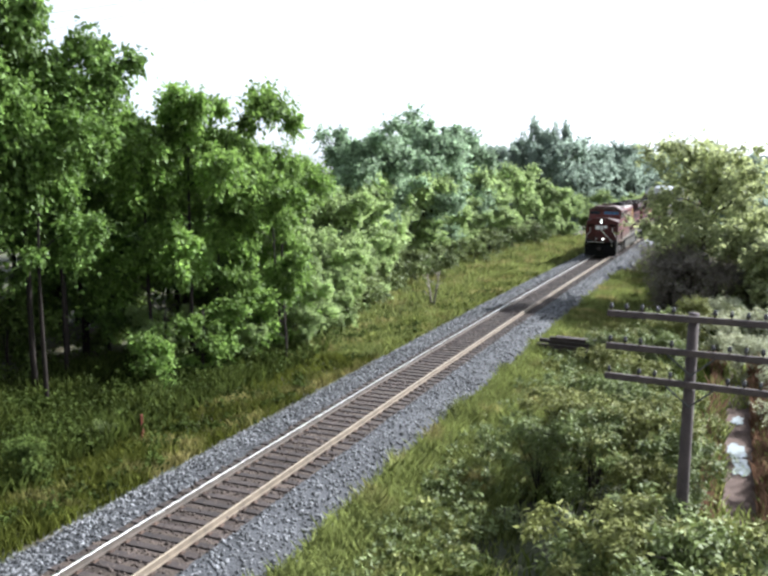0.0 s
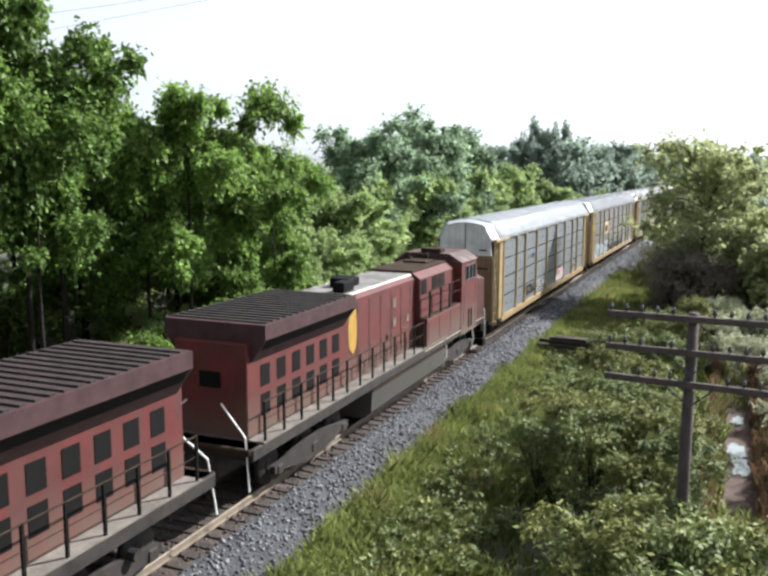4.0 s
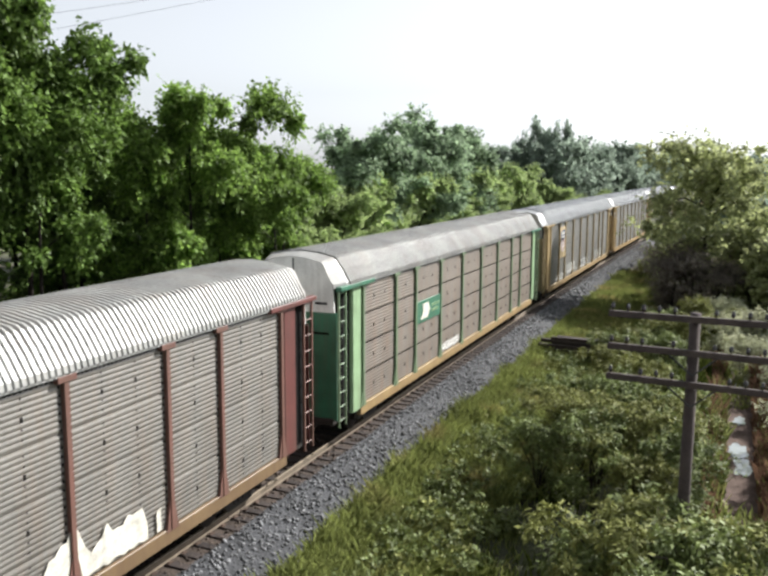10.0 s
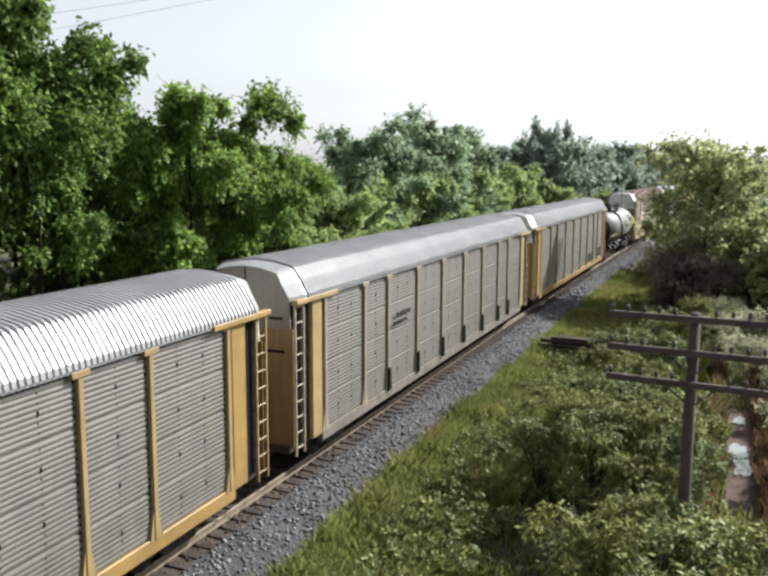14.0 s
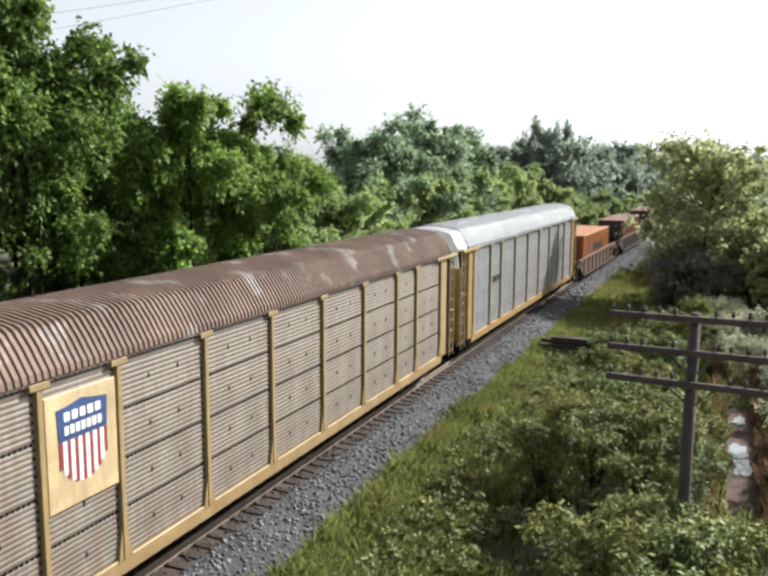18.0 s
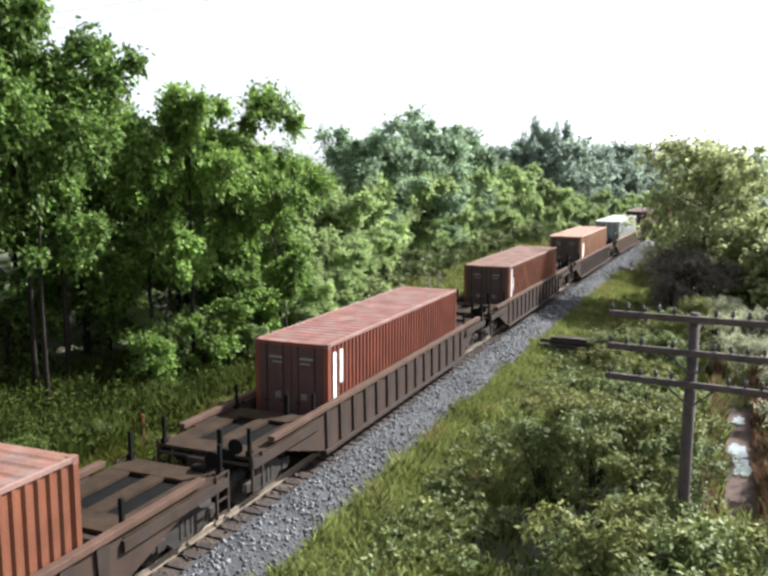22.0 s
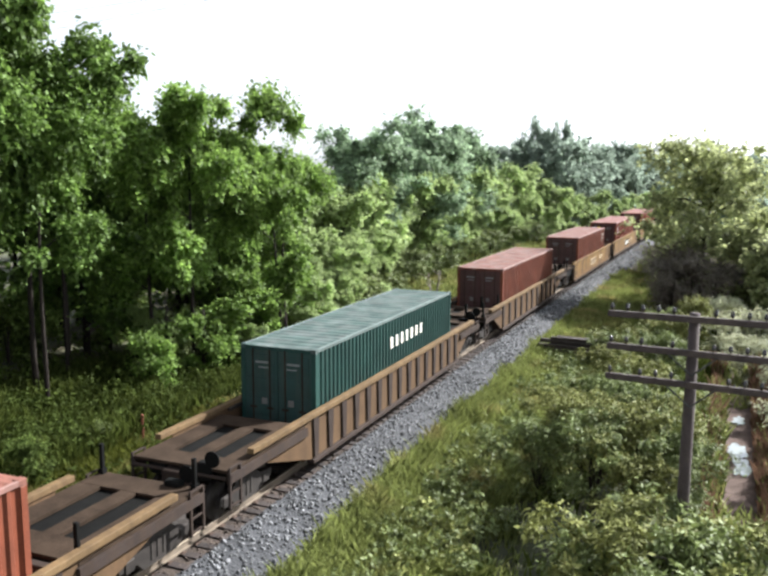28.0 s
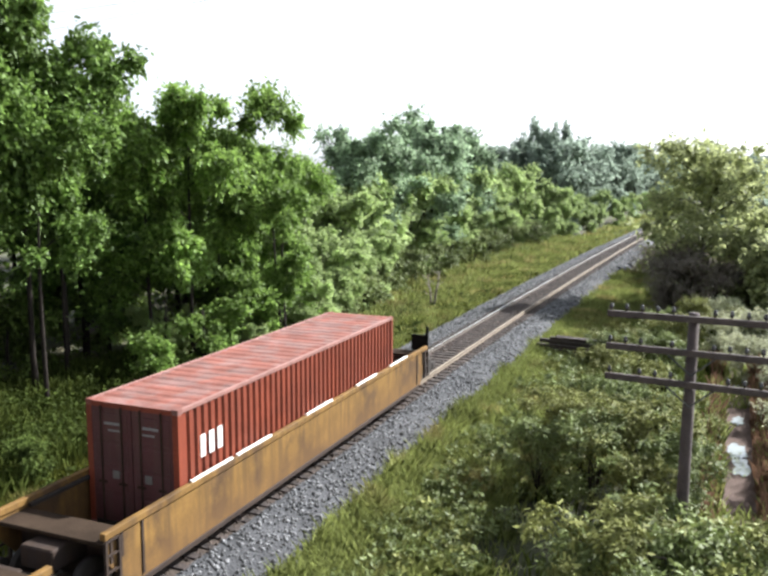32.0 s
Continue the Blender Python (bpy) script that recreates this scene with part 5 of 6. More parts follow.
for y in POSTS[1:]:
    part("foot_bracket", Shape().prism([(y - 0.11, 1.0), (y + 0.11, 1.0), (y + 0.06, 1.75), (y - 0.06, 1.75)], "x", G + 0.02, G + 0.10), M["black"], a8, "dark wedge at the foot of a post")
a9 = add_car(autorack("grey autorack with ribbed panels, ochre posts and faint graffiti", M["steel"], M["yellow_deep"], M["yellow_deep"], M["door_white"], M["roof"], M["yellow"]), 363.5)
scrawl(a9, G, 4.6, 6.7, 1.2, 1.9, [M["steel_dull"], M["black"]], 18)
scrawl(a9, G, 8.9, 10.8, 1.2, 2.1, [M["steel_dull"], M["black"]], 19)
a10 = add_car(autorack("rusty autorack with brown-stained roof, dirty panels and a shield emblem", M["steel_rust"], M["yellow"], M["yellow_end"], M["door_white"], M["roof_rust"], rows=5), 409.0)
shield(a10, -8.75, -7.05, 2.55, 4.55)
a11 = add_car(autorack("clean silver autorack with pale grey panels and ochre posts", M["steel_white"], M["yellow_deep"], M["yellow_deep"], M["door_white"], M["roof_bright"], M["yellow"], banded=True), 436.6)
bars(a11, "lettering", G + 0.036, -8.6, -7.1, 3.0, 3.3, 4, M["black"], "dark lettering as bars")


# ---- diesel locomotive ----
def locomotive(label, lit):
    """Its nose looks along -y; y = 0 is the middle, 11 m from the front."""
    t = thing("locomotive", label, "locomotive", "locomotives of the train")
    red, blk = M["red"], M["black"]

    def Y(u):
        return u - 11.0

    part("frame", Shape().box(-1.50, 1.50, Y(0.9), Y(21.4), 1.30, 1.62, 0.03).box(-0.5, 0.5, Y(0.8), Y(21.4), 0.75, 1.3, 0.03), M["dark_steel"], t, "dark main frame and walkway")
    part("walkway", Shape().box(-1.52, 1.52, Y(6.6), Y(20.9), 1.62, 1.66), M["walk_tan"], t, "dusty tan walkway deck")
    part("sill_stripe", Shape().box(1.50, 1.515, Y(1.3), Y(9.2), 1.51, 1.565).box(-1.515, -1.50, Y(1.3), Y(9.2), 1.51, 1.565), M["cream"], t, "cream sill stripe")
    plan = [(-1.5, 1.2), (-0.55, 0.76), (0.55, 0.76), (1.5, 1.2), (1.5, 2.75), (-1.5, 2.75)]
    tops = [3.33, 3.70, 3.70, 3.33, 3.52, 3.52]
    nv = [(x, Y(u), 1.30) for x, u in plan] + [(x, Y(u), z) for (x, u), z in zip(plan, tops)] + [(0.55, Y(2.75), 3.64), (-0.55, Y(2.75), 3.64)]
    part("nose", Shape().add(nv, [(0, 1, 7, 6), (1, 2, 8, 7), (2, 3, 9, 8), (3, 4, 10, 9), (5, 0, 6, 11), (5, 4, 3, 2, 1, 0), (4, 5, 11, 13, 12, 10)]), M["red_nose_shaded"], t)
    part("nose_top", Shape().add([nv[k] for k in (6, 7, 8, 9, 10, 12, 13, 11)], [(0, 1, 6, 7), (1, 2, 5, 6), (2, 3, 4, 5)]), M["roof_maroon"], t, "dusty maroon nose top")
    cab = [(Y(2.45), 1.30), (Y(2.45), 3.60), (Y(2.70), 4.40), (Y(4.75), 4.40), (Y(4.75), 1.30)]
    part("cab", Shape().loft([[(x, y, z) for y, z in cab] for x in (-1.52, 1.52)]), red, t)
    part("cab_roof", Shape().loft([[(-1.56, y, 4.40), (-0.95, y, 4.76), (0.95, y, 4.76), (1.56, y, 4.40)] for y in (Y(2.5), Y(4.8))]), M["roof_maroon"], t, "dusty maroon cab roof")
    for sx in (-1, 1):
        x0, x1 = (-0.12, 1.34) if sx > 0 else (-1.42, -0.42)
        part("windshield", Shape().prism([(x0, 3.74), (x1, 3.74), (x1 - 0.05, 4.28), (x0 + 0.03, 4.28)], "y", -0.012, 0.012), M["glass"] if sx > 0 else M["glass_dark"], t, "windscreen coloured blue for the reflected sky" if sx > 0 else "dark windscreen", at=Matrix.Translation((0, Y(2.485) - 0.02, 0)) @ Matrix.Translation((0, 0, 3.6)) @ Matrix.Rotation(radians(-17), 4, "X") @ Matrix.Translation((0, 0, -3.6)))
        for k, (u0, u1) in enumerate(((2.78, 3.22), (3.28, 3.72), (3.78, 4.22))):
            w = part("side_window", Shape().box(min(sx * 1.515, sx * 1.53), max(sx * 1.515, sx * 1.53), Y(u0), Y(u1), 3.62, 4.20), M["glass_dark"], t)
            fr = Shape()
            for a, b, c, d in ((u0 - 0.03, u1 + 0.03, 4.20, 4.23), (u0 - 0.03, u1 + 0.03, 3.59, 3.62), (u0 - 0.03, u0, 3.59, 4.23), (u1, u1 + 0.03, 3.59, 4.23)):
                fr.box(min(sx * 1.515, sx * 1.545), max(sx * 1.515, sx * 1.545), Y(a), Y(b), c, d)
            part("window_frame", fr, M["steel_dull"], w)
        # nose steps and handrails
        if sx > 0:
            part("nose_handrail", Shape().tube([(sx * 0.15, Y(0.66), 2.5), (sx * 0.3, Y(0.6), 2.3), (sx * 1.05, Y(0.62), 1.55), (sx * 1.08, Y(0.62), 1.0)], 0.028, 6), M["sill_white"], t, "white nose handrail")
        part("corner_handrail", Shape().tube([(sx * 1.05, Y(0.85), 2.78), (sx * 1.05, Y(0.84), 2.45), (sx * 1.48, Y(0.95), 1.8), (sx * 1.5, Y(0.92), 0.5)], 0.028, 6), M["sill_white"], t, "white corner handrail")
        st = Shape()
        for i, z in enumerate((0.45, 0.80, 1.15)):
            st.box(min(sx * 1.0, sx * 1.48), max(sx * 1.0, sx * 1.48), Y(0.62), Y(1.15), z, z + 0.05)
        part("steps", st, M["dark_steel"], t)
    part("anticlimber", Shape().box(-1.2, 1.2, Y(0.42), Y(1.3), 1.36, 1.44, 0.02).box(-1.45, 1.45, Y(0.7), Y(1.4), 0.9, 1.36, 0.02), M["black"], t, "black front platform")
    part("platform_edge", Shape().tube([(-1.2, Y(0.42), 1.44), (-0.9, Y(0.36), 1.44), (0.4, Y(0.36), 1.44)], 0.03, 6), M["sill_white"], t, "worn white platform edge")
    part("snow_plough", Shape().loft([[(-1.45, Y(0.6), 0.12), (0, Y(0.2), 0.12), (1.45, Y(0.6), 0.12), (1.45, Y(1.0), 0.12), (-1.45, Y(1.0), 0.12)], [(-1.48, Y(0.7), 1.15), (0, Y(0.5), 1.15), (1.48, Y(0.7), 1.15), (1.48, Y(1.05), 1.15), (-1.48, Y(1.05), 1.15)]]), blk, t)
    lampm = M["lamp"] if lit else M["lamp_off"]
    part("headlight", Shape().disc(-0.03, 0.03, 0, 0, 0.07, 14).disc(-0.03, 0.03, 0, 0.2, 0.07, 14), lampm, t, "glowing twin headlight" if lit else "unlit twin headlight", at=Matrix.Translation((0, Y(0.74), 3.30)) @ Matrix.Rotation(radians(90), 4, "Z"))
    part("headlight_box", Shape().box(-0.18, 0.18, Y(0.735), Y(0.78), 3.16, 3.64, 0.01), blk, t)
    for sx in (-1, 1):
        part("ditch_light", Shape().disc(-0.04, 0.04, 0, 0, 0.075, 14), lampm if sx > 0 else M["lamp_off"], t, at=Matrix.Translation((sx * 0.42 - 0.2 * (sx > 0), Y(0.72), 1.72)) @ Matrix.Rotation(radians(90), 4, "Z"))
        part("number_board", Shape().add([(sx * 0.72, Y(0.83), 2.92), (sx * 1.3, Y(1.1), 2.86), (sx * 1.3, Y(1.1), 3.06), (sx * 0.72, Y(0.83), 3.14)], [(0, 1, 2, 3)]), blk, t)
    nl = Shape()
    for a, b, c, d in ((-0.52, -0.08, 2.62, 2.98), (0.0, 0.14, 2.52, 2.98), (0.22, 0.56, 2.74, 2.98)):
        nl.box(a, b, Y(0.742), Y(0.756), c, d)
    part("nose_lettering", nl, M["white"], t, "white nose lettering as plain bars")
    bars(t, "cab_number", 1.522, Y(3.0), Y(4.5), 3.02, 3.26, 4, M["cream"], "cream numerals as plain bars")
    # hoods
    part("blower_hood", Shape().loft([[(x, Y(u), z) for x, z in ((-1.2, 1.64), (-1.2, 4.20), (-0.9, 4.42), (0.9, 4.42), (1.2, 4.20), (1.2, 1.64))] for u in (4.76, 9.0)]), red, t)
    part("lower_box", Shape().box(-1.50, 1.50, Y(4.76), Y(9.0), 1.64, 2.72, 0.02), red, t)
    part("box_top", Shape().box(1.2, 1.49, Y(4.8), Y(9.0), 2.722, 2.74).box(-1.49, -1.2, Y(4.8), Y(9.0), 2.722, 2.74), M["deck"], t, "grey box top walkway")
    part("hood_roof", Shape().box(-0.88, 0.88, Y(4.8), Y(9.0), 4.42, 4.50, 0.03).box(-0.5, 0.5, Y(5.4), Y(6.4), 4.5, 4.58, 0.02), M["deck"], t, "dusty grey hood roof")
    for u0, u1 in ((6.15, 6.85), (6.95, 7.65)):
        for sx in (-1, 1):
            v = part("vent", Shape().box(min(sx * 1.2, sx * 1.215), max(sx * 1.2, sx * 1.215), Y(u0), Y(u1), 3.62, 4.16), M["hole"], t)
            sl = Shape()
            for i in range(5):
                sl.box(min(sx * 1.215, sx * 1.235), max(sx * 1.215, sx * 1.235), Y(u0), Y(u1), 3.65 + i * 0.10, 3.68 + i * 0.10)
            part("slats", sl, M["deck"], v)
    part("dark_vent", Shape().box(1.2, 1.215, Y(8.3), Y(8.9), 3.6, 4.15), M["hole"], t)
    part("engine_hood", Shape().loft([[(x, Y(u), z) for x, z in ((-1.0, 1.64), (-1.0, 4.22), (-0.8, 4.36), (0.8, 4.36), (1.0, 4.22), (1.0, 1.64))] for u in (9.0, 15.0)]), red, t)
    part("engine_roof", Shape().box(-0.80, 0.80, Y(9.05), Y(14.9), 4.36, 4.42, 0.02), M["roof_pale"], t, "pale dusty hood roof")
    part("exhaust_stack", Shape().box(-0.35, 0.35, Y(12.6), Y(13.5), 4.42, 4.72, 0.04).box(-0.7, -0.3, Y(13.8), Y(14.6), 4.42, 4.75, 0.03), blk, t)
    se = Shape()
    for i in range(6):
        se.box(1.0, 1.008, Y(9.5 + i * 0.95), Y(9.52 + i * 0.95), 1.75, 4.1)
    part("door_seams", se, M["hole"], t, "engine door seams")
    bars(t, "lettering", 1.012, Y(9.25), Y(13.5), 3.46, 3.80, 8, M["cream"], "cream lettering as plain bars", fill=0.5)
    bars(t, "lettering", 1.012, Y(10.1), Y(13.4), 2.78, 3.12, 7, M["cream"], "cream lettering as plain bars", fill=0.5)
    part("emblem", Shape().prism([(Y(14.35), 2.75), (Y(14.6), 2.5), (Y(14.9), 2.75), (Y(14.95), 3.4), (Y(14.85), 3.9), (Y(14.6), 4.05), (Y(14.38), 3.9), (Y(14.30), 3.4)], "x", 1.008, 1.018), M["gold"], t, "golden shield emblem as a plain shape")
    part("radiator_hood", Shape().box(-1.05, 1.05, Y(15.0), Y(20.9), 1.64, 4.05, 0.03), red, t)
    part("radiator_flare", Shape().loft([[(-1.05, Y(u), 3.55), (-1.48, Y(u), 4.15), (-1.48, Y(u), 4.52), (1.48, Y(u), 4.52), (1.48, Y(u), 4.15), (1.05, Y(u), 3.55)] for u in (15.4, 20.7)]), M["radiator"], t, "flared dark maroon radiator housing")
    # black sheet drawn as the shadow beneath the flare
    part("radiator_shadow", Shape().add([(1.06, Y(15.5), 3.57), (1.06, Y(20.6), 3.57), (1.47, Y(20.6), 4.13), (1.47, Y(15.5), 4.13)], [(0, 1, 2, 3)]), blk, t, "black sheet standing in for shade under the radiator flare")
    gr = Shape()
    for i in range(16):
        gr.box(-1.4, 1.4, Y(15.5 + i * 0.325), Y(15.62 + i * 0.325), 4.52, 4.56)
    part("radiator_grille", gr, M["dark_steel"], t, "dark radiator top grille bars")
    for i in range(6):
        u = 15.7 + i * 0.82
        for z in (2.1, 2.85):
            part("louvre", Shape().box(1.05, 1.062, Y(u), Y(u + 0.45), z, z + 0.55), M["hole"], t)
    for sx in (-1, 1):
        hr = Shape()
        pts = [(sx * 1.46, Y(9.3), 2.65)] + [(sx * 1.46, Y(10 + i), 2.65) for i in range(11)] + [(sx * 1.46, Y(20.8), 2.65)]
        hr.tube(pts, 0.02, 5)
        hr.tube([(sx * 1.46, Y(9.3), 2.2), (sx * 1.46, Y(20.8), 2.2)], 0.012, 5)
        part("handrail", hr, M["deck"], t, "long side handrail")
        for i in range(13):
            u = 9.3 + i * 0.955
            part("handrail_post", Shape().box(sx * 1.46 - 0.025, sx * 1.46 + 0.025, Y(u) - 0.03, Y(u) + 0.03, 1.6, 2.66), blk, t)
        part("upper_handrail", Shape().tube([(sx * 1.46, Y(4.9), 3.72), (sx * 1.46, Y(8.8), 3.72)], 0.018, 5).tube([(sx * 1.46, Y(4.9), 3.3), (sx * 1.46, Y(8.8), 3.3)], 0.014, 5), M["deck"], t)
        for u in (6.2, 7.3, 8.6):
            part("upper_post", Shape().box(sx * 1.46 - 0.03, sx * 1.46 + 0.03, Y(u) - 0.05, Y(u) + 0.05, 2.72, 3.74), blk, t)
        part("rear_handrail", Shape().tube([(sx * 0.5, Y(21.2), 2.6), (sx * 1.3, Y(21.4), 1.9), (sx * 1.44, Y(21.5), 0.6)], 0.025, 6), M["white"], t)
    part("rear_platform", Shape().box(-1.45, 1.45, Y(20.9), Y(21.5), 1.45, 1.62, 0.03), M["deck"], t)
    part("rear_hood_end", Shape().box(-0.3, 0.3, Y(20.9), Y(20.93), 2.9, 3.3), blk, t)
    part("fuel_tank", Shape().loft([[(x, Y(u), z) for x, z in ((-1.2, 0.32), (-1.45, 0.55), (-1.48, 1.20), (1.48, 1.20), (1.45, 0.55), (1.2, 0.32))] for u in (6.7, 6.75, 14.1, 14.15)]), M["tank_grey"], t, "long grey fuel tank")
    part("tank_ledge", Shape().box(1.2, 1.5, Y(6.75), Y(14.1), 1.20, 1.235), M["deck"], t)
    for u in (4.1, 17.6):
        bogie(t, Y(u), 3, 1.95, 0.53, 1.12)
    coupler(t, Y(0.55), -1)
    coupler(t, Y(21.4), 1)
    part("air_hoses", Shape().tube([(0.4, Y(0.5), 1.2), (0.45, Y(0.25), 0.7), (0.3, Y(0.15), 0.5)], 0.03, 5).tube([(-0.4, Y(0.5), 1.2), (-0.45, Y(0.25), 0.7), (-0.3, Y(0.15), 0.5)], 0.03, 5), blk, t)
    part("antenna_dome", Shape().loft([[(q * math.cos(k * math.pi / 6), Y(3.6) + q * math.sin(k * math.pi / 6), z) for k in range(12)] for q, z in ((0.22, 4.76), (0.22, 4.84), (0.1, 4.9))]), M["deck"], t)
    part("cooler_box", Shape().box(-0.55, 0.35, Y(4.1), Y(4.7), 4.76, 4.94, 0.03), M["deck"], t, "dusty roof cooler box")
    part("roof_edge", Shape().box(0.80, 0.86, Y(9.05), Y(14.9), 4.34, 4.40), M["sill_white"], t, "pale strip along the roof edge")
    part("bell", Shape().loft([[(0.5 + q * math.cos(k * math.pi / 5), Y(5.6) + q * math.sin(k * math.pi / 5), z) for k in range(10)] for q, z in ((0.16, 4.5), (0.12, 4.62), (0.05, 4.7))]), M["deck"], t)
    for k in range(5):
        part("hood_door", Shape().box(1.0, 1.012, Y(9.62 + k * 0.95), Y(10.36 + k * 0.95), 1.8, 2.6, 0.004), red, t)
    part("battery_box_door", Shape().box(1.5, 1.512, Y(5.0), Y(6.2), 1.8, 2.6, 0.004).box(1.5, 1.512, Y(6.4), Y(7.6), 1.8, 2.6, 0.004).box(1.5, 1.512, Y(7.8), Y(8.8), 1.8, 2.6, 0.004), red, t)
    part("cab_door_seam", Shape().box(1.52, 1.526, Y(4.40), Y(4.43), 1.7, 3.3).box(1.52, 1.526, Y(2.7), Y(2.73), 1.4, 3.3), M["hole"], t)
    for u, z0, z1 in ((3.3, 1.5, 2.3), (3.7, 1.5, 2.3)):
        part("grab_iron", Shape().box(1.52, 1.56, Y(u), Y(u) + 0.05, z0, z1), blk, t)
    for u in (2.9, 5.4, 16.3, 18.9):
        part("brake_cylinder", Shape().tube([(1.15, Y(u), 0.78), (1.35, Y(u), 0.78)], 0.13, 8), M["dark_steel"], t)
    for u, v in ((2.4, 2.15), (6.1, 6.2)):
        part("sand_pipe", Shape().tube([(1.3, Y(u), 1.3), (1.35, Y((u + v) / 2), 0.7), (1.2, Y(v), 0.25)], 0.03, 5), M["sill_white"], t, "pale sand pipe")
    part("horn", Shape().tube([(0.3, Y(5.0), 4.72), (0.3, Y(4.55), 4.74)], [0.04, 0.09], 8).tube([(0.0, Y(5.0), 4.72), (0.0, Y(4.55), 4.74)], [0.04, 0.09], 8).box(-0.1, 0.4, Y(4.95), Y(5.05), 4.5, 4.74), M["deck"], t)
    # the other side is alike: lettering, doors, vents and boxes once more
    for ob in list(t.children):
        if ob.name.split(".")[0] in ("lettering", "emblem", "door_seams", "louvre", "radiator_shadow", "dark_vent", "hood_door", "battery_box_door", "cab_number", "tank_ledge", "cab_door_seam", "grab_iron", "roof_edge", "sand_pipe"):
            sh = Shape().add([(-v.co.x, v.co.y, v.co.z) for v in ob.data.vertices], [tuple(p.vertices) for p in ob.data.polygons])
            part(ob.name.split(".")[0], sh, ob.data.materials[0], t, ob.get("label", ""))
    return t


add_car(locomotive("dark red diesel locomotive leading the train with headlights on", True), 91.2)
loco_b = add_car(locomotive("dark red diesel locomotive coupled second and running backwards", False), 113.6)
BACKWARD = {loco_b.name}

# ---- tank car ----
tk = add_car(thing("tank_car", "dark grey tank car with yellow reflective marks and a walkway hatch", "rail car"), 386.93)
R, ZC, HL = 1.48, 2.84, 7.02
FRONT = 0.18  # the leading end reaches a little further out
ends = [(-HL - 0.42, 0.12), (-HL - 0.38, 0.55), (-HL - 0.25, 0.86), (-HL - 0.08, 0.98), (-HL, 1.0)]


def ring(y, q, n=36):
    return [(R * q * math.cos(2 * math.pi * k / n), y, ZC + R * q * math.sin(2 * math.pi * k / n)) for k in range(n)]


part("shell", Shape().loft([ring(-HL - FRONT, 1), ring(-0.9, 1.0), ring(0.9, 1.0), ring(HL, 1)]), M["tank_body"], tk, smooth=False)
for p in tk.children[-1].data.polygons:
    p.use_smooth = len(p.vertices) == 4
for sy in (-1, 1):
    part("tank_head", Shape().loft([ring(sy * (abs(y) + (FRONT if sy < 0 else 0)), q) for y, q in ends]), M["tank_end"] if sy < 0 else M["tank_body"], tk, "domed tank head, the leading one coloured dark for shade", smooth=True)
    bogie(tk, sy * (6.2 if sy > 0 else 6.6), 2, 1.78)
    HE = HL + (FRONT if sy < 0 else 0)
    coupler(tk, sy * (HE + 0.6), sy)
    part("draft_sill", Shape().box(-0.35, 0.35, min(sy * 4.8, sy * (HE + 0.7)), max(sy * 4.8, sy * (HE + 0.7)), 0.85, 1.35, 0.03).box(-1.45, 1.45, sy * HE + sy * 0.45 - 0.12, sy * HE + sy * 0.45 + 0.12, 0.95, 1.12), M["dark_steel"], tk)
    for sx in (-1, 1):
        part("end_rail", Shape().tube([(sx * 1.45, sy * (HE + 0.5), 1.1), (sx * 1.45, sy * (HE + 0.5), 1.9), (sx * 0.9, sy * (HE + 0.5), 1.9)], 0.022, 5), M["black"], tk)
        part("saddle", Shape().prism([(-1.2, 1.0), (1.2, 1.0), (1.0, 1.75), (-1.0, 1.75)], "y", sy * 5.6 + sx * 0.5 - 0.05, sy * 5.6 + sx * 0.5 + 0.05), M["black"], tk)
HATCH = Matrix.Translation((0, -0.62, 0))
for y in (-0.55, 0.15):
    part("band", Shape().loft([ring(y, 1.006), ring(y + 0.10, 1.006)], caps=False), M["black"], tk, "dark band round the shell", at=HATCH)
# plain black boxes fill the gap below the shell as its shade
part("skid_and_piping", Shape().box(-0.7, 0.7, -4.9, 4.9, 0.95, 1.42, 0.05).box(-0.9, 0.9, -0.9, 0.9, 0.7, 1.4, 0.08), M["black"], tk, "black block standing in for shade under the shell")
part("weld_ring", Shape().loft([ring(0.5, 1.004), ring(0.56, 1.004)], caps=False), M["tank_grey"], tk, at=HATCH)
part("side_ladder", Shape().tube([(1.52, -0.55, 0.9), (1.56, -0.55, 2.8), (1.2, -0.55, 3.9), (0.6, -0.55, 4.3)], 0.05, 5).tube([(1.52, 0.0, 0.9), (1.56, 0.0, 2.8), (1.2, 0.0, 3.9), (0.6, 0.0, 4.3)], 0.05, 5), M["black"], tk, "black side ladder", at=HATCH)
for i in range(7):
    part("rung", Shape().tube([(1.53, -0.55, 1.1 + i * 0.28), (1.53, 0.0, 1.1 + i * 0.28)], 0.016, 5), M["black"], tk, at=HATCH)
part("hatch_platform", Shape().box(-0.75, 0.75, -1.4, 2.2, 4.28, 4.34), M["black"], tk, "dark walkway platform", at=HATCH)
part("manway", Shape().loft([[(q * math.cos(2 * math.pi * k / 16), -0.95 + q * math.sin(2 * math.pi * k / 16), z) for k in range(16)] for q, z in ((0.5, 4.2), (0.5, 4.6), (0.54, 4.62), (0.54, 4.70), (0.36, 4.76))]), M["black"], tk, "black manway dome", smooth=True, at=HATCH)
part("valve_dome", Shape().loft([[(q * math.cos(2 * math.pi * k / 14), 0.25 + q * math.sin(2 * math.pi * k / 14), z) for k in range(14)] for q, z in ((0.36, 4.2), (0.36, 4.85), (0.26, 4.98))]), M["black"], tk, smooth=True, at=HATCH)
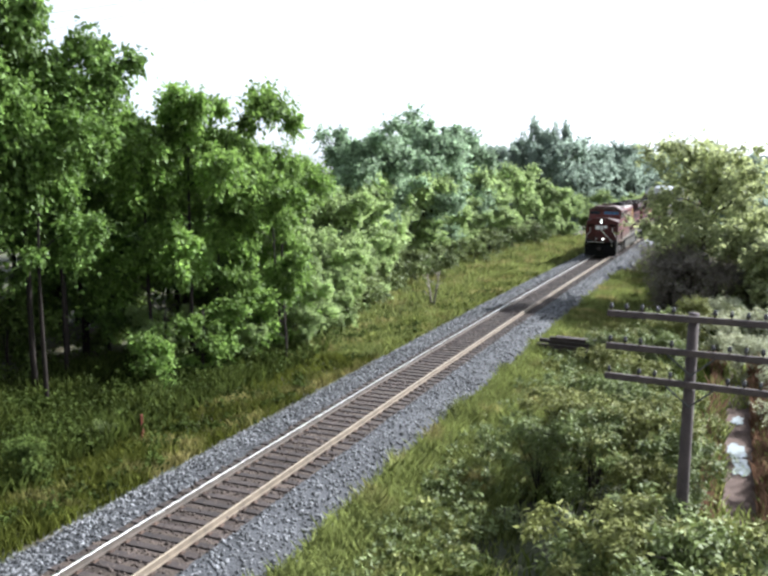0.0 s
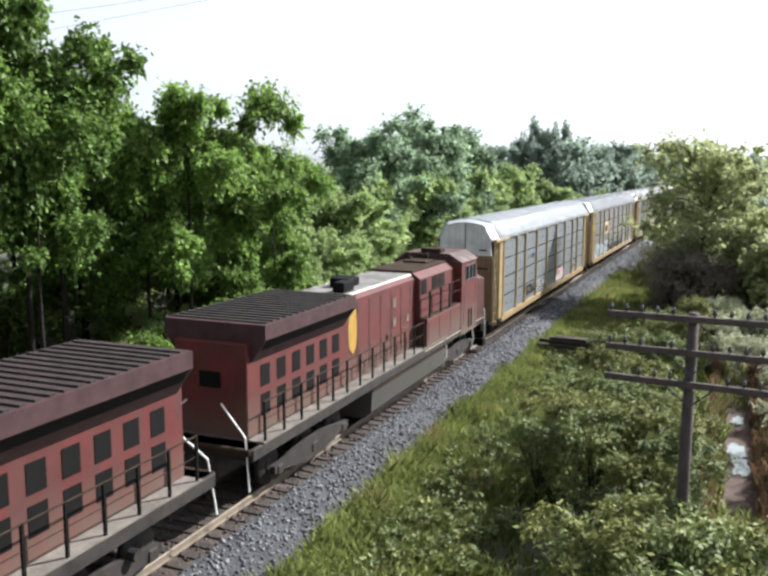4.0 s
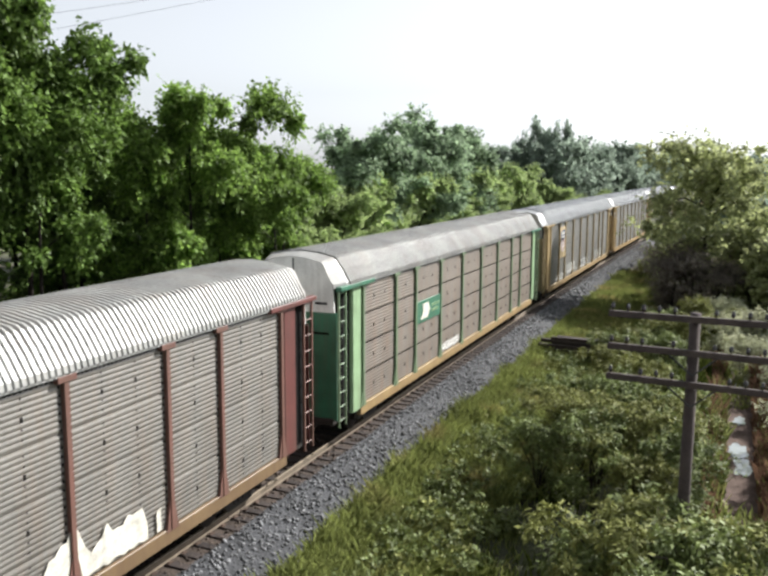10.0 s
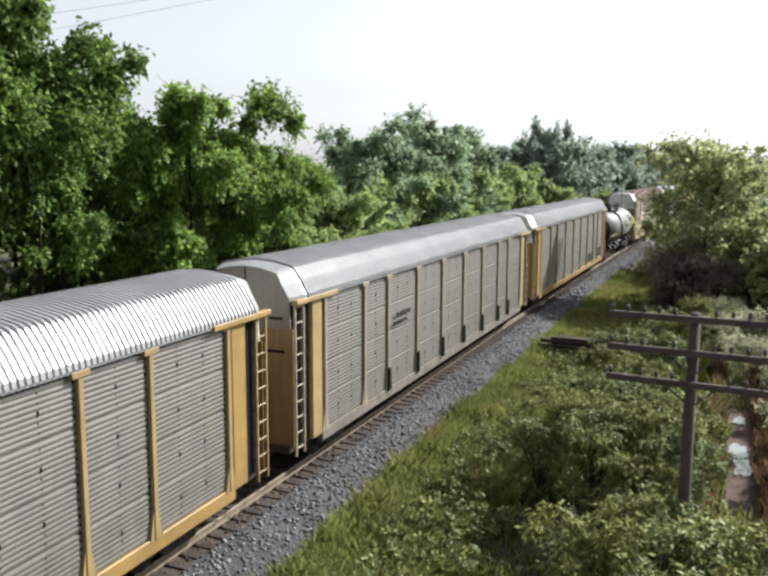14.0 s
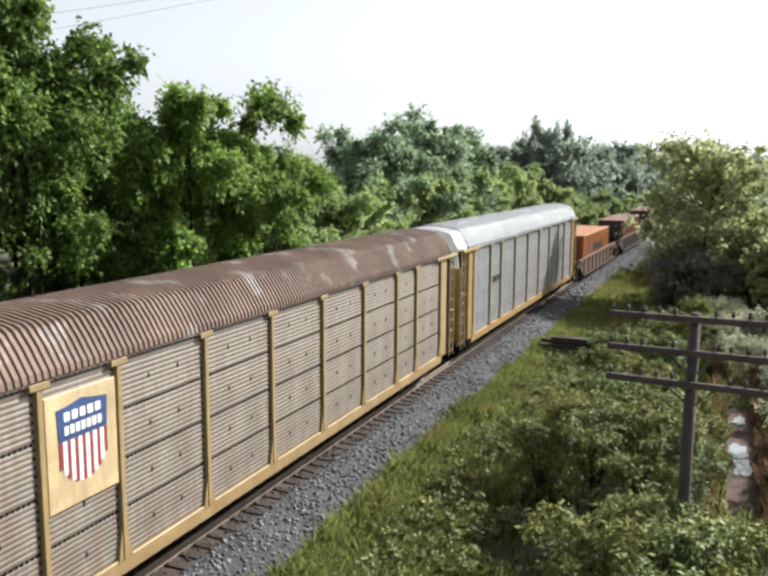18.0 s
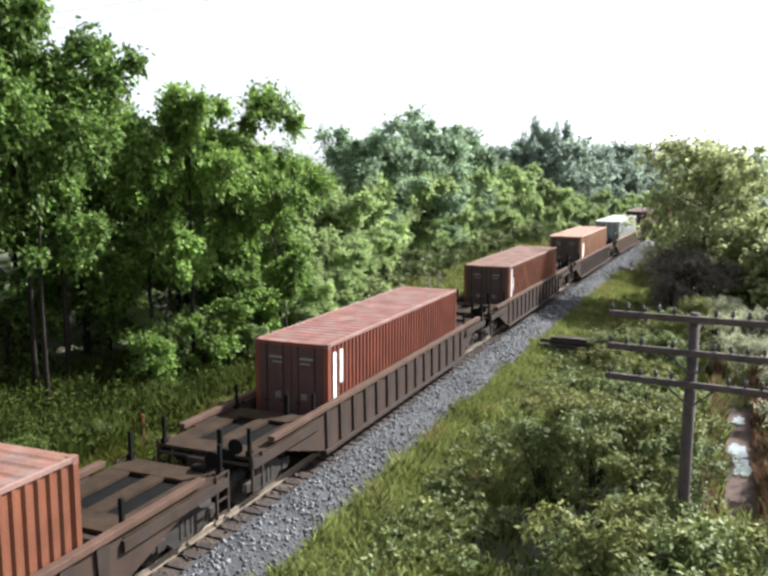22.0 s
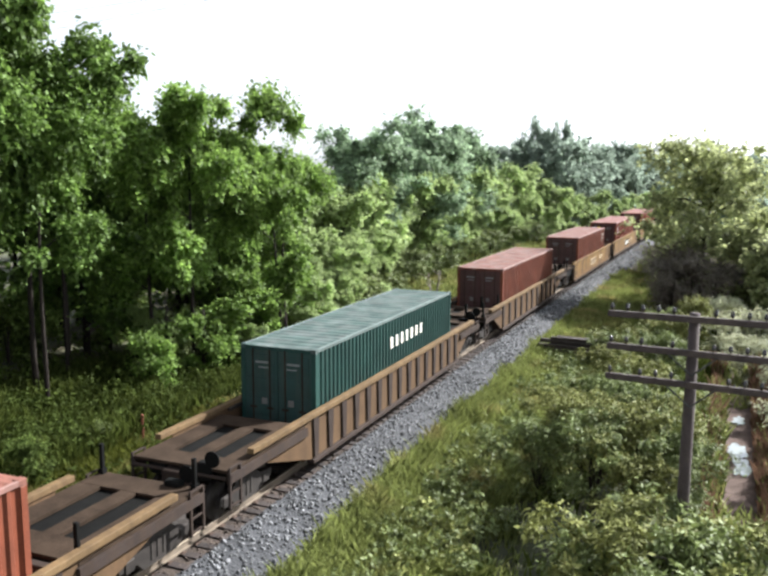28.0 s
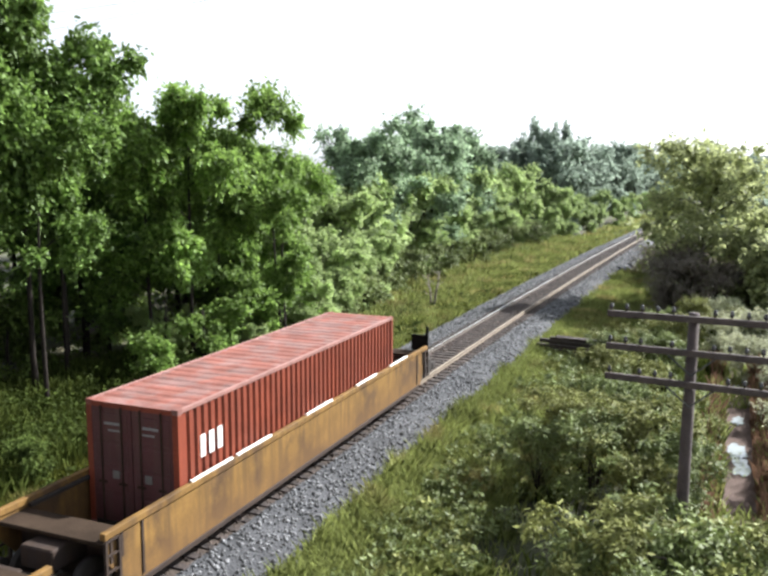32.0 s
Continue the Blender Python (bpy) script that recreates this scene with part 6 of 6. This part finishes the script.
for x in (-0.74, 0.74):
    for y in (-0.1, 0.7, 1.4, 2.15):
        part("railing_post", Shape().box(x - 0.04, x + 0.04, y - 0.045, y + 0.045, 4.2, 4.98), M["black"], tk, at=HATCH)
    part("railing", Shape().tube([(x, -0.1, 4.95), (x, 2.15, 4.95)], 0.035, 5).tube([(x, -0.1, 4.62), (x, 2.15, 4.62)], 0.03, 5), M["black"], tk, at=HATCH)
part("side_rail", Shape().tube([(1.50, -HL - FRONT - 0.3, 1.15), (1.50, HL + 0.3, 1.15)], 0.025, 5), M["deck"], tk, "low side handrail")
for i in range(7):
    part("rail_bracket", Shape().tube([(1.5, -6.3 + i * 2.1, 1.15), (1.15, -6.3 + i * 2.1, 1.5)], 0.02, 5), M["white"], tk)
for y in (-6.7, -3.9, -1.1, 1.4, 4.2):
    sh = Shape()
    sh.loft([[((R + 0.006) * math.cos(a), y + d, ZC + (R + 0.006) * math.sin(a)) for d in (0, 0.13)] for a in (-0.75, -0.6, -0.45, -0.30)], closed=False)
    part("reflector", sh, M["stripe"], tk, "yellow reflective strip")
sh = Shape()
sh.loft([[((R + 0.006) * math.cos(a), y, ZC + (R + 0.006) * math.sin(a)) for y in (-3.4, -2.5)] for a in (-0.55, -0.42, -0.30)], closed=False)
part("placard", sh, M["stripe"], tk, "yellow placard")
sh = Shape()
for i in range(9):
    y0 = -6.2 + i * 0.24
    sh.loft([[((R + 0.006) * math.cos(a), y, ZC + (R + 0.006) * math.sin(a)) for y in (y0, y0 + 0.15)] for a in (-0.42, -0.30)], closed=False)
part("lettering", sh, M["white"], tk, "white lettering as plain bars")

sh = Shape()
sh.loft([[((R + 0.006) * math.cos(a), y, ZC + (R + 0.006) * math.sin(a)) for y in (-6.7, -5.2)] for a in (1.30, 1.36)], closed=False)
part("top_lettering", sh, M["white"], tk, "white lettering as one plain bar")

# ---- containers and well cars ----
CL, CW = 12.19, 2.438


def container(label, color, ch=2.90, doors=None, marks=(), rough=0.6, streak=0.45):
    """A 40-foot container on its base at z = 0; its doors look along -y."""
    body = paint("container_" + str(len(bpy.data.materials)), color, streak, rough, scale=0.9, vary=0.22, spec=0.3, grime=tuple(0.55 * q + 0.012 for q in color))
    roofm = paint("container_top_" + str(len(bpy.data.materials)), tuple(min(1, c * 0.95 + 0.028) for c in color), 0.1, 0.85, scale=1.4, vary=0.3, second=tuple(0.65 * c + 0.075 for c in color), second_scale=1.6, second_amount=0.62)
    # top rails paler than the body, a lit highlight put into colour
    edge = paint("container_edge_" + str(len(bpy.data.materials)), tuple(min(1, c * 0.85 + 0.07) for c in color), 0.1, 0.7)
    t = thing("container", label, "container", "containers on the well cars")
    w, h = CW / 2, CL / 2
    prof = []
    y = -h + 0.16
    while y < h - 0.30:
        prof += [(0, y), (0.0, y + 0.08), (-0.046, y + 0.125), (-0.046, y + 0.215)]
        y += 0.27
    prof.append((0, h - 0.16))
    for sx in (-1, 1):
        part("side_wall", Shape().loft([[(sx * (w - 0.012 + d), yy, z) for d, yy in prof] for z in (0.15, ch - 0.10)], closed=False), body, t)
        part("top_rail", Shape().box(min(sx * (w - 0.07), sx * w), max(sx * (w - 0.07), sx * w), -h, h, ch - 0.11, ch - 0.005, 0.01), edge, t)
        part("bottom_rail", Shape().box(min(sx * (w - 0.07), sx * w), max(sx * (w - 0.07), sx * w), -h, h, 0.0, 0.16, 0.01), body, t)
        for sy in (-1, 1):
            part("corner_post", Shape().box(min(sx * (w - 0.15), sx * w), max(sx * (w - 0.15), sx * w), min(sy * (h - 0.15), sy * h), max(sy * (h - 0.15), sy * h), 0.12, ch - 0.12, 0.01), edge if min(color) > 0.4 else body, t)
            for z in (0.0, ch - 0.118):
                part("corner_casting", Shape().box(min(sx * (w - 0.16), sx * (w + 0.003)), max(sx * (w - 0.16), sx * (w + 0.003)), min(sy * (h - 0.178), sy * (h + 0.003)), max(sy * (h - 0.178), sy * (h + 0.003)), z, z + 0.118, 0.012), roofm, t)
    rp = []
    y = -h + 0.25
    while y < h - 0.35:
        rp += [(y, 0), (y + 0.08, 0), (y + 0.15, -0.022), (y + 0.24, -0.022), (y + 0.31, 0)]
        y += 0.42
    part("roof", Shape().loft([[(x, -h, ch - 0.02), *[(x, yy, ch - 0.015 + d) for yy, d in rp], (x, h, ch - 0.02)] for x in (-w + 0.06, w - 0.06)], closed=False), roofm, t)
    part("base", Shape().box(-w + 0.05, w - 0.05, -h + 0.02, h - 0.02, 0.05, 0.15), M["dark_steel"], t)
    part("front_wall", Shape().box(-w + 0.1, w - 0.1, h - 0.05, h - 0.02, 0.12, ch - 0.1), body, t)
    for sx in (-1, 1):
        d = part("door", Shape().box(min(sx * 0.012, sx * (w - 0.14)), max(sx * 0.012, sx * (w - 0.14)), -h + 0.01, -h + 0.06, 0.16, ch - 0.13, 0.012), doors or body, t)
        for z0, z1 in ((0.30, 0.78), (0.88, 1.36), (1.46, 1.94), (2.04, ch - 0.26)):
            part("door_panel", Shape().box(min(sx * 0.10, sx * (w - 0.22)), max(sx * 0.10, sx * (w - 0.22)), -h - 0.008, -h + 0.02, z0, z1, 0.012), doors or body, d)
        for x in (0.25, 0.80):
            part("lock_rod", Shape().tube([(sx * x, -h - 0.025, 0.12), (sx * x, -h - 0.025, ch - 0.1)], 0.02, 5).box(sx * x - 0.10, sx * x + 0.10, -h - 0.04, -h - 0.01, 1.05, 1.10), M["deck"], d)
        part("lock_box", Shape().box(min(sx * 0.34, sx * 0.52), max(sx * 0.34, sx * 0.52), -h - 0.03, -h - 0.006, 1.18, 1.36), M["steel_dull"], d)
        part("door_mark", Shape().box(min(sx * 0.3, sx * 0.72), max(sx * 0.3, sx * 0.72), -h - 0.012, -h - 0.006, ch - 0.52, ch - 0.46).box(min(sx * 0.3, sx * 0.62), max(sx * 0.3, sx * 0.62), -h - 0.012, -h - 0.006, ch - 0.66, ch - 0.62), M["steel_white"], d, "small pale markings as bars")
    part("header", Shape().box(-w + 0.1, w - 0.1, -h + 0.005, -h + 0.1, ch - 0.14, ch - 0.02), body, t)
    for name, mat, boxes, note in marks:
        for y0, y1, z0, z1 in boxes:
            part(name, Shape().box(w - 0.011, w + 0.004, y0, y1, z0, z1), mat, t, note)
    return t


def letters(y0, y1, z0, z1, n, fill=0.62):
    w = (y1 - y0) / n
    return [(y0 + i * w, y0 + i * w + w * fill, z0, z1) for i in range(n)]


def well_car(label, side, frame_m, front, rear, smooth_side=False, ribs=15, stubs=True, marks=(), top_white=False, last=False, first=False):
    """A well car about its middle; the container's base rests at z = 0.36."""
    t = thing("well_car", label, "rail car", "well cars of the train")
    in_h = 8.15 if smooth_side else 6.75
    top_f, top_r = (8.95, 8.95) if smooth_side else (front - 1.5, rear - 1.5)
    X = 1.42
    for sx in (-1, 1):
        def bx(sh, a, b, *r):
            return sh.box(min(sx * a, sx * b), max(sx * a, sx * b), *r)
        if smooth_side:
            outline = [(-8.9, 1.05), (-8.2, 0.26), (8.2, 0.26), (8.9, 1.05), (8.9, 1.50), (-8.9, 1.50)]
        else:
            outline = [(-front + 2.2, 1.02), (-in_h + 0.1, 0.30), (in_h - 0.1, 0.30), (rear - 2.2, 1.02), (rear - 2.0, 1.50), (-front + 2.0, 1.50)]
        part("side_sheet", Shape().prism(outline, "x", min(sx * (X - 0.11), sx * (X - 0.08)), max(sx * (X - 0.11), sx * (X - 0.08))), side, t)
        part("top_chord", bx(Shape(), X - 0.16, X + (0.03 if not smooth_side else -0.03), -top_f, top_r, 1.48, 1.62, 0.012), M["chord_tan"] if side in (M["well_tan"], M["well_orange"]) else M["chord_rust"] if side is M["well_brown"] else side, t, "top chord of the side")
        part("bottom_chord", bx(Shape(), X - 0.22, X + (0.02 if not smooth_side else -0.05), -in_h + 0.1, in_h - 0.1, 0.18, 0.30, 0.012), frame_m if smooth_side else M["well_dark"], t, "bottom chord of the side")
        if not smooth_side:
            for i in range(ribs):
                y = -in_h + 0.35 + i * (2 * in_h - 0.7) / (ribs - 1)
                key = ("rib", sx)
                if key not in shared:
                    shared[key] = Shape().prism([(-0.11, 0.34), (0.11, 0.34), (0.17, 1.48), (-0.17, 1.48)], "x", min(sx * (X - 0.08), sx * (X - 0.02)), max(sx * (X - 0.08), sx * (X - 0.02))).mesh("rib", M["well_dark"])
                part("rib", shared[key], None, t, at=Matrix.Translation((0, y, 0)))
        else:
            for y in (-8.75, -8.45, -in_h + 0.3, in_h - 0.3, 8.45, 8.75):
                part("rib", bx(Shape(), X - 0.08, X - 0.055, y - 0.03, y + 0.03, 0.98 if abs(y) > 8.3 else 0.36, 1.48), frame_m, t)
        part("guide_ledge", bx(Shape(), X - 0.24, X - 0.16, -in_h, in_h, 1.42, 1.50), M["dark_steel"], t)
    fl = Shape()
    for y in (-in_h + 0.6, -5.7, -2.2, 2.2, 5.7, in_h - 0.6):
        fl.box(-1.24, 1.24, y - 0.25, y + 0.25, 0.22, 0.36)
    part("floor_beams", fl, M["well_dark"], t, "dark floor cross beams")
    for sy in (-1, 1):
        h = front if sy < 0 else rear

        def by(sh, x0, x1, a, b, *r):
            return sh.box(x0, x1, min(sy * a, sy * b), max(sy * a, sy * b), *r)
        e = by(Shape(), -1.30, 1.30, in_h, in_h + 0.2, 0.30, 1.30, 0.02)
        by(e, -0.40, 0.40, in_h + 0.15, h - 0.35, 0.80, 1.24, 0.03)
        part("end_beam", e, M["well_dark"], t, "end beam of the well")
        if smooth_side:
            pl = by(Shape(), -1.30, 1.30, in_h + 0.0, in_h + 0.75, 1.32, 1.40, 0.01)
        else:
            e0, e1 = in_h + 0.25, h - 0.55
            pl = by(Shape(), -1.36, 1.36, e0, e0 + 0.75, 1.30, 1.38, 0.01)
            part("end_platform", by(Shape(), -1.36, 1.36, e1 - 0.75, e1, 1.30, 1.38, 0.01), M["deck"], t, "grey grated end platform")
            for x0, x1 in ((-1.36, -0.75), (-0.2, 0.2), (0.75, 1.36)):
                part("walkway_grating", by(Shape(), x0, x1, e0 + 0.75, e1 - 0.75, 1.30, 1.375), M["deck"], t)
        if not smooth_side:
            part("end_frame", by(Shape(), -1.22, 1.22, in_h + 0.25, h - 0.9, 0.92, 1.28, 0.03), M["black"], t, "dark end framing")
        part("end_platform", pl, M["deck"], t, "grey grated end platform")
        for sx in (-1, 1):
            if not smooth_side:
                part("end_sill", Shape().prism([(sx * 1.30, sy * (in_h + 0.2)), (sx * 1.43, sy * (in_h + 0.2)), (sx * 1.42, sy * (h - 0.55)), (sx * 1.30, sy * (h - 0.55))], "z", 1.08, 1.30), M["well_dark"], t)
            ya, yb = (h - 0.55, h - 1.0) if not smooth_side else (in_h + 0.78, in_h + 0.42)
            lad = Shape()
            for y in (ya, yb):
                by(lad, sx * 1.38 - 0.03, sx * 1.38 + 0.03, y - 0.03, y + 0.03, 0.45, 1.45)
            for z in (0.5, 0.82, 1.14, 1.42):
                by(lad, sx * 1.38 - 0.02, sx * 1.38 + 0.02, ya, yb, z, z + 0.04)
            part("end_ladder", lad, M["well_dark"], t)
            if stubs:
                for y in (in_h + 0.35, h - 0.65):
                    part("stanchion", by(by(Shape(), sx * 1.25 - 0.045, sx * 1.25 + 0.045, y - 0.045, y + 0.045, 1.36, 2.08, 0.01), sx * 1.25 - 0.07, sx * 1.25 + 0.07, y - 0.07, y + 0.07, 1.36, 1.50), M["black"], t, "black upright stanchion")
                    if sx > 0 and sy < 0:
                        part("guide_horn", by(Shape(), 0.35, 0.47, y - 0.05, y + 0.05, 1.36, 1.95, 0.01), M["black"], t)
        if not smooth_side:
            part("brake_gear", by(Shape(), 0.5, 0.9, h - 0.75, h - 0.5, 1.05, 1.5, 0.03), M["black"], t)
            part("brake_wheel", Shape().loft([[(0.95 + q * math.cos(k * math.pi / 8), sy * (h - 0.5) + d, 1.62 + q * math.sin(k * math.pi / 8)) for k in range(16)] for q, d in ((0.2, -0.015), (0.2, 0.015))]), M["black"], t, "black brake wheel")
            part("air_hose", Shape().tube([(0.5, sy * (h - 0.6), 1.1), (0.55, sy * (h - 0.3), 0.7), (0.3, sy * (h - 0.05), 0.55)], 0.035, 5), M["black"], t)
            part("cross_pipe", Shape().tube([(-1.3, sy * (h - 0.5), 1.2), (1.3, sy * (h - 0.5), 1.2)], 0.045, 6), M["well_dark"], t)
            part("air_tank", by(Shape(), -0.9, -0.4, h - 0.8, h - 0.55, 1.0, 1.34, 0.05), M["black"], t)
            bogie(t, sy * (h - 1.75), 2, 1.78, 0.48)
            coupler(t, sy * (h - 0.6), sy)
        elif sy < 0 or last:
            bogie(t, sy * h, 2, 1.78, 0.48)
    if first:
        for y0, y1 in ((-9.75, -9.0), (-10.95, -10.3)):
            part("front_platform", Shape().box(-1.36, 1.36, y0, y1, 1.30, 1.38, 0.01), M["deck"], t, "brown grated end platform")
        for x0, x1 in ((-1.36, -0.8), (-0.25, 0.25), (0.8, 1.36)):
            part("walkway_grating", Shape().box(x0, x1, -10.3, -9.75, 1.30, 1.375), M["deck"], t)
        part("front_framing", Shape().box(-1.25, 1.25, -10.9, -9.0, 0.78, 1.28, 0.03), M["black"], t, "dark end framing")
        for x in (-1.25, -0.45, 0.4, 1.25):
            part("stanchion", Shape().box(x - 0.045, x + 0.045, -10.8, -10.71, 1.36, 2.0, 0.01), M["black"], t, "black upright stanchion")
    if last:
        part("end_rail", Shape().tube([(-1.2, 9.0, 1.4), (-1.2, 9.05, 2.2), (-0.4, 9.05, 2.2), (-0.4, 9.0, 1.4)], 0.025, 5), M["black"], t, "black end rail")
        part("marker_box", Shape().box(0.7, 1.3, 8.95, 9.1, 1.4, 2.0, 0.02), M["black"], t)
        part("end_post", Shape().box(1.30, 1.38, 8.92, 9.02, 1.0, 2.35, 0.01), M["black"], t)
    for name, mat, boxes, note in marks:
        for y0, y1, z0, z1 in boxes:
            part(name, Shape().box(X - 0.082, X - 0.068, y0, y1, z0, z1), mat, t, note)
        if name == "side_plate":
            y0, y1, z0, z1 = boxes[0]
            for k in range(3):
                a = y0 + 0.2 + k * (y1 - y0 - 0.2) / 3
                part("plate_bar", Shape().prism([(a, z0 + 0.09), (a + 0.42, z0 + 0.09), (a + 0.55, z1 - 0.09), (a + 0.13, z1 - 0.09)], "x", X - 0.068, X - 0.062), M["white"] if mat is M["black"] else M["well_dark"], t, "plain slanted bar on the name plate")
    if top_white:
        tw = Shape()
        for y in (-6.2, -4.4, -0.9, 2.4, 5.2):
            tw.box(X - 0.13, X - 0.05, y, y + 1.6, 1.62, 1.665, 0.01)
        part("chafe_plates", tw, M["white"], t, "white plates along the top chord")
    return t


LOADS = (
    (454.6, "orange container with dark lettering and a blue emblem", (0.47, 0.225, 0.07), M["well_tan"], M["well_orange"], 0, (0.46, 0.14, 0.08), (("emblem", M["blue"], [(-3.1, -2.75, 1.2, 2.1), (-2.65, -2.4, 1.2, 1.75)], "blue emblem as a plain patch"), ("lettering", M["well_dark"], letters(-1.9, 3.0, 1.35, 1.95, 9), "dark lettering as plain bars"))),
    (475.8, "rust-orange container with a dirty ribbed side", (0.20, 0.09, 0.052), M["well_brown"], M["well_dark"], 0, (0.09, 0.07, 0.065), ()),
    (498.0, "faded red container with a white stripe of markings", (0.199, 0.067, 0.040), M["well_brown"], M["well_dark"], 0, (0.13, 0.055, 0.05), (("marking", M["white"], [(-5.75, -5.55, 0.9, 2.6)], "white upright lettering as a bar"), ("patch", M["sill_white"], [(-5.3, -5.1, 1.6, 2.6)], "pale patch"))),
    (519.1, "brown-red container with white markings", (0.190, 0.081, 0.043), M["well_brown"], M["well_dark"], 0, (0.11, 0.065, 0.055), (("marking", M["white"], [(-5.6, -5.42, 1.2, 2.7), (-5.2, -5.1, 1.5, 2.2)], "white upright lettering as bars"),)),
    (540.4, "peach-coloured container with dark doors and a white mark", (0.45, 0.30, 0.21), M["well_brown"], M["well_dark"], 0, (0.13, 0.085, 0.07), (("marking", M["white"], [(-5.45, -4.95, 0.75, 2.35)], "white patch"),)),
    (560.5, "white container with grey doors", (0.580, 0.590, 0.570), M["well_tan"], M["well_dark"], 0, (0.44, 0.48, 0.48), (("lettering", M["steel"], letters(-4.6, -3.6, 1.7, 2.2, 4), "grey lettering as plain bars"),)),
    (582.0, "dark maroon container on a brown well car", (0.119, 0.044, 0.031), M["well_brown"], M["well_dark"], 0, (0.10, 0.04, 0.038), ()),
    (604.7, "brick-red container on a tan well car", (0.214, 0.076, 0.042), M["well_tan"], M["well_dark"], 0, (0.15, 0.055, 0.045), ()),
    (627.3, "dark green container with white lettering", (0.021, 0.078, 0.064), M["well_tan"], M["well_orange"], 0, (0.025, 0.085, 0.075), (("lettering", M["sill_white"], letters(-0.5, 2.9, 1.82, 2.2, 7, 0.45), "white lettering as plain bars"),)),
    (648.0, "brown-red container with ribbed sides", (0.180, 0.067, 0.040), M["well_tan"], M["well_orange"], 0, (0.12, 0.045, 0.042), ()),
    (669.4, "rust-red container on a plain yellow well car", (0.190, 0.068, 0.040), M["well_yellow"], M["well_dark"], 1, (0.12, 0.05, 0.045), (("marking", M["sill_white"], [(4.75, 4.88, 1.75, 2.5), (5.0, 5.25, 2.3, 2.45)], "small white markings as bars"),)),
    (688.5, "red container with a small white mark", (0.218, 0.067, 0.040), M["well_yellow"], M["well_dark"], 1, (0.14, 0.05, 0.05), (("lettering", M["white"], [(-5.3, -5.2, 1.85, 2.35), (-5.05, -4.95, 1.85, 2.35)], "white lettering as plain bars"),)),
    (707.7, "red container with white lettering at the train's end", (0.223, 0.059, 0.030), M["well_yellow"], M["well_dark"], 1, (0.14, 0.04, 0.04), (("lettering", M["white"], letters(-5.3, -4.3, 1.62, 2.12, 3, 0.55), "white lettering as plain bars"),)),
)
mids = [f + CL / 2 for f, *_ in LOADS]
for i, (f, label, color, side, frame_m, kind, dcol, marks) in enumerate(LOADS):
    c = mids[i]
    before = mids[i - 1] if i else 439.6
    after = mids[i + 1] if i + 1 < len(mids) else c + 19.2
    front = min(max((c - before) / 2, 9.35), 11.6) if i else 10.2
    rear = min(max((after - c) / 2, 9.35), 11.6)
    # factor 0.48 puts the shade on the door end into its paint
    dm = paint("container_doors_" + str(i), tuple(c * 0.48 for c in dcol), 0.3, 0.7) if dcol else None
    box = add_car(container(label, tuple(q * k for q, k in zip(color, (0.78, 0.61, 0.54))) if color[0] > 1.5 * color[1] else tuple(0.6 * q for q in color) if max(color) < 0.5 else tuple(0.8 * q for q in color), doors=dm, marks=marks), c)
    box["lift"] = 0.362
    if i == 11:
        for x0, z0, m in ((-0.98, 2.2, M["pale_blue"]), (-0.52, 2.2, M["stripe"]), (-1.0, 1.5, M["stripe"])):
            part("placard", Shape().box(x0, x0 + 0.3, -CL / 2 - 0.014, -CL / 2 - 0.006, z0, z0 + 0.3), m, box, "small placard on the door as a plain patch")
    names = ("spine-sided tan", "dark brown", "dark brown", "dark brown", "dark brown", "weathered tan", "weathered brown", "weathered tan", "orange-tan", "orange-tan", "smooth yellow", "smooth yellow", "smooth yellow")
    wm = ()
    if kind:
        wm = () if i == 12 else (("side_plate", M["black"] if i == 11 else M["faint"], [(-1.5 + (i - 10) * 0.6, 1.0 + (i - 10) * 0.6, 0.66, 1.22)], "dark name plate" if i == 11 else "pale worn name plate"), ("side_note", M["faint"], letters(2.6, 4.4, 0.8, 1.15, 4), "small pale lettering as plain bars"))
    add_car(well_car(names[i] + " well car carrying a container", side, frame_m, 9.6 if kind else front, 9.6 if kind else rear, bool(kind), 8 if i == 0 else (11 if i in (5, 9) else 15), not kind and i not in (0, 8), wm, i == 12, i == 12, i == 10), c + (0.35 if kind else 0))


def motions():
    """The train runs towards and past the viewer at an even speed, along the bend."""
    for ob, u in CARS:
        rows = []
        half = 6.0
        for k in range(17):
            t = 2.0 * k
            s = u - SPEED * t
            a, b = beside(s - half, 0), beside(s + half, 0)
            c = (a + b) / 2
            turn = -math.atan2(b.x - a.x, b.y - a.y) + (math.pi if ob.name in BACKWARD else 0)
            rows.append((t, Matrix.Translation((c.x, c.y, ob.get("lift", 0.0))) @ Matrix.Rotation(turn, 4, "Z")))
        walk(ob, rows)


motions()
